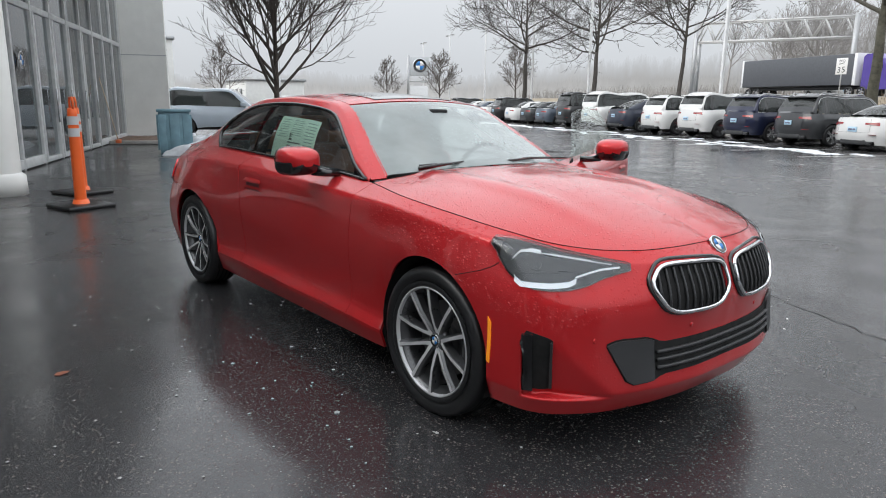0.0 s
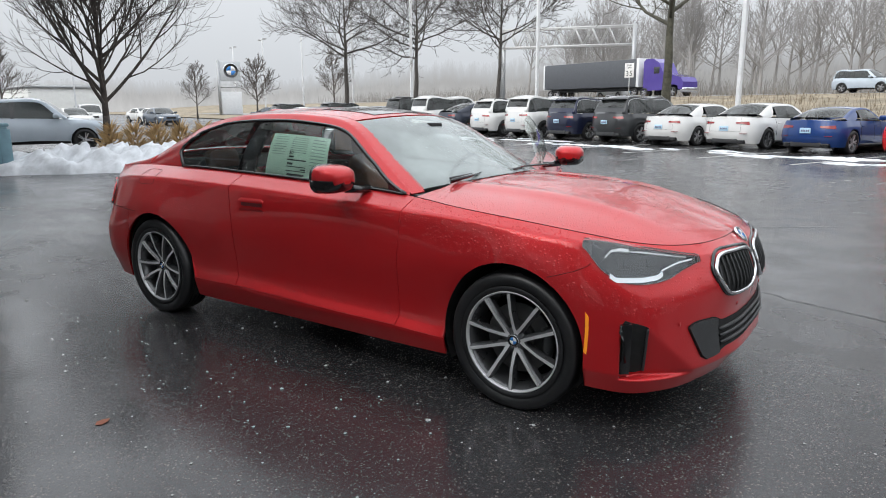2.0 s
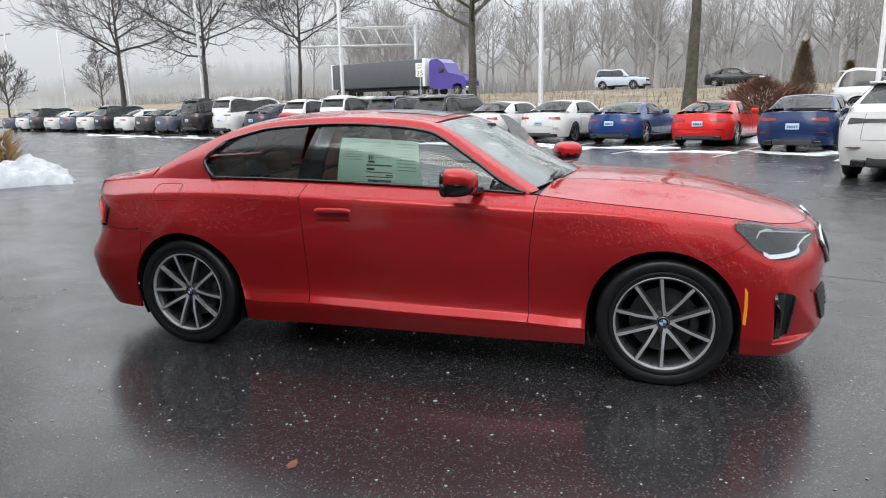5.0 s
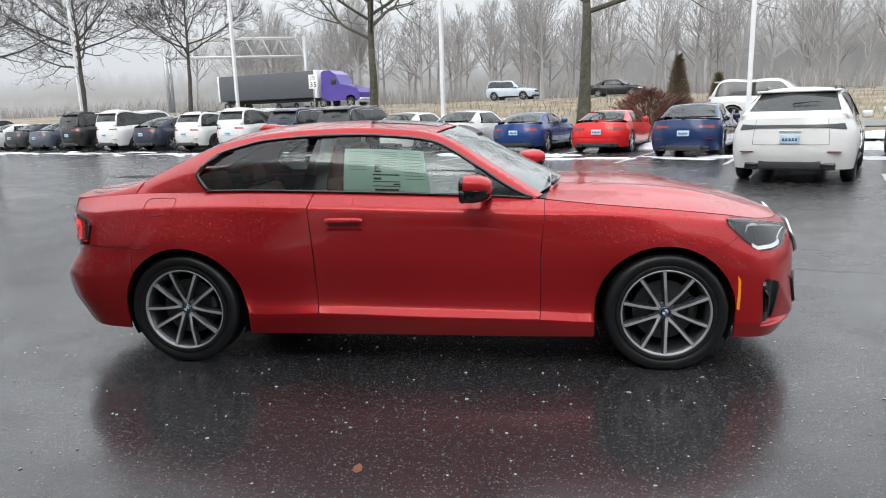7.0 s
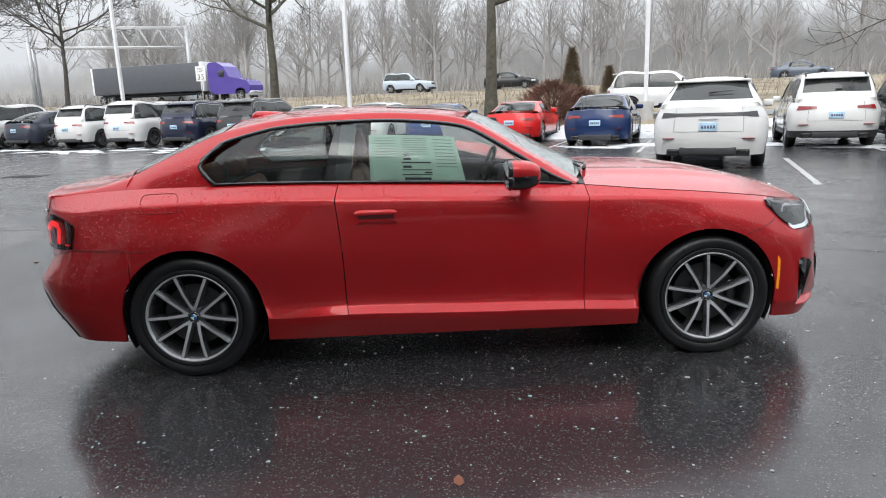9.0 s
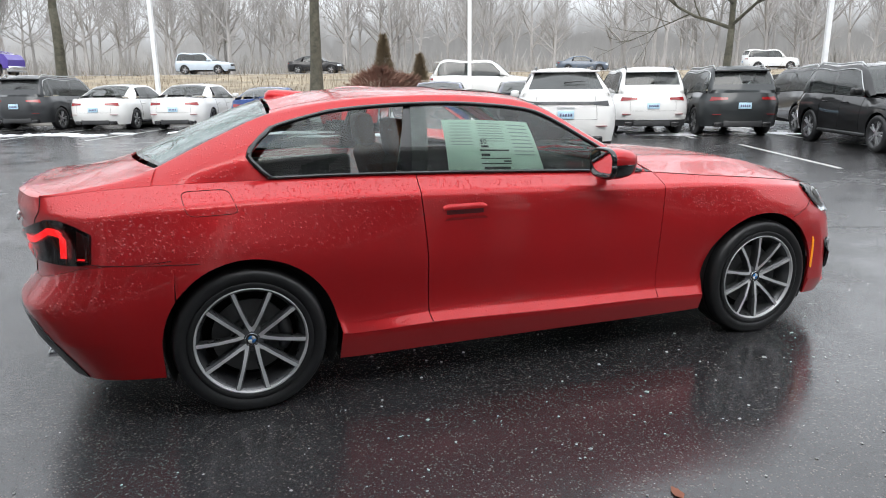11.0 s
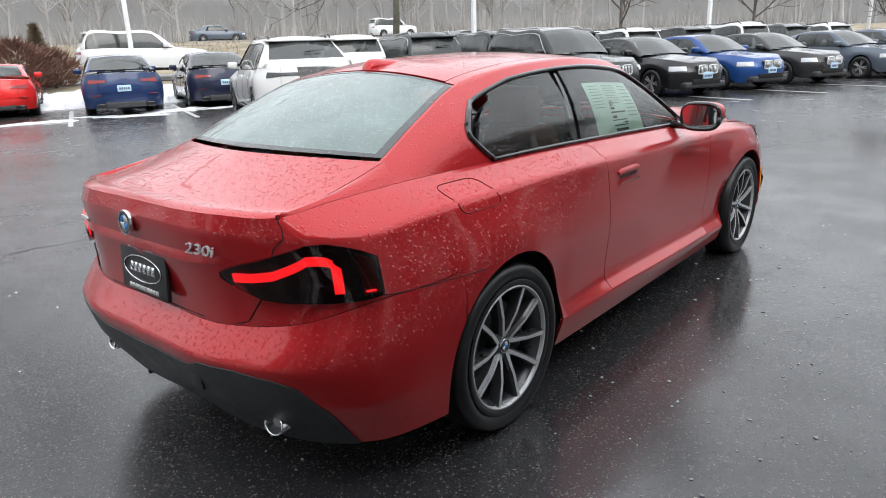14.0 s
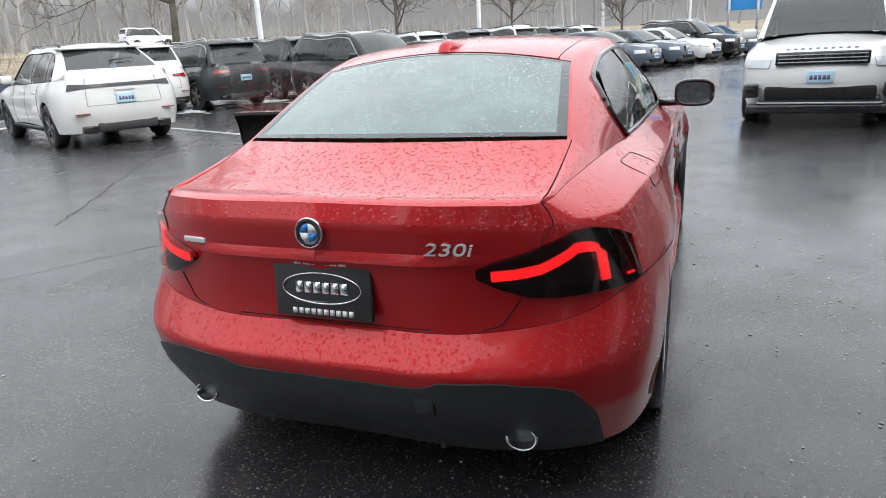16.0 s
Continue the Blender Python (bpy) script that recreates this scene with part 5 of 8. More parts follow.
def seat(y, x):
    st = new("seat")
    st.parent = car
    st.matrix_local = pose(x, y, 0)
    st["label"] = "cognac leather seat with black back"
    part("cushion", box_bm(-0.25, 0.27, -0.25, 0.25, 0.34, 0.5, 0.06, 4), LEATHER, st)
    back = box_bm(-0.08, 0.08, -0.245, 0.245, 0.0, 0.6, 0.06, 4)
    for v in back.verts:
        v.co.y *= 1 - 0.28 * max(0, v.co.z - 0.25) / 0.35
    bmesh.ops.transform(back, matrix=pose(-0.26, 0, 0.46, 0, -16, 0), verts=back.verts)
    part("backrest", back, LEATHER, st)
    part("head_restraint", box_bm(-0.05, 0.05, -0.13, 0.13, 0.0, 0.19, 0.04, 4, pose(-0.44, 0, 1.03, 0, -8, 0)), LEATHER, st)
    part("seat_base", box_bm(-0.2, 0.2, -0.22, 0.22, 0.24, 0.35, 0.02), CARPET, st)


seat(-0.37, -0.12)
seat(0.37, -0.12)
bench = new("rear_seat")
bench.parent = car
bench["label"] = "cognac leather rear bench"
for y in (-0.3, 0.3):
    part("cushion", box_bm(-1.12, -0.7, y - 0.26, y + 0.26, 0.36, 0.52, 0.06, 4), LEATHER, bench)
    part("backrest", box_bm(-0.07, 0.07, y - 0.27, y + 0.27, 0, 0.5, 0.05, 4, pose(-1.14, 0, 0.46, 0, -22, 0)), LEATHER, bench)
    part("head_restraint", box_bm(-0.05, 0.05, y - 0.13, y + 0.13, 0, 0.14, 0.04, 4, pose(-1.36, 0, 0.94, 0, -15, 0)), LEATHER, bench)

# ---- ground, verge and road ----
TILT_A = -22.6  # the car park's rows run this many degrees off the coupe
SA, CA = math.sin(radians(TILT_A)), math.cos(radians(TILT_A))


def site(a, b, z=0.0, turn=0.0):
    """A pose in the car park's own axes: a along the rows, b away across them."""
    return pose(a * CA - b * SA, a * SA + b * CA, z, 0, 0, TILT_A + turn)


GRASS = plain("dead_winter_grass", (0.24, 0.2, 0.14), 0.95, vary=0.4, scale=0.5, grain=0.8, grain_scale=25)
SNOW = plain("old_snow", (0.64, 0.66, 0.69), 0.6, vary=0.22, scale=4.0, grain=0.7, grain_scale=35)
ROAD = plain("wet_grey_highway", (0.13, 0.13, 0.13), 0.35, vary=0.15, scale=0.4)
CONCRETE = plain("pale_concrete", (0.36, 0.35, 0.33), 0.7, vary=0.15, scale=3, grain=0.3, grain_scale=120)
LINE = plain("worn_white_line_paint", (0.42, 0.42, 0.41), 0.35, vary=0.35, scale=12)
BARK = plain("wet_dark_bark", (0.06, 0.053, 0.047), 0.8, vary=0.35, scale=8, grain=0.9, grain_scale=60)
MOSSY = plain("mossy_bark", (0.07, 0.066, 0.047), 0.85, vary=0.4, scale=6, grain=0.9, grain_scale=50)
TWIG = plain("grey_brown_twigs", (0.1, 0.085, 0.075), 0.85, vary=0.2)
# far branches and brush: greys lifted so their colour carries the mist
FAR_TWIG = plain("mist_grey_far_branches", (0.3, 0.29, 0.285), 0.95, vary=0.25, scale=0.2)
FAR_TWIG2 = plain("mist_grey_undergrowth", (0.3, 0.292, 0.282), 0.95, vary=0.3, scale=0.3)
POLE_WHITE = plain("white_painted_pole", (0.74, 0.75, 0.76), 0.4, vary=0.06)
GALV = plain("galvanised_steel", (0.46, 0.47, 0.48), 0.5, metal=0.4, vary=0.1)

g = np.stack(np.meshgrid(np.linspace(-1500, 1500, 5), np.linspace(-1500, 1500, 5), [0.0], indexing="ij"), -1)[:, :, 0]
tagged(part("ground", grid_bm(g), ASPHALT, None, "", False), "wet black asphalt car park with puddles", "ground", kind="structure")


def rise(b):
    """The verge climbs to the highway."""
    return np.interp(b, [20.9, 22.0, 23.4, 28.4, 34, 46, 50, 66, 72, 90, 400], [0.1, 0.36, 0.52, 0.6, 1.05, 2.0, 2.2, 2.25, 2.35, 2.9, 5.0])


aa, bb = np.meshgrid(np.concatenate([np.linspace(-400, -110, 8), np.linspace(-100, 90, 60), np.linspace(110, 400, 8)]), np.concatenate([np.linspace(20.9, 50, 30), [66], np.linspace(68, 130, 14), [400]]), indexing="ij")
zz = rise(bb)
for i in range(aa.shape[0]):
    for j in range(aa.shape[1]):
        if 29 < bb[i, j] < 49 or bb[i, j] > 70:
            zz[i, j] += 0.1 * noise.noise((aa[i, j] * 0.3, bb[i, j] * 0.3, 0))
verge = np.stack([aa * CA - bb * SA, aa * SA + bb * CA, zz], -1)
tagged(part("verge", grid_bm(verge), GRASS, None), "tan winter grass verge rising to the highway", "grass", kind="structure")
rows = [[tuple((site(a, b) @ Vector((0, 0, 0))).xy) + (z,) for b, z in ((49.8, 2.21), (51, 2.26), (65, 2.29), (66.2, 2.27))] for a in np.linspace(-300, 300, 13)]
tagged(part("highway", grid_bm(np.array(rows)), ROAD, None), "wet grey highway beyond the verge", "road", kind="structure")
kb = [[tuple((site(a, b) @ Vector((0, 0, 0))).xy) + (z,) for b, z in ((20.6, -0.02), (20.62, 0.13), (20.66, 0.15), (20.92, 0.15), (20.98, 0.05))] for a in np.linspace(-70, 60, 66)]
fr = [[tuple((site(a, b) @ Vector((0, 0, 0))).xy) + (float(rise(b)) + 0.02,) for b in (23.5, 24.2, 27.6, 28.3)] for a in np.linspace(-110, 90, 51)]
tagged(part("frontage_road", grid_bm(np.array(fr)), ROAD, None), "wet grey road along the foot of the verge", "road", kind="structure")
tagged(part("kerb", grid_bm(np.array(kb)), CONCRETE, None), "pale concrete kerb along the verge", "kerb", kind="structure")
# painted bay lines
for k in range(-15, 10):
    a = 0.1 + k * 2.62
    tagged(part("bay_line", box_bm(-0.05, 0.05, -2.5, 2.4, 0.0, 0.004, m=site(a, 15.9)), LINE, None, "", False), "worn white bay line on wet asphalt", "line", "bay lines", "structure")
for k in range(0, 6):
    tagged(part("bay_line", box_bm(-0.05, 0.05, -2.2, 2.2, 0.0, 0.004, m=site(3.2 + k * 2.62, 9.4)), LINE, None, "", False), "worn white bay line on wet asphalt", "line", "bay lines", "structure")

# slush, cracks, specks of grit
def lump(seed, length, width, height, m, name, label, cat, grain=2.2, n=46, w=18):
    """A heap of snow: a low dome with a torn outline."""
    rnd = random.Random(seed)
    off = rnd.random() * 50
    P = np.zeros((n, w, 3))
    for i in range(n):
        for j in range(w):
            u, v = i / (n - 1) * 2 - 1, j / (w - 1) * 2 - 1
            edge = 1 - max(abs(u) ** 2.5, abs(v) ** 2.2)
            x, y = u * length / 2, v * width / 2
            nn = noise.fractal((x * grain + off, y * grain, 0), 1.0, 2.0, 4)
            P[i, j] = (x + 0.15 * nn, y + 0.18 * noise.noise((x * 1.7, y * 1.7, off)), max(-0.02, height * max(0, edge) ** 0.55 * (0.72 + 0.5 * nn + 0.17 * noise.noise((x * 6, y * 6, off)) + 0.14 * noise.noise((x * 15, y * 15, off))) - 0.015))
    ob = part(name, grid_bm(P), SNOW, None)
    ob.matrix_world = m
    return tagged(ob, label, cat)


lump(3, 5.4, 2.3, 0.62, pose(-12.3, 5.35, 0, 0, 0, 48), "snow_bank", "dirty white snow bank at the planting bed", "snow", n=70, w=26)
lump(5, 5.0, 1.8, 0.35, pose(-15.4, 6.0, 0, 0, 0, 60), "snow_bank", "old snow lying on the planting bed", "snow")
lump(9, 2.6, 1.3, 0.4, pose(-15.4, 4.7, 0, 0, 0, 35), "snow_bank", "old snow heaped beside the bin", "snow")
for k in range(64):
    rnd = random.Random(100 + k)
    a = -40 + k * 0.78
    lump(20 + k, 0.7 + rnd.random() * 1.7, 0.2 + 0.75 * rnd.random() ** 2, 0.03 + 0.045 * rnd.random(), site(a + rnd.uniform(-0.5, 0.5), 15.6 + rnd.gauss(0, 0.55), 0.0, rnd.uniform(-25, 25)), "slush_patch", "ragged strip of melting slush behind the parked cars", "slush", 4.0, 18, 8)
for k in range(34):
    rnd = random.Random(300 + k)
    a, b = -40 + k * 1.9, 21.6 + rnd.uniform(-0.5, 0.5)
    lump(60 + k, 2.0 + rnd.random() * 2.4, 1.1 + 0.9 * rnd.random(), 0.3, site(a, b, float(rise(b)) - 0.1, rnd.uniform(-12, 12)), "snow_patch", "lumpy old snow on the strip behind the kerb", "snow", 2.4, 26, 12)
for k in range(9):
    rnd = random.Random(400 + k)
    lump(110 + k, 2.4 + rnd.random(), 1.3 + rnd.random(), 0.22, site(-2.5 + k * 2.1, 19.6 + rnd.uniform(-0.4, 0.6), 0.0, rnd.uniform(-20, 20)), "snow_patch", "patch of old snow by the kerb", "snow", 2.6, 26, 12)
CRACK = plain("open_asphalt_crack", (0.008, 0.008, 0.008), 0.6)


def crack(points, width, seed):
    rnd = random.Random(seed)
    pts = []
    for (x0, y0), (x1, y1) in zip(points, points[1:]):
        n = max(2, int(math.hypot(x1 - x0, y1 - y0) / 0.12))
        pts += [(x0 + (x1 - x0) * k / n + rnd.uniform(-0.025, 0.025), y0 + (y1 - y0) * k / n + rnd.uniform(-0.025, 0.025)) for k in range(n)]
    P = []
    for i, (x, y) in enumerate(pts):
        x2, y2 = pts[min(i + 1, len(pts) - 1)]
        x1, y1 = pts[max(i - 1, 0)]
        d = math.hypot(x2 - x1, y2 - y1) or 1
        w = width * rnd.uniform(0.35, 1.0)
        P.append([(x - (y2 - y1) / d * w, y + (x2 - x1) / d * w, 0.004), (x + (y2 - y1) / d * w, y - (x2 - x1) / d * w, 0.004)])
    tagged(part("crack", grid_bm(np.array(P)), CRACK, None, "", False), "jagged crack in the wet asphalt", "crack", kind="structure")


crack([(-6.5, 4.4), (-1.0, 3.4), (0.5, 2.6), (2.4, 1.7), (5.5, 0.6), (9, -1.2)], 0.007, 1)
crack([(-3.2, 5.6), (-2.2, 4.2), (-1.6, 3.5)], 0.009, 2)
crack([(0.4, 4.3), (3.5, 6.2), (9.0, 8.2)], 0.008, 3)
crack([(-8.0, 6.0), (0.0, 8.3), (6.0, 5.9), (14, 3.0)], 0.008, 4)
crack([(-6.0, -5.2), (-1.0, -3.9), (1.5, -4.4), (6.0, -5.0)], 0.005, 6)

# storm drain in the drive
GRATE = plain("wet_cast_iron", (0.03, 0.03, 0.032), 0.4, metal=0.5, grain=0.4, grain_scale=80)
dr = thing("storm_drain", "dark cast-iron storm drain set in the wet asphalt", "drain", pose(-9.46, 11.92, 0, 0, 0, -14.8))
part("frame", join_bm(box_bm(-0.45, 0.45, -0.3, -0.25, 0, 0.008), box_bm(-0.45, 0.45, 0.25, 0.3, 0, 0.008), box_bm(-0.45, -0.4, -0.25, 0.25, 0, 0.008), box_bm(0.4, 0.45, -0.25, 0.25, 0, 0.008)), GRATE, dr)
for k in range(11):
    part("bar", box_bm(-0.385 + k * 0.072, -0.345 + k * 0.072, -0.25, 0.25, 0, 0.007), GRATE, dr)
part("pit", box_bm(-0.4, 0.4, -0.25, 0.25, 0.0, 0.0035), VOID, dr)

# grit and scraps of ice on the asphalt near the coupe
GRIT = plain("pale_grit", (0.34, 0.34, 0.33), 0.5, vary=0.3, scale=30)
rnd = random.Random(7)
bm = bmesh.new()
for _ in range(900):
    x, y = rnd.uniform(-7, 6.5), rnd.uniform(-4.6, 5.0)
    if rnd.random() < 0.55:
        x, y = rnd.gauss(0.0, 2.0), rnd.gauss(-1.7, 0.8)
    r = abs(rnd.gauss(0, 0.0035)) + 0.0018
    z = 0.003
    q = [bm.verts.new((x + math.cos(t) * r * rnd.uniform(0.6, 1.3), y + math.sin(t) * r * rnd.uniform(0.6, 1.3), z)) for t in (0, 1.3, 2.5, 3.8, 5.0)]
    c = bm.verts.new((x, y, z + r * 0.5))
    for k in range(5):
        bm.faces.new((q[k], q[(k + 1) % 5], c))
tagged(part("grit", bm, GRIT, None, "", False), "pale grit and scraps of ice on wet asphalt", "grit", kind="stuff")
LEAF = plain("dead_leaf", (0.22, 0.07, 0.035), 0.6)
for k, (x, y) in enumerate(((-0.05, -2.05), (0.25, -2.6), (-0.6, -2.9), (-3.9, 2.2))):
    o = part("fallen_leaf", prism_bm([(0.0, -0.03), (0.02, -0.01), (0.015, 0.02), (0, 0.04), (-0.018, 0.015), (-0.02, -0.012)], 0.002, pose(x, y, 0.004, 4, 3, k * 70)), LEAF, None, "", False)
    tagged(o, "small brown fallen leaf on wet asphalt", "leaf", "fallen leaves")

# ---- parked cars ----


def simple_wheel_meshes():
    t = lathe_bm([(0.225, -0.085), (0.24, -0.11), (0.29, -0.115), (0.325, -0.1), (0.342, -0.07), (0.342, 0.07), (0.3, 0.11)], 32)
    r = lathe_bm([(0.235, -0.095), (0.21, -0.07), (0.2, 0.05), (0.0, 0.06)], 24)
    sp = bmesh.new()
    for k in range(5):
        a = k * 2 * math.pi / 5
        for da in (-0.16, 0.16):
            b = box_bm(0.03, 0.232, -0.1, -0.07, -0.016, 0.016, 0.004, 1, Matrix.Rotation(a + da, 4, "Y"))
            me = bpy.data.meshes.new("t")
            b.to_mesh(me)
            b.free()
            sp.from_mesh(me)
            bpy.data.meshes.remove(me)
    h = lathe_bm([(0.06, -0.06), (0.055, -0.1), (0.0, -0.103)], 16)
    out = []
    for nm, b in (("tyre", t), ("rim", r), ("spokes", join_bm(sp, h))):
        for f in b.faces:
            f.smooth = nm != "spokes"
        me = bpy.data.meshes.new(nm)
        b.to_mesh(me)
        b.free()
        out.append(me)
    return out


WM = simple_wheel_meshes()
WM[0].materials.append(RUBBER)
WM[1].materials.append(GUNMETAL)
WM[2].materials.append(plain("silver_wheel_paint", (0.42, 0.42, 0.43), 0.3, metal=0.7))
WM_DARK = WM[2].copy()
WM_DARK.materials[0] = GUNMETAL
CAR_GLASS = pane_glass("parked_car_glass", (0.10, 0.12, 0.12), 0.06, 0.0)
TAIL_RED = plain("red_tail_lens", (0.22, 0.006, 0.008), 0.1, coat=0.5)
HEAD_GLASS = plain("pale_headlamp", (0.45, 0.47, 0.5), 0.12, coat=0.5)
PLATE = plain("pale_number_plate", (0.42, 0.6, 0.74), 0.4)
PLATE_BAR = plain("dark_plate_bar", (0.12, 0.12, 0.2), 0.5)
PAINTS, SKINS = {}, {}


def paint(c):
    if c not in PAINTS:
        PAINTS[c] = wet_paint("wet_paint", c, 0.0, 0.2 if max(c) < 0.5 else 0.05)
    return PAINTS[c]


KINDS = {
    # length, width, height, belt, bonnet height, deck height, scuttle, roof front, roof back, glass foot (parts of the length from the middle)
    "suv": (4.75, 1.94, 1.70, 1.06, 1.02, 1.10, 0.21, 0.07, -0.40, -0.465),
    "boxy": (4.85, 1.96, 1.78, 1.12, 1.08, 1.15, 0.22, 0.10, -0.43, -0.475),
    "tall": (5.2, 2.04, 1.90, 1.2, 1.18, 1.2, 0.23, 0.12, -0.44, -0.48),
    "low_suv": (4.9, 1.98, 1.66, 1.04, 0.98, 1.14, 0.2, 0.05, -0.32, -0.46),
    "sedan": (4.75, 1.86, 1.45, 0.95, 0.92, 1.02, 0.21, 0.05, -0.2, -0.36),
    "fastback": (4.95, 1.98, 1.6, 1.0, 0.95, 1.1, 0.24, 0.04, -0.2, -0.44),
    "coupe": (4.3, 1.84, 1.33, 0.9, 0.85, 0.95, 0.13, -0.02, -0.2, -0.38),
}


def parked_car(kind, color, m, label, group="parked cars", dark_wheels=False, plate_end="rear", rails=False, cladding=False, strip=False, face=False, near=False):
    L, W, H, belt, bon, deck_z, x0, x1, x2, x3 = KINDS[kind]
    ob = thing("car", label, "car", m, group)
    hw, P = W / 2, paint(color)
    clear = 0.2 if H < 1.5 else 0.26
    fx, rx = L / 2, -L / 2
    ax_f, ax_r = 0.3 * L, -0.29 * L
    wr = 0.33 if H < 1.5 else 0.365
    # columns: nose middle, nose, corner, axle, door, door, door, axle, corner, tail, tail middle
    cx = [fx, fx - 0.05, fx - 0.32, ax_f, 0.18 * L, 0.02 * L, -0.14 * L, ax_r, rx + 0.26, rx + 0.04, rx]
    def r(zs, hs, push):
        return [c for k, x in enumerate(cx) for c in (x - push[k], hs[k], zs[k])]
    o = [0, 0.55 * hw, 0.9 * hw, 0.985 * hw, 0.98 * hw, 0.975 * hw, 0.98 * hw, 0.99 * hw, 0.93 * hw, 0.6 * hw, 0]
    up = [bon - 0.12, bon - 0.11, bon - 0.05, bon, belt - 0.02, belt, belt + 0.02, belt + 0.04, deck_z - 0.02, deck_z - 0.01, deck_z]
    z1 = [0.42, 0.42, 0.44, 0.5, 0.46, 0.46, 0.46, 0.52, 0.5, 0.48, 0.48]
    z2 = [0.64, 0.65, 0.7, 0.82, 0.72, 0.72, 0.74, 0.84, 0.78, 0.76, 0.76]
    k5 = H / 1.5
    rowsp = [r([clear] * 11, [v * 0.95 for v in o], [0.1, 0.1, 0.04, 0, 0, 0, 0, 0, -0.05, -0.1, -0.1]),
             r([z * k5 for z in z1], o, [0] * 11),
             r([min(z * k5, u - 0.1) for z, u in zip(z2, up)], [v * 0.99 for v in o], [0.02, 0.02, 0.02, 0, 0, 0, 0, 0, 0, -0.02, -0.02]),
             r(up, [v * q for v, q in zip(o, (1, 0.92, 0.86, 0.88, 0.91, 0.91, 0.91, 0.9, 0.88, 0.93, 1))], [0.14, 0.14, 0.1, 0, 0, 0, 0, 0, 0.0, -0.08, -0.07])]
    if kind not in SKINS:
        SKINS[kind] = Skin(rowsp, [0, 0.2, 0.5, 0])
    sk = SKINS[kind]
    arches = ((ax_f, wr, wr + 0.045), (ax_r, wr, wr + 0.045))
    for s in (-1, 1):
        us = sorted(set(list(np.linspace(0, 10, 34)) + [sk.u_at_x(xc + q * (wr + 0.045), 1) for xc in (ax_f, ax_r) for q in (-1.005, -0.99, -0.9, -0.6, -0.3, 0, 0.3, 0.6, 0.9, 0.99, 1.005)]))
        us = np.array(us)
        lo = sk.v_arch(us, arches)
        V = lo[:, None] + (3 - lo)[:, None] * np.linspace(0, 1, 9)[None]
        part("body_side", panel_bm(half(sk.at(np.repeat(us[:, None], 9, 1), V), s), 0.03), P, ob)
        if cladding:
            vc = sk.v_at_z(us, np.full(len(us), 0.42))
            V = np.minimum(lo, vc)[:, None] + (np.maximum(vc, lo + 0.12) - np.minimum(lo, vc))[:, None] * np.linspace(0, 1, 4)[None]
            Q = sk.at(np.repeat(us[:, None], 4, 1), np.maximum(V, lo[:, None]))
            Q[..., 1] += 0.006
            Q[..., 0] += np.sign(Q[..., 0]) * 0.006
            part("cladding", panel_bm(half(Q, s), 0), MATT, ob)
    # bonnet, deck
    def lid(u0, u1, xm0, xm1, zm0, zm1, name):
        uu = np.linspace(u0, u1, 16)
        E = sk.line(3, uu)
        t = np.linspace(0, 1, 16)
        M = np.stack([xm0 + (xm1 - xm0) * t, 0 * t, zm0 + (zm1 - zm0) * t], 1)
        f = np.linspace(0, 1, 8)[None, :, None]
        Q = E[:, None] * (1 - f) + M[:, None] * f
        Q[..., 2] = E[:, None, 2] + (M - E)[:, None, 2] * (1 - (1 - f[..., 0]) ** 2)
        part(name, panel_bm(np.concatenate([half(Q, -1), half(Q, 1)[:, ::-1][:, 1:]], 1), 0.02, (0, 0, 0)), P, ob)
    ub = sk.u_at_x(x0 * L - 0.1, 3)
    lid(0.02, ub, fx - 0.15, x0 * L + 0.12, bon - 0.1, max(bon, belt) + 0.05, "bonnet")
    ur = sk.u_at_x(x3 * L + 0.1, 3)
    if kind in ("sedan", "coupe", "fastback"):
        lid(ur, 9.98, x3 * L, rx + 0.03, deck_z + 0.03, deck_z + 0.01, "boot_lid")
    # cabin
    tw = 0.655 if strip else 0.74 if H > 1.55 else 0.70
    xs_b, xs_t = [x0 * L - 0.06, x1 * L - 0.02, (x1 + x2) / 2 * L, x2 * L, x3 * L + 0.06], [x0 * L - 0.02, x1 * L - 0.06, (x1 + x2) / 2 * L, x2 * L + 0.02, x3 * L + 0.05]
    zr = [max(bon, belt) + 0.02, H - 0.07, H - 0.04, H - 0.08, (deck_z + 0.06) if x3 > -0.46 or H < 1.6 else deck_z + 0.06]
    RR = np.array([(a, hw * q, z) for a, q, z in zip(xs_t, (0.86, tw, tw + 0.01, tw - 0.02, 0.8), zr)])
    CC = np.array([(x0 * L + 0.14, 0, max(bon, belt) + 0.05), (x1 * L, 0, H - 0.015), ((x1 + x2) / 2 * L, 0, H), (x2 * L - 0.02, 0, H - 0.03), (x3 * L - 0.02, 0, deck_z + 0.05)])
    BU = [sk.u_at_x(q, 3) for q in xs_b]
    def side_s(s, w):
        s, w = np.broadcast_arrays(np.asarray(s, float), np.asarray(w, float))
        B = sk.line(3, np.interp(s.ravel(), np.arange(5), BU))
        Q = B + (spline_one(RR, s.ravel()) - B) * w.ravel()[:, None]
        Q[:, 1] += 0.03 * np.sin(np.pi * w.ravel())
        return Q.reshape(*s.shape, 3)
    def top_s(s, w):
        s, w = np.broadcast_arrays(np.asarray(s, float), np.asarray(w, float))
        A, C = spline_one(RR, s.ravel()), spline_one(CC, s.ravel())
        wf = w.ravel()[:, None]
        Q = A + (C - A) * wf
        Q[:, 2:] = A[:, 2:] + (C - A)[:, 2:] * (1 - (1 - wf) ** 2)
        return Q.reshape(*s.shape, 3)
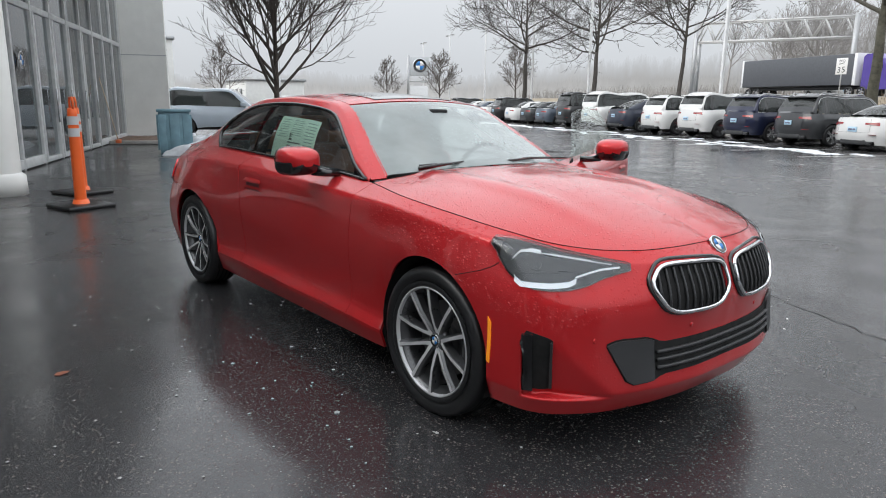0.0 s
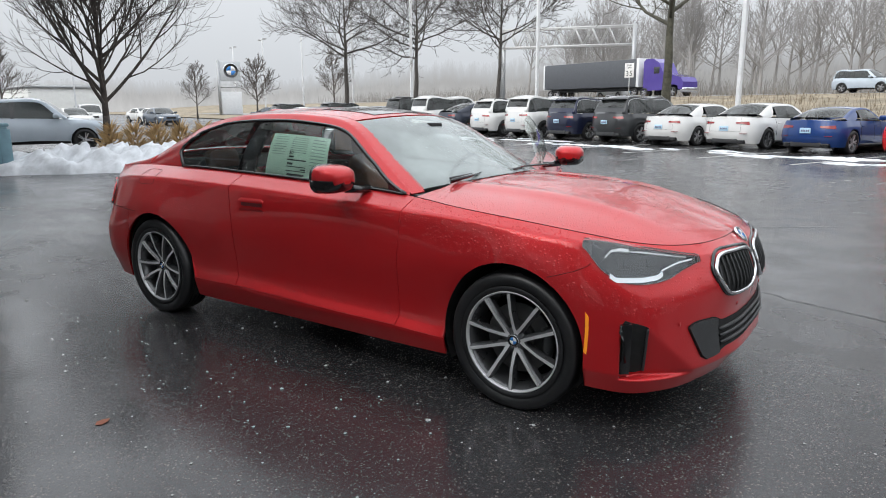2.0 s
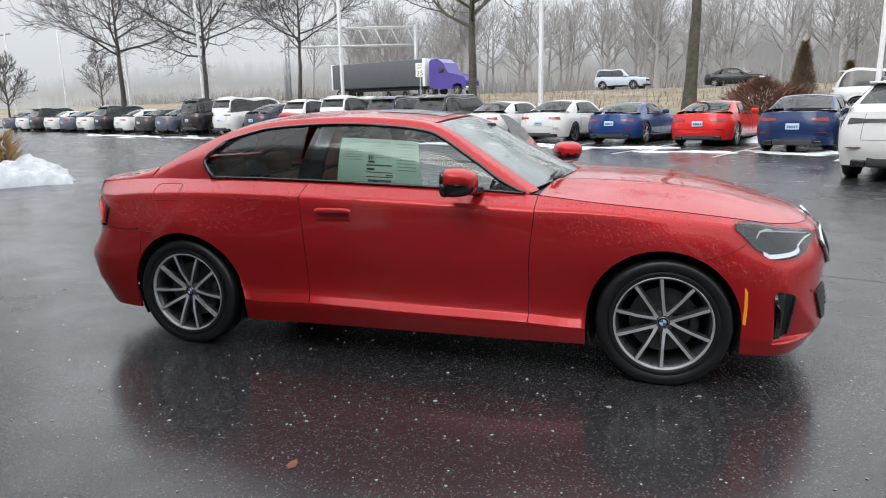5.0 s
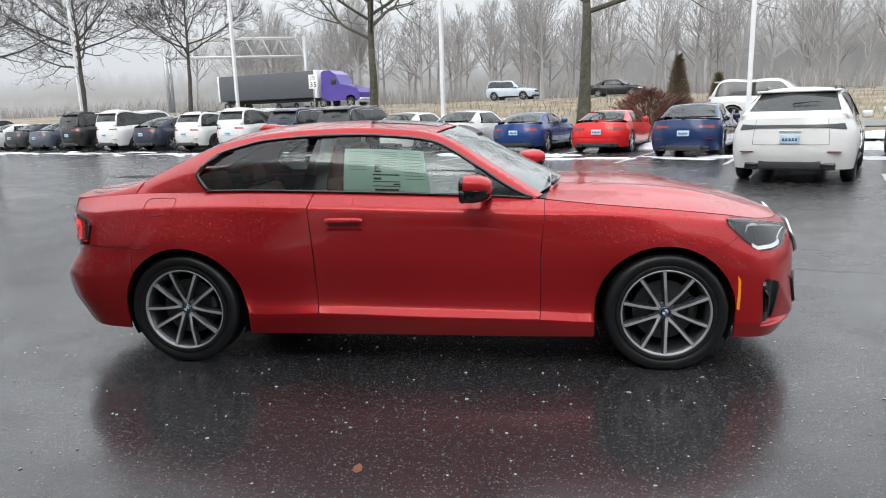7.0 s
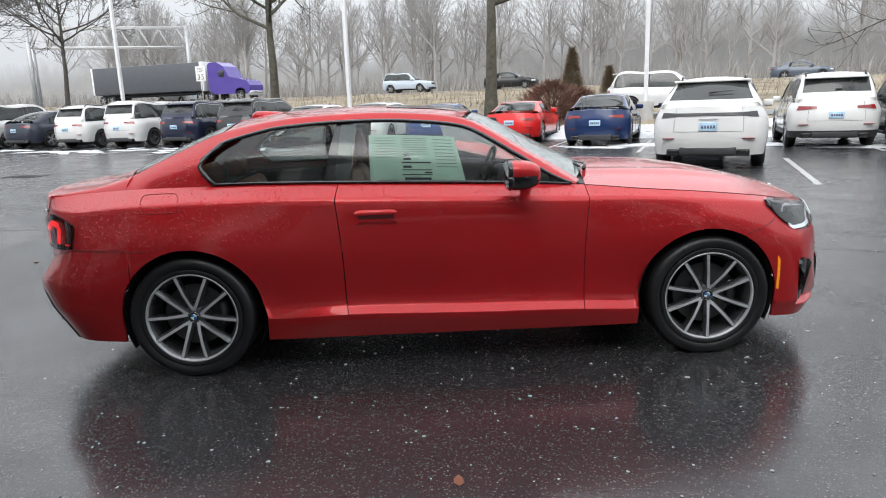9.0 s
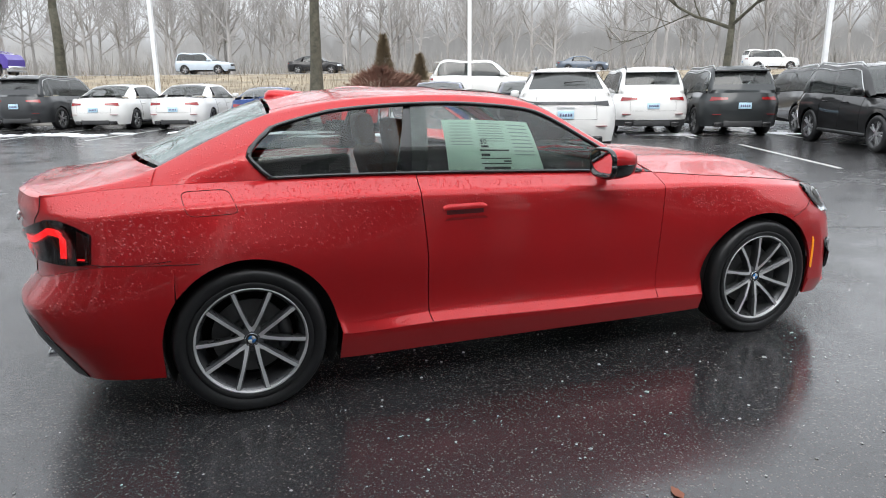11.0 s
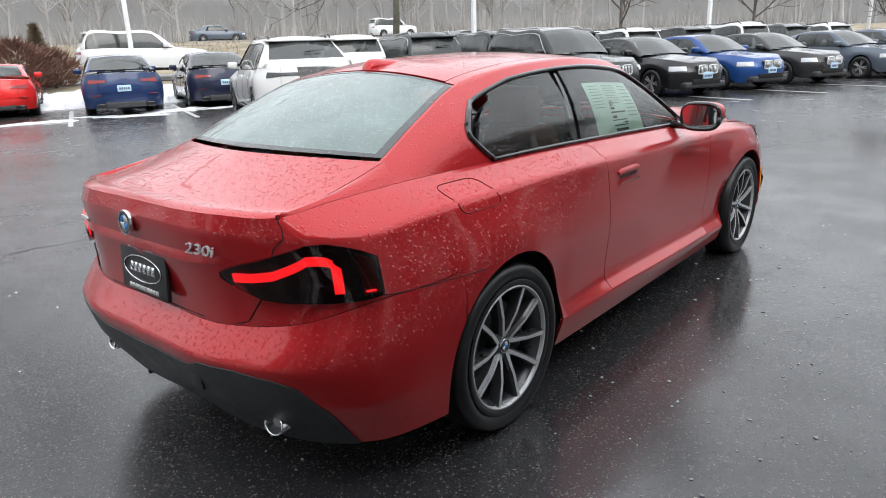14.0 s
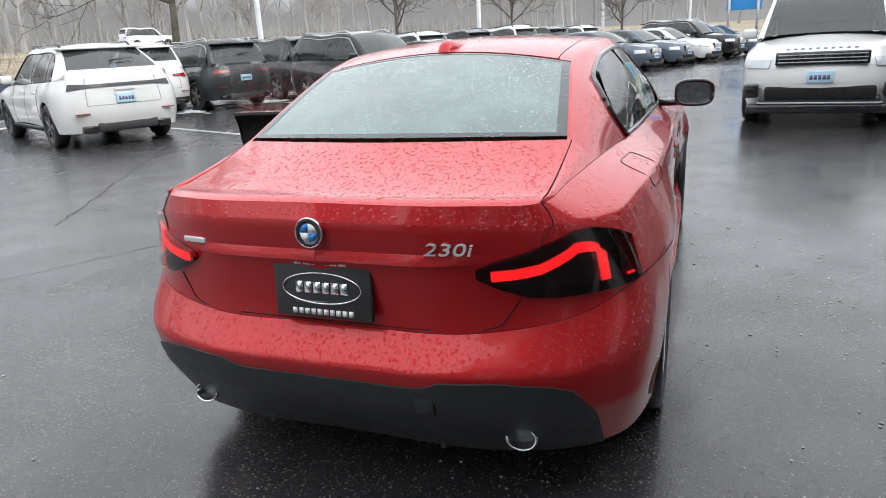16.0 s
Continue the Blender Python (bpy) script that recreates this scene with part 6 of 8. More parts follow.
    wide = lambda s0, s1: np.concatenate([half(grid(top_s, s0, s1, 0.06, 1, 10, 6), -1), half(grid(top_s, s0, s1, 0.06, 1, 10, 6), 1)[:, ::-1][:, 1:]], 1)
    part("windscreen", panel_bm(wide(0.05, 0.98), 0), CAR_GLASS, ob)
    part("roof", panel_bm(wide(1.0, 3.0), 0.02), P, ob)
    part("rear_window", panel_bm(wide(3.05, 3.93 if kind in ("sedan", "coupe", "fastback") else 3.86 if strip else 3.72), 0), CAR_GLASS, ob)
    if kind not in ("sedan", "coupe", "fastback"):
        part("tailgate_sill", panel_bm(wide(3.86 if strip else 3.72, 4.0), 0.01), P, ob)
        part("tailgate", panel_bm(np.concatenate([half(np.stack([sk.line(3, np.linspace(ur, 10, 14)), np.stack([np.interp(np.linspace(0, 1, 14), [0, 1], [RR[4][0], CC[4][0]]), np.interp(np.linspace(0, 1, 14), [0, 1], [RR[4][1], 0]), np.interp(np.linspace(0, 1, 14), [0, 1], [RR[4][2], CC[4][2]])], 1)], 1), q)[:: 1 if q < 0 else -1] for q in (-1, 1)], 0), 0), P, ob)
        part("roof_spoiler", box_bm(x2 * L - 0.2, x2 * L + 0.1, -hw * 0.68, hw * 0.68, H - 0.085, H - 0.045, 0.015), P, ob)
    for s in (-1, 1):
        part("side_window", panel_bm(half(grid(side_s, 0.35, 3.25 if H > 1.55 else 2.9, 0.02, lambda q: np.clip(np.interp(q, [0, 0.4, 1, 3, 3.3], [0.0, 0.35, 0.86, 0.86, 0.6]), 0.05, 1), 24, 5), s), 0), CAR_GLASS, ob)
        part("roof_side", panel_bm(half(np.concatenate([grid(side_s, 0.02, 4.0, lambda q: np.clip(np.interp(q, [0, 0.4, 1, 3, 3.3 if H > 1.55 else 3.0, 3.31], [0.0, 0.36, 0.87, 0.87, 0.6, 0.0]), 0, 1), 1.0, 40, 4), grid(top_s, 0.02, 4.0, 0, 0.06, 40, 2)[:, 1:]], 1), s), 0), P, ob)
        for q in (1.75, 2.75):
            part("window_post", panel_bm(half(grid(lambda a, b: side_s(a, b) + np.array((0, 0.004, 0)), q, q + 0.09, 0.0, 0.87, 2, 4), s), 0.01), TRIM, ob)
        mx = x0 * L - 0.35
        part("wing_mirror", box_bm(mx - 0.09, mx + 0.09, min(s * (hw * 0.93), s * (hw * 0.93 + 0.2)), max(s * (hw * 0.93), s * (hw * 0.93 + 0.2)), belt + 0.02, belt + 0.17, 0.045, 3), P, ob)
        uu = np.linspace(8.3, 9.3, 8) if not strip else np.linspace(8.25, 9.1, 8)
        zl = (deck_z - 0.24) if H < 1.55 else (deck_z - 0.2)
        lo, hi = sk.v_at_z(uu, np.linspace(zl, zl + 0.03, 8)), sk.v_at_z(uu, np.linspace(zl + 0.1, zl + 0.085, 8))
        U = np.repeat(uu[:, None], 4, 1)
        V = lo[:, None] + (hi - lo)[:, None] * np.linspace(0, 1, 4)[None]
        Q = sk.at(U, V) + np.array((-0.012, 0.012, 0))
        part("tail_lamp", panel_bm(half(Q, s), 0.012), LAMP_DARK if strip else TAIL_RED, ob, "smoked tail lamp" if strip else "red tail lamp")
        if near:
            on = lambda u, z, lift: half(sk.at(np.asarray(u, float), sk.v_at_z(np.asarray(u, float), np.asarray(z, float))) + np.array((0, lift, 0)), s)
            for x in (x0 * L - 0.25, -0.02 * L, -0.2 * L):
                zz = np.linspace(0.38, belt, 8)
                part("door_seam", tube_bm([tuple(p) for p in on([sk.u_at_x(x, 2)] * 8, zz, 0.001)], 0.004, 4), VOID, ob)
            for x in (0.02 * L, -0.16 * L):
                p = on([sk.u_at_x(x, 2)], [belt - 0.13], 0.012)[0]
                part("door_handle", box_bm(-0.1, 0.1, -0.012, 0.012, -0.014, 0.014, 0.008, 2, pose(*p)), P, ob)
            part("sill_trim", tube_bm([tuple(p) for p in on(np.linspace(sk.u_at_x(ax_f - wr - 0.06, 1), sk.u_at_x(ax_r + wr + 0.06, 1), 8), [clear + 0.05] * 8, 0.004)], 0.035, 6), MATT, ob)
            uu = np.linspace(9.0, 10, 8)
            zs_ = [deck_z - 0.45] * 8
            Q2 = sk.at(uu, sk.v_at_z(uu, np.array(zs_))) + np.array((-0.001, 0, 0))
            part("tailgate_seam", tube_bm([tuple(p) for p in half(Q2, s)], 0.003, 4), VOID, ob)
            Q2 = sk.at(np.full(6, 9.0), sk.v_at_z(np.full(6, 9.0), np.linspace(deck_z - 0.45, deck_z - 0.02, 6))) + np.array((-0.001, 0, 0))
            part("tailgate_seam", tube_bm([tuple(p) for p in half(Q2, s)], 0.003, 4), VOID, ob)
            part("exhaust_tip", box_bm(rx + 0.06, rx + 0.3, min(s * hw * 0.5, s * hw * 0.72), max(s * hw * 0.5, s * hw * 0.72), clear - 0.01, clear + 0.11, 0.02), TRIM, ob)
            part("bumper_reflector", box_bm(rx + 0.02, rx + 0.12, min(s * hw * 0.58, s * hw * 0.8), max(s * hw * 0.58, s * hw * 0.8), clear + 0.3, clear + 0.315, 0.004), TAIL_RED, ob)
            if rails:
                part("window_trim", tube_bm([tuple(half(side_s(q, w) + np.array((0, 0.006, 0)), s)) for q, w in zip(np.linspace(0.4, 3.2, 24), np.interp(np.linspace(0.4, 3.2, 24), [0.4, 1, 3, 3.3], [0.36, 0.87, 0.87, 0.6]))], 0.012, 5), GALV if max(color) < 0.5 else TRIM, ob)
        uu = np.linspace(1.2, 2.15, 8)
        lo, hi = sk.v_at_z(uu, np.full(8, bon - 0.30)), sk.v_at_z(uu, np.full(8, bon - 0.19))
        U = np.repeat(uu[:, None], 4, 1)
        V = lo[:, None] + (hi - lo)[:, None] * np.linspace(0, 1, 4)[None]
        Q = sk.at(U, V) + np.array((0.012, 0.012, 0))
        part("head_lamp", panel_bm(half(Q, s), 0.012), HEAD_GLASS, ob, "clear headlamp")
        for x in (ax_f, ax_r):
            w = new("wheel")
            w.parent = ob
            w.matrix_local = pose(x, s * (hw - 0.13), wr, 0, 0, 0 if s < 0 else 180) @ Matrix.Diagonal((wr / 0.342, 1.05, wr / 0.342, 1))
            for nm, me in (("tyre", WM[0]), ("rim", WM[1]), ("spokes", WM_DARK if dark_wheels else WM[2])):
                c = new(nm, me)
                c.parent = w
        if rails:
            part("roof_rail", tube_bm([tuple(half(top_s(q, 0.1), s) + np.array((0, 0, z))) for q, z in ((1.1, 0.005), (1.25, 0.05), (2, 0.055), (2.75, 0.05), (2.9, 0.005))], 0.02, 6), GALV if max(color) < 0.5 else TRIM, ob)
    part("rear_apron", box_bm(rx + 0.045, rx + 0.3, -hw * 0.5, hw * 0.5, clear - 0.01, clear + 0.17, 0.04), MATT, ob)
    part("front_apron", box_bm(fx - 0.3, fx - 0.015, -hw * 0.72, hw * 0.72, clear + 0.01, clear + 0.16, 0.04), MATT, ob)
    if strip:
        uu = np.linspace(8.9, 10, 12)
        V = np.stack([sk.v_at_z(uu, np.full(12, deck_z - z)) for z in (0.165, 0.14, 0.115)], 1)
        Q = sk.at(np.repeat(uu[:, None], 3, 1), V) + np.array((-0.02, 0, 0))
        part("light_bar", panel_bm(np.concatenate([half(Q, -1), half(Q, 1)[::-1][1:]], 0), 0.012), LAMP_DARK, ob, "full-width smoked light bar")
        part("tailgate_script", box_bm(rx - 0.005, rx + 0.01, -0.17, 0.17, deck_z - 0.235, deck_z - 0.215, 0.002), GALV, ob)
    if near and H > 1.55:
        part("rear_wiper", tube_bm([tuple(top_s(3.66, 1.0) + np.array((-0.02, 0.03, 0.02))), tuple(top_s(3.6, 1.0) + np.array((-0.03, -0.2, 0.02))), tuple(top_s(3.58, 1.0) + np.array((-0.02, -0.38, 0.01)))], [0.016, 0.012, 0.006], 5), TRIM, ob)
    if face:
        g = part("grille", box_bm(fx - 0.14, fx - 0.012, -hw * 0.55, hw * 0.55, bon - 0.27, bon - 0.1, 0.02), TRIM, ob, "black mesh grille with a silver frame")
        for k in range(3):
            part("grille_bar", box_bm(fx - 0.03, fx - 0.004, -hw * 0.52, hw * 0.52, bon - 0.235 + 0.045 * k, bon - 0.222 + 0.045 * k, 0.003), GALV, g)
        for k in range(14):
            y = (k - 6.5) * hw * 0.076
            part("grille_rib", box_bm(fx - 0.03, fx - 0.008, y - 0.005, y + 0.005, bon - 0.26, bon - 0.11), MATT, g)
        for k in range(10):
            part("letter_bar", box_bm(fx - 0.06, fx - 0.03, -0.42 + k * 0.086, -0.38 + k * 0.086, bon - 0.075, bon - 0.05, 0.003), GALV, ob)
        part("lower_intake", box_bm(fx - 0.1, fx + 0.004, -hw * 0.66, hw * 0.66, 0.36, 0.54, 0.03), VOID, ob, "wide black lower intake")
        part("skid_strip", box_bm(fx - 0.12, fx + 0.012, -hw * 0.74, hw * 0.74, 0.318, 0.338, 0.006), GALV, ob)
        part("lower_lip", box_bm(fx - 0.3, fx + 0.006, -hw * 0.88, hw * 0.88, 0.19, 0.316, 0.03), TRIM, ob)
        for s in (-1, 1):
            part("side_vent", box_bm(fx - 0.25, fx - 0.03, min(s * hw * 0.74, s * hw * 0.92), max(s * hw * 0.74, s * hw * 0.92), 0.4, 0.58, 0.02), TRIM, ob)
    else:
        if plate_end == "front":
            for s in (-1, 1):
                y0, y1 = sorted((s * 0.015, s * 0.33))
                k = part("kidney_grille", box_bm(fx - 0.1, fx + 0.006, y0, y1, bon - 0.39, bon - 0.17, 0.035, 3), TRIM, ob, "bright-framed grille half")
                part("grille_frame", tube_bm([(fx + 0.008, y, z) for y, z in rounded([(y0 + 0.01, bon - 0.18), (y1 - 0.01, bon - 0.18), (y1 - 0.01, bon - 0.38), (y0 + 0.01, bon - 0.38)], 0.2, 3) + [(y0 + 0.03, bon - 0.18)]], 0.011, 5, caps=False), SATIN, k)
                for j in range(6):
                    y = y0 + 0.045 + j * 0.045
                    part("slat", box_bm(fx, fx + 0.012, y - 0.008, y + 0.008, bon - 0.37, bon - 0.19), SATIN, k)
        else:
            part("grille", box_bm(fx - 0.1, fx - 0.005, -hw * 0.42, hw * 0.42, bon - 0.36, bon - 0.2, 0.03), TRIM, ob)
        part("front_intake", box_bm(fx - 0.1, fx + 0.004, -hw * 0.5, hw * 0.5, 0.3, 0.42, 0.02), VOID, ob)
    part("chassis", join_bm(box_bm(rx + 0.3, fx - 0.3, -hw + 0.35, hw - 0.35, clear, clear + 0.12), box_bm(ax_r + wr + 0.06, ax_f - wr - 0.06, -hw + 0.05, hw - 0.05, clear, belt - 0.25)), VOID, ob)
    for xx in (ax_f, ax_r):
        part("wheel_housing", box_bm(xx - wr - 0.03, xx + wr + 0.03, -hw + 0.3, hw - 0.3, clear, 0.8), VOID, ob)
    pe, sg = (rx, -1) if plate_end == "rear" else (fx, 1)
    zp = 0.78 if plate_end == "rear" else 0.66 if face else 0.5
    if kind in ("sedan", "coupe") and plate_end == "rear":
        zp = 0.66
    pl = part("number_plate", box_bm(pe + sg * 0.005 - 0.02, pe + sg * 0.005 + 0.02, -0.155, 0.155, zp - 0.075, zp + 0.075, 0.006), PLATE, ob, "pale number plate with dark bars")
    for k in range(5):
        part("plate_bar", box_bm(pe + sg * 0.026 - 0.003, pe + sg * 0.026 + 0.003, -0.12 + k * 0.05, -0.085 + k * 0.05, zp - 0.03, zp + 0.025), PLATE_BAR, pl)
    return ob


W_, BLK, NAVY, DKG, GRY, SLV = (0.66, 0.66, 0.65), (0.012, 0.012, 0.013), (0.012, 0.016, 0.04), (0.035, 0.037, 0.04), (0.09, 0.11, 0.14), (0.46, 0.52, 0.58)
# the row beyond, tails towards the coupe
for a, b, kind, col, label, dk, rl, cl in (
    (-1.25, 15.4, "sedan", (0.012, 0.03, 0.10), "dark blue saloon parked tail out in a wet bay", True, False, False),
    (-4.15, 17.0, "coupe", (0.62, 0.02, 0.02), "bright red coupe parked tail out in a wet bay", False, False, False),
    (-7.05, 17.2, "coupe", (0.014, 0.045, 0.17), "royal blue sports coupe parked tail out", False, False, False),
    (-9.7, 17.2, "sedan", W_, "white saloon with dark wheels parked tail out", True, False, False),
    (-12.3, 17.2, "sedan", W_, "white saloon parked tail out in a wet bay", False, False, False),
    (-14.9, 17.2, "suv", DKG, "dark grey estate car with bright roof rails", False, True, False),
    (-17.6, 17.2, "suv", NAVY, "dark blue off-roader with bright roof rails", False, True, False),
    (-20.5, 17.2, "boxy", W_, "white off-roader parked tail out beside another", True, False, False),
    (-23.3, 17.2, "suv", W_, "white off-roader with dark wheels parked tail out", True, True, False),
    (-26.3, 17.2, "fastback", (0.03, 0.036, 0.055), "dark blue-grey hatchback parked tail out", False, False, False),
    (-29.1, 17.2, "tall", W_, "large white off-roader parked tail out", False, False, False),
    (-32.2, 17.2, "tall", BLK, "large black off-roader parked tail out", False, False, False),
    (-35.2, 17.2, "sedan", GRY, "grey-blue saloon parked tail out", False, False, False),
    (-37.6, 17.2, "sedan", DKG, "dark grey saloon parked tail out", False, False, False),
    (-40.3, 17.2, "sedan", W_, "white saloon parked far down the row", False, False, False),
    (-43.0, 17.2, "suv", BLK, "black estate car parked far down the row", False, False, False),
    (-45.7, 17.2, "sedan", W_, "white saloon parked far down the row", False, False, False),
    (-48.4, 17.2, "sedan", GRY, "grey saloon parked far down the row", False, False, False),
    (-51.1, 17.2, "sedan", W_, "white saloon parked far down the row", False, False, False),
    (-53.8, 17.2, "suv", DKG, "dark estate car parked far down the row", False, False, False),
    (-56.5, 17.2, "sedan", W_, "white saloon parked far down the row", False, False, False),
    (-59.2, 17.2, "sedan", GRY, "grey saloon parked far down the row", False, False, False),
    (1.3, 15.9, "sedan", (0.016, 0.02, 0.045), "dark navy coupe parked tail out beyond a white one", True, False, False),
    (1.8, 9.25, "low_suv", W_, "white off-roader with black wheels and full-width tail strip", True, True, False),
    (4.45, 14.0, "suv", W_, "white estate car with black cladding parked tail out", False, True, True),
    (6.6, 13.6, "suv", (0.03, 0.034, 0.036), "dark grey-green off-roader with bright roof rails parked tail out", False, True, False),
):
    L = KINDS[kind][0]
    parked_car(kind, col, site(a, b + L / 2, 0, 86.5 if kind == "low_suv" else 90), label, "row of parked cars", dk, rails=rl, cladding=cl, strip=kind == "low_suv", near=a > -36)
# the facing row, noses towards the coupe
for a, b, kind, col, label in (
    (8.62, 8.75, "suv", BLK, "black off-roader parked nose out in a wet bay"),
    (11.25, 8.65, "sedan", BLK, "black saloon parked nose out in a wet bay"),
    (13.9, 8.9, "sedan", (0.014, 0.06, 0.22), "bright blue saloon parked nose out"),
    (16.6, 9.0, "sedan", (0.03, 0.03, 0.03), "black saloon parked nose out"),
    (19.9, 8.8, "sedan", GRY, "blue-grey saloon parked nose out"),
    (22.6, 8.8, "sedan", GRY, "blue-grey saloon parked nose out"),
    (25.3, 8.8, "sedan", W_, "white saloon parked nose out"),
    (28.0, 8.8, "suv", BLK, "black estate car parked nose out"),
    (30.7, 8.8, "sedan", GRY, "grey saloon parked nose out"),
):
    parked_car(kind, col, site(a, b + KINDS[kind][0] / 2, 0, -90), label, "facing row of parked cars", False, "front", rails=kind == "suv", near=True)
for a, b, kind, col, label in (
    (12.5, 15.0, "suv", DKG, "dark grey estate car parked behind the facing row"),
    (15.2, 15.0, "suv", W_, "white estate car parked behind the facing row"),
    (17.9, 15.0, "suv", BLK, "black estate car parked behind the facing row"),
    (20.6, 15.0, "boxy", W_, "white off-roader parked behind the facing row"),
    (23.3, 15.0, "suv", DKG, "dark estate car parked behind the facing row"),
    (26.0, 15.0, "suv", W_, "white estate car parked behind the facing row"),
    (9.5, 14.6, "suv", BLK, "black estate car parked by the kerb"),
):
    parked_car(kind, col, site(a, b + 2, 0, 90), label, "row behind the facing row", rails=True)
parked_car("boxy", W_, pose(5.82 + 2.9, -2.32 - 0.45, 0, 0, 0, 180 - 8), "white off-roader with black grille facing the coupe", "", False, "front", face=True, near=True)
parked_car("suv", SLV, pose(-21.4, 7.5, 0, 0, 0, 66), "silver-blue off-roader parked beyond the planting bed", "", False)
parked_car("suv", W_, site(0.15, 25.6, 0.6, 3), "silver-white estate car standing along the kerb", "", False)
for k, (a, b, kind, col) in enumerate(((-60, 4, "suv", W_), (-57, 9, "sedan", GRY), (-62, 9.5, "sedan", W_), (-66, 4, "sedan", BLK), (-50, 2, "sedan", W_), (-72, 10, "sedan", W_), (-76, 5, "suv", GRY), (-46, -6, "sedan", SLV), (-42, -9, "suv", W_))):
    parked_car(kind, col, site(a, b, 0, 8 * (k % 3)), "car standing far across the wet car park", "far parked cars")

for a, b, kind, col, turn in ((9.2, 61, "sedan", GRY, 0), (-23.0, 53, "suv", SLV, 0), (-14.0, 54.5, "sedan", BLK, 0), (-56.0, 61, "suv", W_, 180), (26.0, 61, "boxy", W_, 0)):
    parked_car(kind, col, site(a, b, 2.27, turn), "car standing on the wet highway", "cars on the highway")
parked_car("sedan", BLK, site(14.4, 25.4, 0.6, 4), "black saloon standing on the road beyond the kerb", "")

# ---- bare trees ----


def limb(bm, rnd, p, d, length, radius, depth, kids, upturn, spread, wander, fine):
    """One limb with side branches set along it, down to twigs."""
    n = (3, 4, 5, 7)[min(depth, 3)]
    pts, rad, dirs = [p.copy()], [radius], [d.copy()]
    q, dd = p.copy(), d.copy()
    for k in range(n):
        dd = (dd + Vector((rnd.uniform(-1, 1), rnd.uniform(-1, 1), rnd.uniform(-1, 1))) * wander + Vector((0, 0, upturn / n))).normalized()
        q = q + dd * (length / n)
        pts.append(q.copy())
        rad.append(max(fine * 0.7, radius * (1 - 0.8 * (k + 1) / n)))
        dirs.append(dd.copy())
    tube_bm(pts, rad, (3, 3, 4, 6)[min(depth, 3)], bm, caps=False)
    if depth == 0:
        return
    count = kids[depth - 1]
    turn = rnd.uniform(0, 6.28)
    for j in range(count):
        f = 0.2 + 0.8 * (j + rnd.random()) / count
        at = min(n - 1, int(f * n))
        t = f * n - at
        start = pts[at].lerp(pts[at + 1], min(1.0, t))
        axis = dirs[at].orthogonal().normalized()
        turn += 2.4 + rnd.uniform(-0.5, 0.5)
        axis.rotate(Matrix.Rotation(turn, 3, dirs[at]))
        nd = dirs[at].copy()
        nd.rotate(Matrix.Rotation(spread * rnd.uniform(0.7, 1.3), 3, axis))
        r = rad[at] + (rad[at + 1] - rad[at]) * min(1.0, t)
        limb(bm, rnd, start, nd, length * (0.62 - 0.3 * f) * rnd.uniform(0.75, 1.3), max(fine, r * 0.66), depth - 1, kids, upturn, spread, wander, fine)


def crown(bm, rnd, height, trunk_r, fork, limbs, reach, angle, upturn, kids, depth, spread=0.75, wander=0.13, lean=0.0, fine=0.006):
    """A leader that tapers to the top with limbs all the way up; returns its lower points and radii for the trunk."""
    n = 14
    top_r = 0.012
    pts = []
    x = y = 0.0
    for k in range(n + 1):
        if k:
            x += rnd.uniform(-0.05, 0.05) * height / n + lean / n
            y += rnd.uniform(-0.05, 0.05) * height / n
        pts.append(Vector((x, y, height * k / n)))
    rad = [trunk_r * (1.35 if k == 0 else 1.08 if k == 1 else max(top_r / trunk_r, 1 - 0.97 * (k / n) ** 1.1)) for k in range(n + 1)]
    cut = max(2, int(round(fork / height * n)))
    tube_bm(pts[cut:], rad[cut:], 7, bm, caps=False)
    turn = rnd.uniform(0, 6.28)
    for k in range(limbs):
        f = (k + rnd.uniform(0.1, 0.9)) / limbs
        z = fork + (height * 0.9 - fork) * f ** 1.15
        at = min(n - 1, int(z / height * n))
        p = pts[at].lerp(pts[at + 1], z / height * n - at)
        turn += 2.4 + rnd.uniform(-0.4, 0.4)
        up = angle * rnd.uniform(0.75, 1.25) + 0.45 * f
        d = Vector((math.cos(turn) * math.cos(up), math.sin(turn) * math.cos(up), math.sin(up)))
        limb(bm, rnd, p, d, reach * (1 - 0.6 * f) * rnd.uniform(0.8, 1.15), max(0.02, rad[at] * rnd.uniform(0.5, 0.72)), depth, kids, upturn, spread, wander, fine)
    return pts[:cut + 1], rad[:cut + 1]


def tree(label, m, seed, height, trunk_r, fork, limbs, reach, angle, upturn, kids=(4, 6, 8), depth=3, bark=None, spread=0.75, wander=0.13, lean=0.0, fine=0.006):
    rnd = random.Random(seed)
    t = thing("tree", label, "tree", m)
    bm = bmesh.new()
    pts, rad = crown(bm, rnd, height, trunk_r, fork, limbs, reach, angle, upturn, kids, depth, spread, wander, lean, fine)
    pts[0].z -= 0.15
    part("trunk", tube_bm(pts, rad, 14), bark or BARK, t)
    part("crown", bm, bark or TWIG, t, "bare winter branches")
    return t


# the many-limbed tree in the planting bed
tree("bare upright many-limbed tree in a snowy planting bed", pose(-15.3, 6.6, 0.1), 11, 7.6, 0.095, 1.3, 34, 3.9, 0.66, 0.55, kids=(5, 7, 7), fine=0.0065, bark=plain("dark_wet_bark", (0.05, 0.04, 0.034), 0.8, vary=0.3), spread=0.6, wander=0.09)
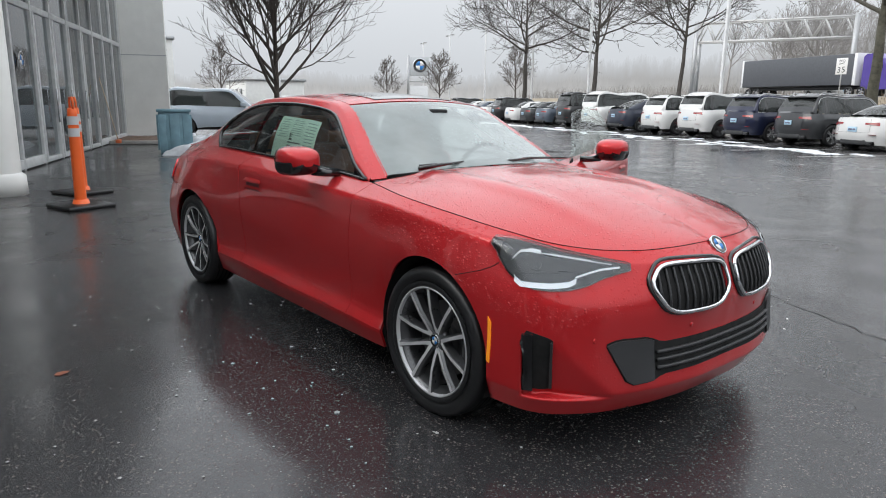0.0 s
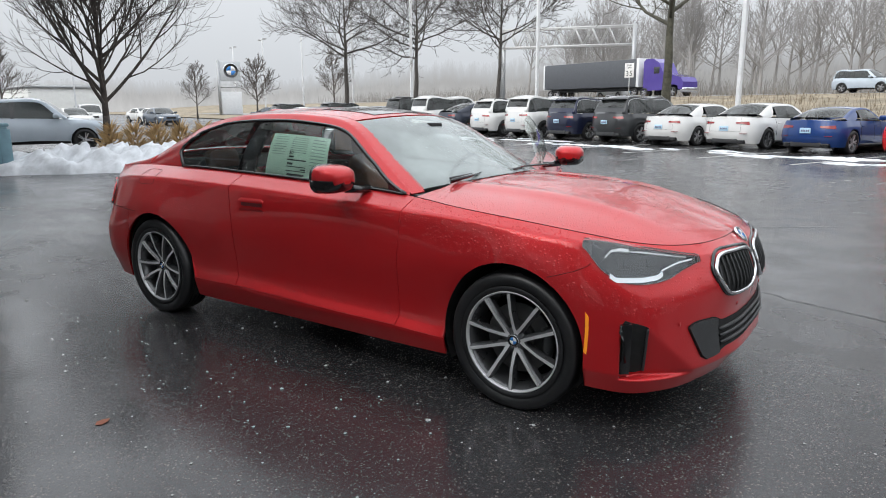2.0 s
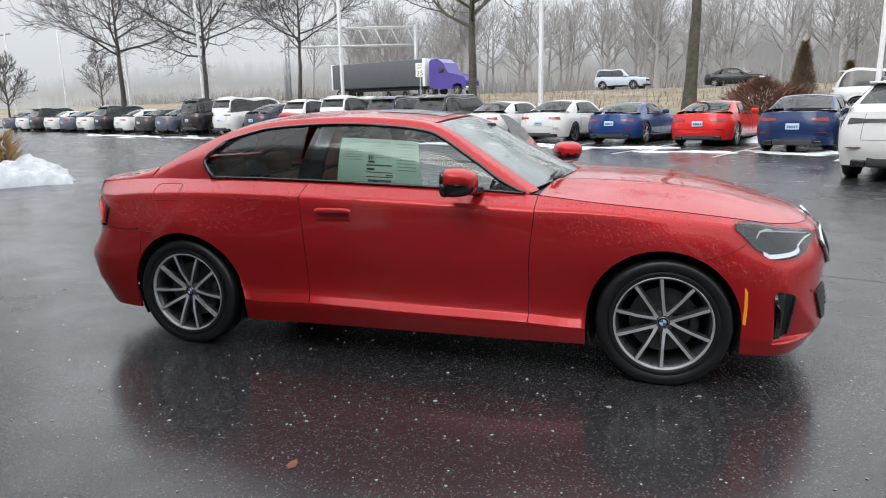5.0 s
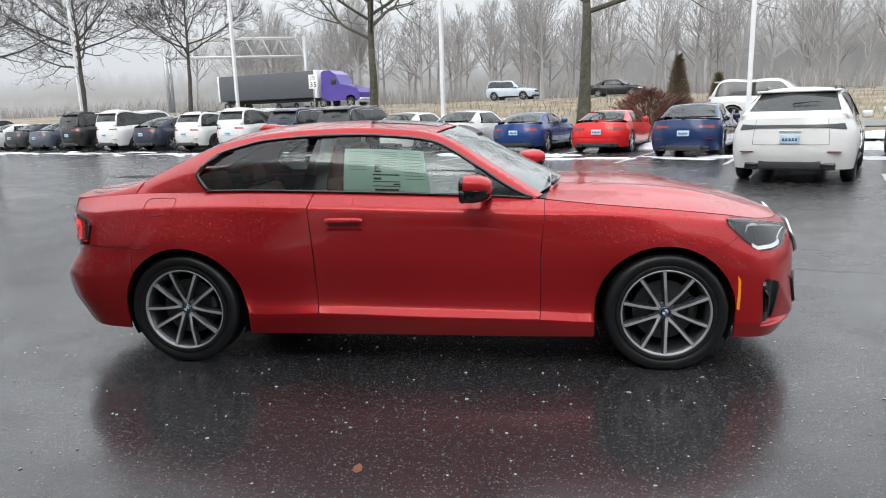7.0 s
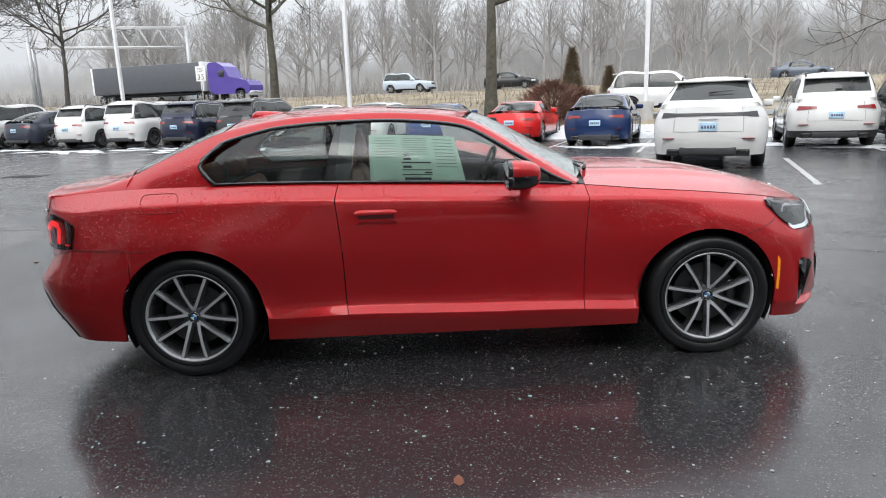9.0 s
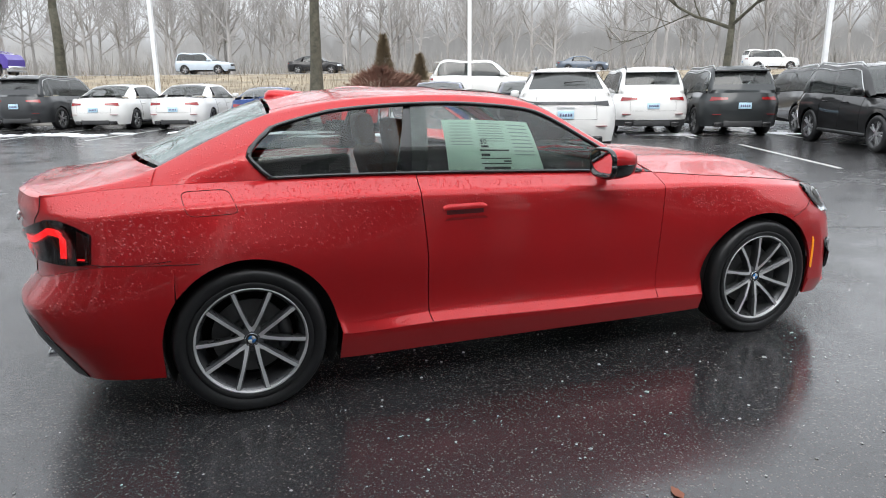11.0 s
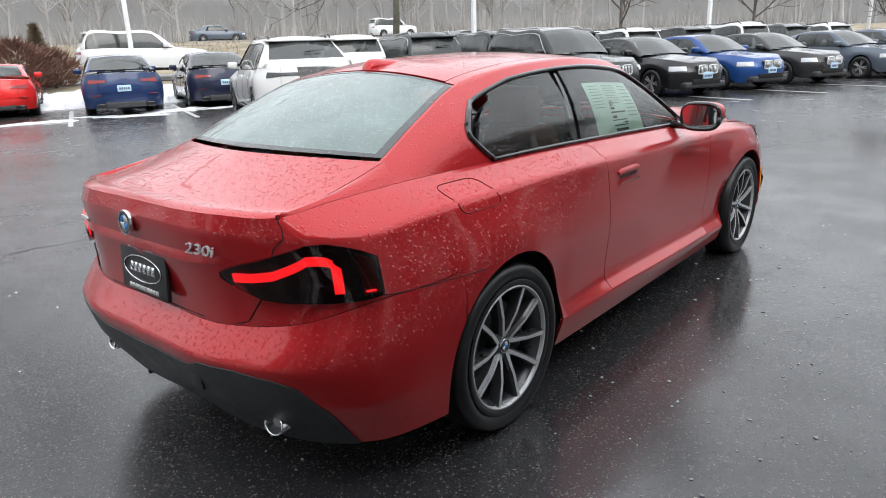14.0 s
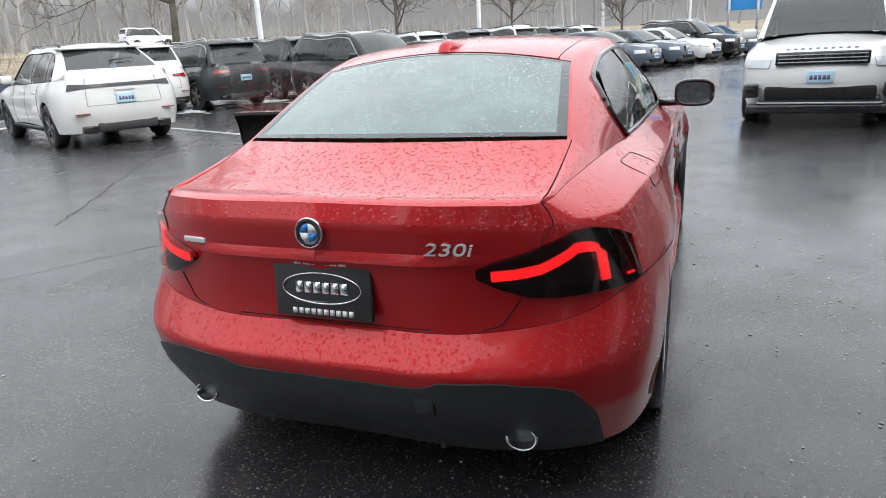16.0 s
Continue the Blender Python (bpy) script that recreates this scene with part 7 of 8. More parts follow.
# honey locusts along the strip
for a, b, r, hh, fork, nl, reach, sd, lean, fine in ((8.5, 20.9, 0.16, 8.5, 2.9, 13, 4.6, 21, 0.3, 0.011), (-6.3, 22.3, 0.25, 11.5, 4.6, 14, 6.8, 35, -0.4, 0.011), (-16.4, 22.5, 0.22, 11.0, 4.2, 14, 7.0, 43, 0.0, 0.012), (-31.3, 24.4, 0.15, 9.4, 4.3, 14, 4.2, 52, 0.2, 0.014), (-43.2, 25.4, 0.21, 10.8, 4.4, 14, 5.9, 64, -0.5, 0.015), (-53.0, 24.0, 0.23, 11.8, 4.8, 15, 6.2, 71, 0.3, 0.016)):
    tree("bare honey locust on the strip behind the kerb", site(a, b, float(rise(b)) - 0.02, sd * 50), sd, hh, r, fork, nl + 2, reach * (1.12 if a > -20 else 1.28), 0.34 if a > -20 else 0.26, 0.32, kids=(3, 6, 9), bark=MOSSY if a > -20 else BARK, lean=lean, wander=0.13, fine=fine, spread=0.62)
for a, b, sd, hh in ((-66, 20, 81, 6), (-74, 32, 82, 7), (-70, -2, 83, 7), (-60, -8, 84, 6), (-92, 20, 88, 7), (24, 26, 85, 7), (33, 25, 86, 7), (38, 20, 87, 6), (52, 10, 89, 6), (58, 4, 90, 6)):
    tree("small bare tree in the distance", site(a, b, float(rise(b)) if b > 21 else 0.0), sd, hh, 0.11, 1.6, 14, 3.0, 0.6, 0.4, kids=(6, 8), depth=2, fine=0.022)

# far woods: a belt of bare trunks and brush behind the highway
rnd = random.Random(5)
protos = []
for k in range(8):
    bm = bmesh.new()
    h = rnd.uniform(10.5, 14.5)
    pts, rad = crown(bm, rnd, h, 0.24, h * rnd.uniform(0.16, 0.4), 12, rnd.uniform(5.0, 7.5), rnd.uniform(0.5, 0.9), 0.35, (4, 7), 2, 0.6, 0.13, rnd.uniform(-2.2, 2.2), 0.024)
    tube_bm(pts, rad, 5, bm, caps=False)
    me = bpy.data.meshes.new("proto")
    bm.to_mesh(me)
    bm.free()
    v = np.empty(len(me.vertices) * 3, np.float32)
    me.vertices.foreach_get("co", v)
    fs = [tuple(p.vertices) for p in me.polygons]
    bpy.data.meshes.remove(me)
    protos.append((v.reshape(-1, 3), fs))


def woods(name, label, spots, mat):
    vs, fs, base = [], [], 0
    for k, x, y, z, s, ang in spots:
        v, f = protos[k]
        c, q = math.cos(ang) * s, math.sin(ang) * s
        w = np.stack([v[:, 0] * c - v[:, 1] * q + x, v[:, 0] * q + v[:, 1] * c + y, v[:, 2] * s + z], 1)
        vs.append(w)
        fs += [tuple(i + base for i in p) for p in f]
        base += len(v)
    me = bpy.data.meshes.new(name)
    me.from_pydata(np.concatenate(vs).tolist(), [], fs)
    me.materials.append(mat)
    tagged(new(name, me), label, "woods", kind="stuff")


def spots(n, a0, a1, b0, b1, s0, s1, seed):
    r = random.Random(seed)
    out = []
    for _ in range(n):
        a, b = r.uniform(a0, a1), r.uniform(b0, b1)
        p = site(a, b).translation
        out.append((r.randrange(8), p.x, p.y, float(rise(b)) - 0.1, r.uniform(s0, s1), r.uniform(0, 6.28)))
    return out


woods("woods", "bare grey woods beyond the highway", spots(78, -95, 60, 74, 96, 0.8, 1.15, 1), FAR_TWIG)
woods("woods_edge", "bare trees with mist put into their pale grey", spots(60, -120, 110, 96, 135, 0.95, 1.3, 2), FAR_TWIG)
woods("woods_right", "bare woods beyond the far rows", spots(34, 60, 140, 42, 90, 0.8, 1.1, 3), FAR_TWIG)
# undergrowth: a dense low belt of brush
def brush(name, label, n, a0, a1, b0, b1, h0, h1, seed, mat, width=0.035):
    r = random.Random(seed)
    vs, fs = [], []
    for _ in range(n):
        a, b = r.uniform(a0, a1), r.uniform(b0, b1)
        p = site(a, b).translation
        z = float(rise(b)) - 0.1
        h = r.uniform(h0, h1)
        dx, dy, w = r.uniform(-0.5, 0.5) * h * 0.9, r.uniform(-0.5, 0.5), width * r.uniform(0.6, 1.6)
        i = len(vs)
        ang = r.uniform(0, 3.14)
        cx, cy = math.cos(ang) * w, math.sin(ang) * w
        vs += [(p.x - cx, p.y - cy, z), (p.x + cx, p.y + cy, z), (p.x + dx * 0.4 + cx * 0.7, p.y + dy + cy * 0.7, z + h * 0.55), (p.x + dx * 0.4 - cx * 0.7, p.y + dy - cy * 0.7, z + h * 0.55), (p.x + dx, p.y + dy, z + h)]
        fs += [(i, i + 1, i + 2, i + 3), (i + 3, i + 2, i + 4)]
    me = bpy.data.meshes.new(name)
    me.from_pydata(vs, [], fs)
    me.materials.append(mat)
    return tagged(new(name, me), label, "brush", kind="stuff")


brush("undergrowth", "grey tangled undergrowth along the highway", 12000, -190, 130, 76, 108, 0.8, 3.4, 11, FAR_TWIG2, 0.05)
brush("dry_weeds", "dry brown weeds on the verge", 9000, -60, 50, 29.0, 47, 0.2, 0.9, 12, plain("dry_weed_stalks", (0.2, 0.155, 0.105), 0.95, vary=0.4), 0.012)
# distance: a glowing bank of woodland with painted mist, far behind all else
MIST = bpy.data.materials.new("painted_mist_glow")
MIST.use_nodes = True
n, l = MIST.node_tree.nodes, MIST.node_tree.links
n.clear()
out, em = n.new("ShaderNodeOutputMaterial"), n.new("ShaderNodeEmission")
v = coords(n, l)
sx = n.new("ShaderNodeSeparateXYZ")
l.new(v, sx.inputs["Vector"])
stretch = n.new("ShaderNodeMapping")
stretch.inputs["Scale"].default_value = (0.3, 0.3, 0.09)
l.new(v, stretch.inputs["Vector"])
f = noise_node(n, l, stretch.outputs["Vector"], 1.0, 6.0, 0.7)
# mist painted into the glow: paler low down and towards the car park's open side
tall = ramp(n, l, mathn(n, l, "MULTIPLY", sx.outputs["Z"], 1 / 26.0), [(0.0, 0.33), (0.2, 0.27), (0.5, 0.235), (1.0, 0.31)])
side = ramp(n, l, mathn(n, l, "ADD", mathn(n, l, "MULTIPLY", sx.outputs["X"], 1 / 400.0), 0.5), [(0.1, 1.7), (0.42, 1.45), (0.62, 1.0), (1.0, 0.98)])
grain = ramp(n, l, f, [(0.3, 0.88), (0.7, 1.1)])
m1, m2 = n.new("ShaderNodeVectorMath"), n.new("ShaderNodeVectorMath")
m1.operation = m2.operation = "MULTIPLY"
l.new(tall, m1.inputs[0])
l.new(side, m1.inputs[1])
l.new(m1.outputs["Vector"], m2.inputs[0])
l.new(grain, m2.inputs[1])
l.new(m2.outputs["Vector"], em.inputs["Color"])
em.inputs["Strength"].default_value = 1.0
# a torn upper edge: the wood thins out into the sky
clear, mx, uvm = n.new("ShaderNodeBsdfTransparent"), n.new("ShaderNodeMixShader"), n.new("ShaderNodeAttribute")
uvm.attribute_name = "level"
thin = mathn(n, l, "ADD", mathn(n, l, "MULTIPLY", mathn(n, l, "SUBTRACT", f, 0.5), 1.6), mathn(n, l, "MULTIPLY", mathn(n, l, "SUBTRACT", 0.78, uvm.outputs["Fac"]), 2.6))
l.new(mathn(n, l, "ADD", thin, 0.5, True), mx.inputs["Fac"])
l.new(clear.outputs[0], mx.inputs[1])
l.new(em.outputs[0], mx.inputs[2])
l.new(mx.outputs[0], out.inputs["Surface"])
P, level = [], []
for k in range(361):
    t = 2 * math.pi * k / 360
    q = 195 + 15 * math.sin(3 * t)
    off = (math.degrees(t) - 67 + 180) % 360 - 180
    # raised on the unseen side to darken reflections in the coupe
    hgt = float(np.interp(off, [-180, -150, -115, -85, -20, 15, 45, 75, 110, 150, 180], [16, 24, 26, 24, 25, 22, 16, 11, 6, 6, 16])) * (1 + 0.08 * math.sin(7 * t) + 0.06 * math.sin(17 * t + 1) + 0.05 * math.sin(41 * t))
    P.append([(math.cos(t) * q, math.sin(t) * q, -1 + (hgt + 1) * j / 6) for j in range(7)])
bd0 = tagged(part("backdrop", from_arrays(np.array(P).reshape(-1, 3).tolist(), [(i * 7 + j, i * 7 + 7 + j, i * 7 + 8 + j, i * 7 + 1 + j) for i in range(360) for j in range(6)]), MIST, None), "glowing backdrop of grey woodland, mist painted into it", "backdrop", kind="structure")
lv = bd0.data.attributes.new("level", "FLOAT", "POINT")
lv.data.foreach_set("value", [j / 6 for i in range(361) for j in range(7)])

# evergreen and shrubs on the verge
CONIFER = plain("brownish_conifer", (0.12, 0.09, 0.055), 0.9, vary=0.4, scale=10)
SHRUB = plain("red_brown_shrub_twigs", (0.13, 0.065, 0.045), 0.9, vary=0.35, scale=10)
def clump(name, label, m, seed, h, w, n, mat, cone):
    r = random.Random(seed)
    t = thing(name, label, "shrub", m)
    part("stem", tube_bm([(0, 0, -0.05), (0.02, 0, h * 0.5)], [0.06, 0.03], 6), BARK, t)
    bm = bmesh.new()
    for _ in range(n):
        z = r.uniform(0.05, 1) * h
        rad = w * ((1 - z / h) * 0.95 + 0.05 if cone else math.sqrt(max(0.02, 1 - (2 * z / h - 0.9) ** 2)))
        ang, q = r.uniform(0, 6.28), math.sqrt(r.random()) * rad
        p = Vector((math.cos(ang) * q, math.sin(ang) * q, z))
        d = Vector((math.cos(ang) * 0.8 + r.uniform(-0.4, 0.4), math.sin(ang) * 0.8 + r.uniform(-0.4, 0.4), r.uniform(0.2, 1.2))).normalized()
        s = d.orthogonal().normalized() * r.uniform(0.01, 0.03)
        ln = r.uniform(0.15, 0.4)
        vv = [bm.verts.new(p - s), bm.verts.new(p + s), bm.verts.new(p + d * ln)]
        bm.faces.new(vv)
    part("foliage", bm, mat, t, smooth=False)
clump("shrub", "red-brown bare shrub on the grass verge", site(-3.9, 22.6, 0.42), 1, 1.5, 1.25, 2600, SHRUB, False)
clump("shrub", "red-brown bare shrub on the grass verge", site(-2.9, 23.0, 0.45), 2, 1.2, 0.8, 1500, SHRUB, False)
clump("conifer", "small brownish conifer on the grass verge", site(-6.2, 40.0, 1.5), 3, 2.8, 0.8, 3500, CONIFER, True)
clump("conifer", "small brownish conifer on the grass verge", site(-3.9, 40.0, 1.5), 4, 1.6, 0.5, 2000, CONIFER, True)
for k in range(5):
    p = pose(-14.6 + 0.5 * k, 6.3 + 0.35 * k, 0.12)
    STRAW = plain("straw_grass", (0.42, 0.28, 0.13), 0.9, vary=0.3) if k == 0 else STRAW
    clump("grass_tuft", "dry straw-coloured grass tuft in the snow", p, 40 + k, 0.75, 0.22, 260, STRAW, False)

# ---- lamp posts, signs, gantry, lorries ----
def lamp_post(m):
    t = thing("street_lamp", "tall white car park lamp post on a concrete foot", "street lamp", m, "lamp posts")
    part("foot", lathe_bm([(0.0, 0.75), (0.28, 0.75), (0.3, 0.72), (0.3, -0.1)], 20, "z"), CONCRETE, t)
    part("pole", box_bm(-0.075, 0.075, -0.075, 0.075, 0.7, 9.5, 0.012), POLE_WHITE, t)
    part("arm", box_bm(-0.75, 0.75, -0.03, 0.03, 9.35, 9.45, 0.01), POLE_WHITE, t)
    for x in (-0.9, 0.9):
        part("lamp_head", box_bm(x - 0.33, x + 0.33, -0.18, 0.18, 9.32, 9.46, 0.03), GALV, t)
    return t


first = lamp_post(site(-0.45, 23.0, 0.4))
for a, b in ((11.6, 20.4), (-12.0, 21.2), (-26.2, 23.4), (-40.3, 23.4), (24.4, 20.5), (40.0, 22.5), (54.0, 22.5), (-55.8, 26), (-68.5, 26), (-81.6, 26), (-94.5, 26), (-72, 4)):
    copy_thing(first, site(a, b, 0.3 if b > 21 else 0.0))

# brand pylon, its mark drawn as a plain roundel
py = thing("pylon_sign", "white pylon sign with a round blue and white mark", "sign", site(-92.6, 24.0, 0.6, 78))
part("mast", box_bm(-0.9, -0.55, -0.3, 0.3, -0.1, 7.2), GALV, py)
part("panel", box_bm(-0.5, 2.2, -0.25, 0.25, 0.0, 3.0, 0.03), POLE_WHITE, py)
part("head", box_bm(-0.5, 2.2, -0.3, 0.3, 4.4, 7.0, 0.05), plain("sign_grey", (0.5, 0.52, 0.54), 0.4), py)
for sy in (-1, 1):
    roundel(py, (0.95, sy * 0.31, 5.8), (0, sy, 0), 0.95)
part("bar", box_bm(-0.6, 2.2, -0.28, 0.28, 3.5, 3.7), GALV, py)

# overhead gantry across the highway
gt = thing("sign_gantry", "white lattice sign gantry over the highway", "gantry", pose(-40.3, 82.0, 2.2, 0, 0, 17.0))
TRUSS = plain("pale_painted_steel", (0.6, 0.6, 0.6), 0.5)
for y in (-0.9, 0.7):
    for z in (6.9, 9.2):
        part("girder", box_bm(-5.5, 12, y, y + 0.2, z, z + 0.22), TRUSS, gt)
    part("lattice", join_bm(*[tube_bm([(-5.5 + k * 2.1875, y + 0.1, 7.0), (-4.4 + k * 2.1875, y + 0.1, 9.3), (-3.31 + k * 2.1875, y + 0.1, 7.0)], 0.12, 4) for k in range(8)]), TRUSS, gt)
for x in (-5.5, 12):
    for y in (-1.3, 0.95):
        part("leg", box_bm(x - 0.22, x + 0.22, y, y + 0.35, -0.3, 9.5), GALV, gt)
    part("leg_brace", tube_bm([(x, -1.2, 1), (x, 1.2, 4), (x, -1.2, 7)], 0.1, 4), GALV, gt)

# speed sign
sg = thing("speed_sign", "white speed limit sign on a steel post", "sign", site(-37.6, 43.3, 1.75, 8))
part("post", box_bm(-0.04, 0.04, -0.03, 0.03, -0.2, 3.2), GALV, sg)
part("panel", box_bm(-0.45, 0.45, -0.06, -0.03, 2.0, 3.2, 0.01), WHITE, sg)
flat = lambda x, z: Matrix.Translation((x, -0.062, z)) @ Matrix.Rotation(radians(90), 4, "X")
for text, size, x, z in (("3", 0.62, -0.18, 2.32), ("5", 0.62, 0.18, 2.32), ("SPEED", 0.2, 0, 3.0), ("LIMIT", 0.2, 0, 2.79)):
    part("lettering", text_bm(text, size, 0.004, flat(x, z)), INK, sg)


def lorry(m, box_color, cab_color, label, box_label, marks=()):
    t = thing("lorry", label, "lorry", m)
    P, B = paint(cab_color), plain("hazed_trailer_skin", box_color, 0.45, vary=0.1)
    tr = part("trailer", box_bm(-10.5, 4.8, -1.28, 1.28, 1.15, 4.05, 0.04), B, t, box_label)
    part("trailer_door", box_bm(-10.55, -10.3, -1.3, 1.3, 1.1, 4.1, 0.02), POLE_WHITE, tr)
    part("trailer_front", box_bm(4.5, 4.85, -1.3, 1.3, 1.1, 4.1, 0.02), POLE_WHITE, tr)
    for x0, x1, z0, z1, c in marks:
        part("side_mark", box_bm(x0, x1, -1.3, -1.27, z0, z1), c, tr)
    part("frame_rail", box_bm(-10, 9.5, -0.5, 0.5, 0.75, 1.1), MATT, t)
    side = [(5.4, 0.7), (5.4, 3.7), (5.7, 3.95), (6.6, 3.95), (7.4, 3.5), (8.0, 2.45), (9.0, 2.25), (10.2, 1.95), (10.5, 1.5), (10.5, 0.75), (9.95, 0.75), (9.85, 1.15), (9.3, 1.3), (8.75, 1.15), (8.6, 0.7)]
    cabm = prism_bm([(x, z) for x, z in side], 2.3, Matrix(((1, 0, 0, 0), (0, 0, -1, 1.15), (0, 1, 0, 0), (0, 0, 0, 1))))
    part("cab", cabm, P, t, "", False)
    part("cab_window", box_bm(6.75, 7.5, -1.17, 1.17, 2.4, 3.1, 0.05), CAR_GLASS, t)
    part("bumper", box_bm(10.2, 10.6, -1.15, 1.15, 0.45, 0.95, 0.08), CHROME, t)
    for x in (-9.3, -8.0, 4.2, 5.6, 9.3):
        for s in (-1, 1):
            w = new("wheel")
            w.parent = t
            w.matrix_local = pose(x, s * 1.1, 0.5, 0, 0, 0 if s < 0 else 180) @ Matrix.Diagonal((0.5 / 0.342, 1.3, 0.5 / 0.342, 1))
            for nm, me in (("tyre", WM[0]), ("rim", WM[1]), ("spokes", WM[2])):
                c = new(nm, me)
                c.parent = w


# trailer grey lightened so that its colour carries some haze
lorry(site(-52.5, 57.0, 2.27, 0), (0.08, 0.086, 0.098), (0.09, 0.06, 0.3), "articulated lorry with dark trailer and purple cab on the highway", "dark grey trailer")
# small blue board on posts beyond the facing row
bd = thing("sign_board", "bright blue notice board on posts", "sign", site(34.0, 11.0, 0.0, 95))
part("board", box_bm(-0.85, 0.85, -0.06, 0.06, 2.1, 3.7, 0.02), plain("bright_blue_board", (0.05, 0.3, 0.7), 0.4), bd)
for x in (-0.7, 0.7):
    part("post", box_bm(x - 0.06, x + 0.06, 0.06, 0.16, 0, 3.8), GALV, bd)

# ---- the showroom ----
# second stretch is unseen; third is unseen too, added to darken flank reflections
SEGMENTS = (((-21.0, 3.9), (0.913, -0.407), 14.0, 0), ((-8.22, -1.8), (0.72, -0.694), 9.0, 11), ((-1.74, -8.05), (0.98, -0.199), 26.0, 17))


def facade(u, out=0.0, z=0.0, turn=0.0, seg=0):
    """u metres along the showroom front from its far corner, out metres in front of it."""
    (fx, fy), d, _, _ = SEGMENTS[seg]
    nrm = (-d[1], d[0])
    return pose(fx + d[0] * u + nrm[0] * out, fy + d[1] * u + nrm[1] * out, z, 0, 0, math.degrees(math.atan2(d[1], d[0])) + turn)


CLAD = plain("off_white_wall_panel", (0.8, 0.8, 0.77), 0.55, vary=0.05, scale=2)
FRAME_W = plain("pale_grey_window_frame", (0.62, 0.63, 0.63), 0.4)
# the pale film puts the sky's reflection into the pane's colour
SHOP_GLASS = pane_glass("sky_sheen_showroom_glass", (0.5, 0.56, 0.57), 0.16, 0.0, fogcolor=(0.62, 0.68, 0.7))
# darker, film-free glass on the unseen fronts, to darken what the coupe reflects
DARK_PANE = pane_glass("dark_showroom_glass", (0.3, 0.34, 0.35), 0.0, 0.0)
INSIDE = plain("grey_showroom_blind", (0.34, 0.36, 0.35), 0.8)
TILE = plain("pale_showroom_floor", (0.3, 0.3, 0.29), 0.3)
HIGH = 7.0
DOORS = (3, 4, 5, 6)
for seg in (0, 1, 2):
    LENGTH, k0 = SEGMENTS[seg][2:]
    box = lambda u0, u1, o0, o1, z0, z1, bev=0.0: box_bm(u0, u1, o0, o1, z0, z1, bev, 2, facade(0, seg=seg))
    deep, up = (4.0, 0.0) if seg == 0 else (3.0, 0.03 * seg)
    tagged(part("wall_back_%d" % (seg + 1), box(0.3 + 2 * seg, LENGTH, -deep, -deep + 0.2, 0, HIGH), INSIDE, None, "", False), "grey inner wall of the showroom", "wall", kind="structure")
    tagged(part("showroom_floor_%d" % (seg + 1), box(0.1, LENGTH, -deep, -0.06, 0.0, 0.03 + up * 0.2), TILE, None, "", False), "pale tiled showroom floor", "floor", kind="structure")
    tagged(part("showroom_roof_%d" % (seg + 1), box(-0.2, LENGTH, -deep, 0.3, HIGH + up, HIGH + 0.4 + up), CLAD, None, "", False), "flat off-white showroom roof", "roof", kind="structure")
    k, u = k0, 0.15
    while u < LENGTH - 1.2:
        w = 1.36 if seg == 0 else 1.9
        low = 0.18 if k not in DOORS else 0.1
        shop = SHOP_GLASS if seg == 0 else DARK_PANE
        win = tagged(part("window_%d" % (k + 1), box(u + 0.05, u + w - 0.05, -0.035, -0.02, low, 2.95, 0), shop, None, "", False), "tall grey showroom window pane reflecting the sky", "window", kind="structure")
        win.visible_shadow = False
        part("pane", box(u + 0.05, u + w - 0.05, -0.035, -0.02, 3.07, HIGH - 0.1), shop, win, "", False)
        pier = 0.22 if seg and k % 2 else 0.0
        part("mullion", box(u - 0.04 - pier, u + 0.05 + pier, -0.09, 0.03 + pier * 0.3, 0.0, HIGH, 0.006), FRAME_W, win)
        part("transom", box(u + 0.05, u + w - 0.04, -0.08, 0.02, 2.95, 3.07, 0.006), FRAME_W, win)
        part("sill", box(u + 0.05, u + w - 0.04, -0.08, 0.03, 0.03, low + 0.02, 0.006), FRAME_W, win)
        if k in DOORS:
            part("door_stile", box(u + 0.05, u + 0.15, -0.06, 0.045, 0.05, 2.95, 0.006), FRAME_W, win)
            part("door_stile", box(u + w - 0.14, u + w - 0.04, -0.06, 0.045, 0.05, 2.95, 0.006), FRAME_W, win)
            part("door_bar", box(u + 0.2, u + 0.23, 0.05, 0.08, 0.8, 1.5, 0.006), CHROME, win)
        u += w
        k += 1
seg = 0
box = lambda u0, u1, o0, o1, z0, z1, bev=0.0: box_bm(u0, u1, o0, o1, z0, z1, bev, 2, facade(0))
tagged(part("wall_end", box(-0.25, 0.05, -4.0, 1.4, 0.12, HIGH + 0.4), CLAD, None, "", False), "off-white end wall of the showroom", "wall", kind="structure")
tagged(part("wall_joint", box(0.05, 0.056, 0.0, 1.402, 2.71, 2.74), GALV, None, "", False), "thin joint line across the end wall", "wall", kind="structure")
tagged(part("plinth", box(0.06, 3.2, 0.04, 1.9, 0.0, 0.1, 0.01), plain("brown_paved_ledge", (0.13, 0.075, 0.05), 0.6, vary=0.3, scale=20), None), "brown paved ledge before the end wall", "ledge", kind="structure")
tagged(part("ledge_kerb", box(3.2, 3.36, 0.04, 1.95, 0.0, 0.11, 0.02), CONCRETE, None), "pale kerb round the paved ledge", "kerb", kind="structure")
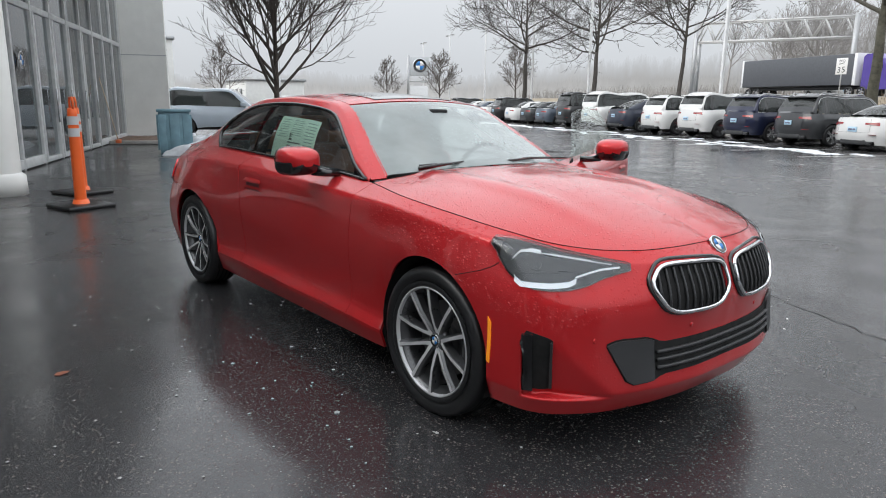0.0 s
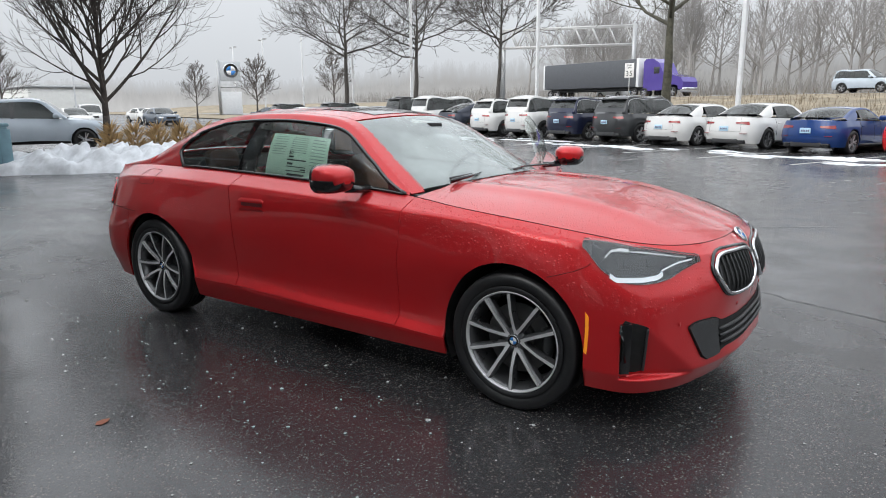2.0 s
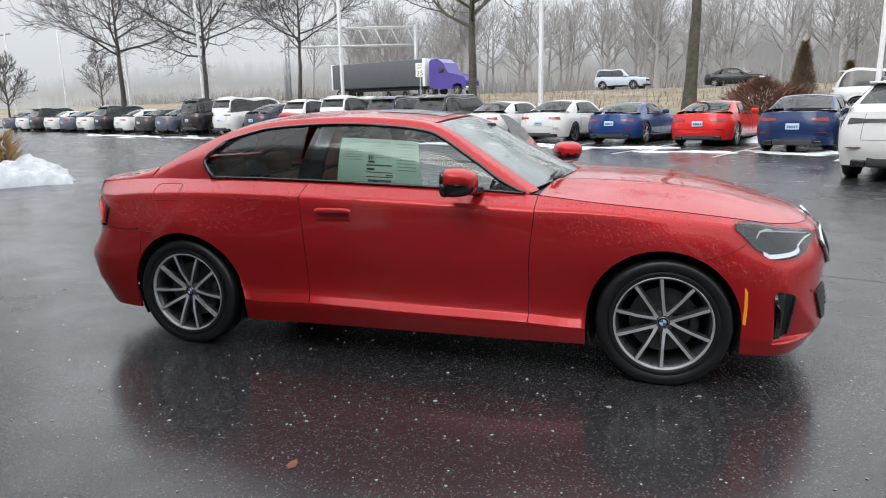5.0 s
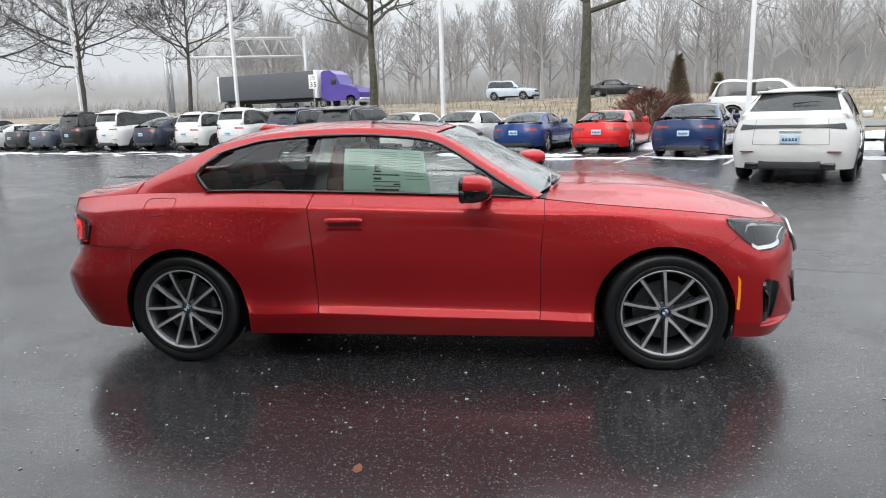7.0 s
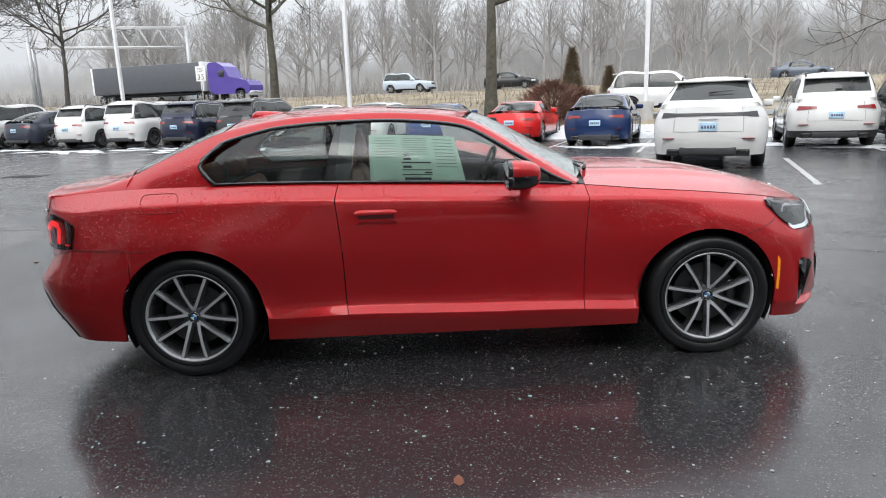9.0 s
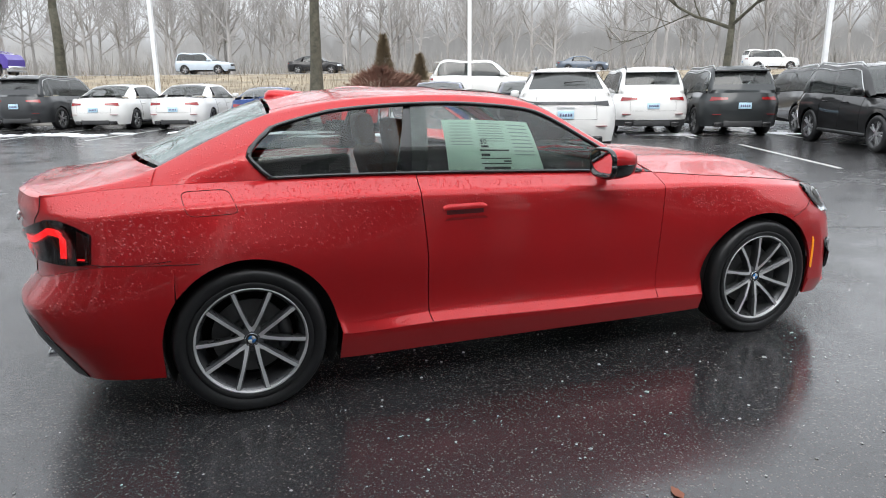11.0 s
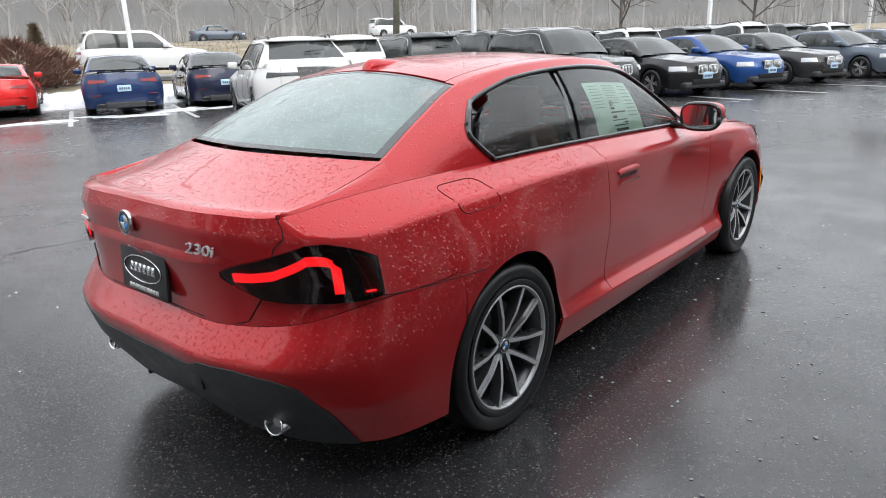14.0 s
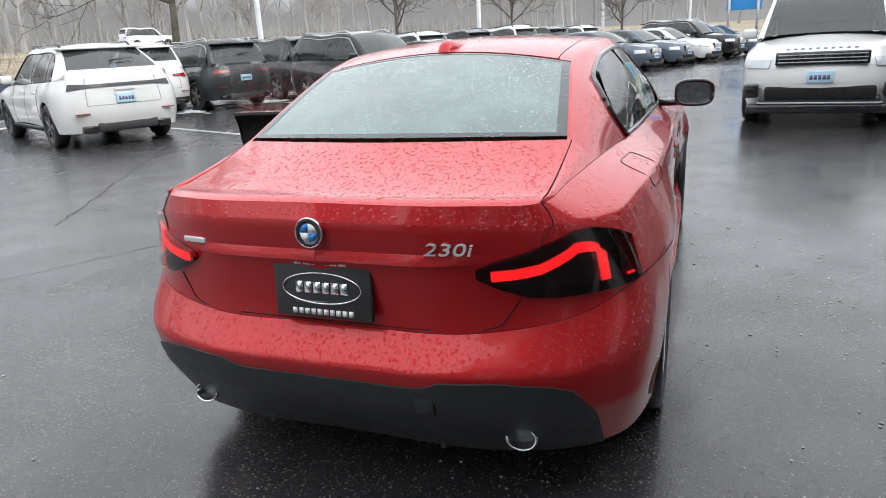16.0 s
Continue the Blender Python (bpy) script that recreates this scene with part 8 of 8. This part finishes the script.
# round columns before the doors, only the first in view, and the canopy they carry
for seg, uu, out in ((0, 14.5, 0.72), (1, 7.0, 1.6), (2, 4.5, 1.6), (2, 11.5, 1.6), (2, 18.5, 1.6)):
    c = thing("column", "round white column on a flared foot", "column", facade(uu, out, seg=seg), "canopy columns")
    part("shaft", lathe_bm([(0.24, 0.28), (0.24, 5.2), (0.0, 5.2)], 32, "z"), CLAD, c)
    part("foot", lathe_bm([(0.24, 0.3), (0.29, 0.26), (0.3, 0.0), (0.0, 0.0)], 32, "z"), CLAD, c)
tagged(part("canopy", box_bm(3.0, 8.3, 0.06, 2.1, 5.2, 5.7, 0.0, 2, facade(0, seg=1)), CLAD, None, "", False), "off-white canopy over the showroom front", "canopy", kind="structure")

tagged(part("unseen_canopy_long", box_bm(1.4, 25, 0.06, 2.1, 5.22, 5.72, 0.0, 2, facade(0, seg=2)), CLAD, None, "", False), "unseen off-white canopy added over the dark windows", "canopy", kind="structure")
# out-of-view canopy, added so the wet ground reflects something darker
tagged(part("unseen_canopy_wing", box_bm(4.5, 15.6, 0.06, 2.0, 4.5, 5.1, 0.0, 2, facade(0)), CLAD, None, "", False), "unseen off-white canopy added to darken the wet ground's reflection", "canopy", kind="structure")
# roundel on the glass, broom, bin, delineator posts
bd2 = thing("window_mark", "round blue and white mark on the showroom glass", "sign", facade(10.6, 0.04, 1.98, 0))
roundel(bd2, (0, 0, 0), (0, 1, 0), 0.15)
br = thing("broom", "pale wooden broom leaning on the window frame", "broom", facade(4.4, 0.35, 0.1))
part("handle", tube_bm([(-0.15, 0.1, 0.06), (-0.35, -0.28, 1.75)], 0.014, 8), plain("pale_wood", (0.5, 0.4, 0.28), 0.6), br)
part("brush", box_bm(-0.3, 0.0, 0.05, 0.16, 0.0, 0.09, 0.015), plain("orange_red_bristles", (0.6, 0.13, 0.04), 0.8), br)
BINB = plain("weathered_blue_grey_bin", (0.17, 0.29, 0.34), 0.55, vary=0.15, scale=5)
bn = thing("waste_bin", "square weathered blue-grey waste bin", "bin", pose(-14.2, 3.25, 0, 0, 0, -20))
part("body", box_bm(-0.36, 0.36, -0.36, 0.36, 0.0, 1.0, 0.02), BINB, bn)
part("lid", box_bm(-0.4, 0.4, -0.4, 0.4, 1.0, 1.07, 0.02), BINB, bn)
for x in (-0.3, 0, 0.3):
    part("slat", box_bm(x - 0.11, x + 0.11, -0.375, -0.36, 0.08, 0.94, 0.006), BINB, bn)
    part("slat", box_bm(0.36, 0.375, x - 0.11, x + 0.11, 0.08, 0.94, 0.006), BINB, bn)
ORANGE = plain("fluorescent_orange_plastic", (0.85, 0.13, 0.02), 0.4, vary=0.06)
BAND = plain("grey_reflective_band", (0.55, 0.56, 0.57), 0.35)


def delineator(x, y, turn):
    t = thing("delineator_post", "orange delineator post with grey bands on a black rubber base", "traffic post", pose(x, y, 0, 0, 0, turn), "delineator posts")
    part("base", box_bm(-0.29, 0.29, -0.29, 0.29, 0.0, 0.05, 0.018), RUBBER, t)
    part("collar", lathe_bm([(0.0, 0.1), (0.085, 0.1), (0.1, 0.045), (0.11, 0.04)], 20, "z"), ORANGE, t)
    part("post", lathe_bm([(0.07, 0.06), (0.068, 0.1), (0.062, 0.6), (0.058, 1.0), (0.055, 1.12), (0.05, 1.18), (0.035, 1.2), (0.0, 1.2)], 24, "z"), ORANGE, t)
    for z in (0.86, 1.0):
        part("band", lathe_bm([(0.0625, z), (0.0625, z + 0.1)], 24, "z"), BAND, t)
    part("handle", tube_bm([(-0.035, 0, 1.18), (-0.04, 0, 1.27), (-0.02, 0, 1.32), (0.02, 0, 1.32), (0.04, 0, 1.27), (0.035, 0, 1.18)], 0.014, 8), ORANGE, t)


delineator(-5.68, -0.76, 15)
delineator(-7.05, -0.45, 20)
# distant buildings
for k, (a, b, w, d, h) in enumerate(((-101, -11.2, 7, 4.2, 9.2), (-112, 4, 14, 9, 4.2))):
    o = thing("building", "pale low building in the distance", "building", site(a, b, 0, 12))
    part("wall", box_bm(-w / 2, w / 2, -d / 2, d / 2, 0, h, 0.05), CLAD, o)
    part("roof", box_bm(-w / 2 - 0.3, w / 2 + 0.3, -d / 2 - 0.3, d / 2 + 0.3, h, h + 0.4), GALV, o)
    for i in range(int(w / 3)):
        for s in (-1, 1):
            part("window", box_bm(-w / 2 + 1 + i * 3, -w / 2 + 2.6 + i * 3, s * d / 2 - 0.04, s * d / 2 + 0.04, h - 2.6, h - 1.2), CAR_GLASS, o)
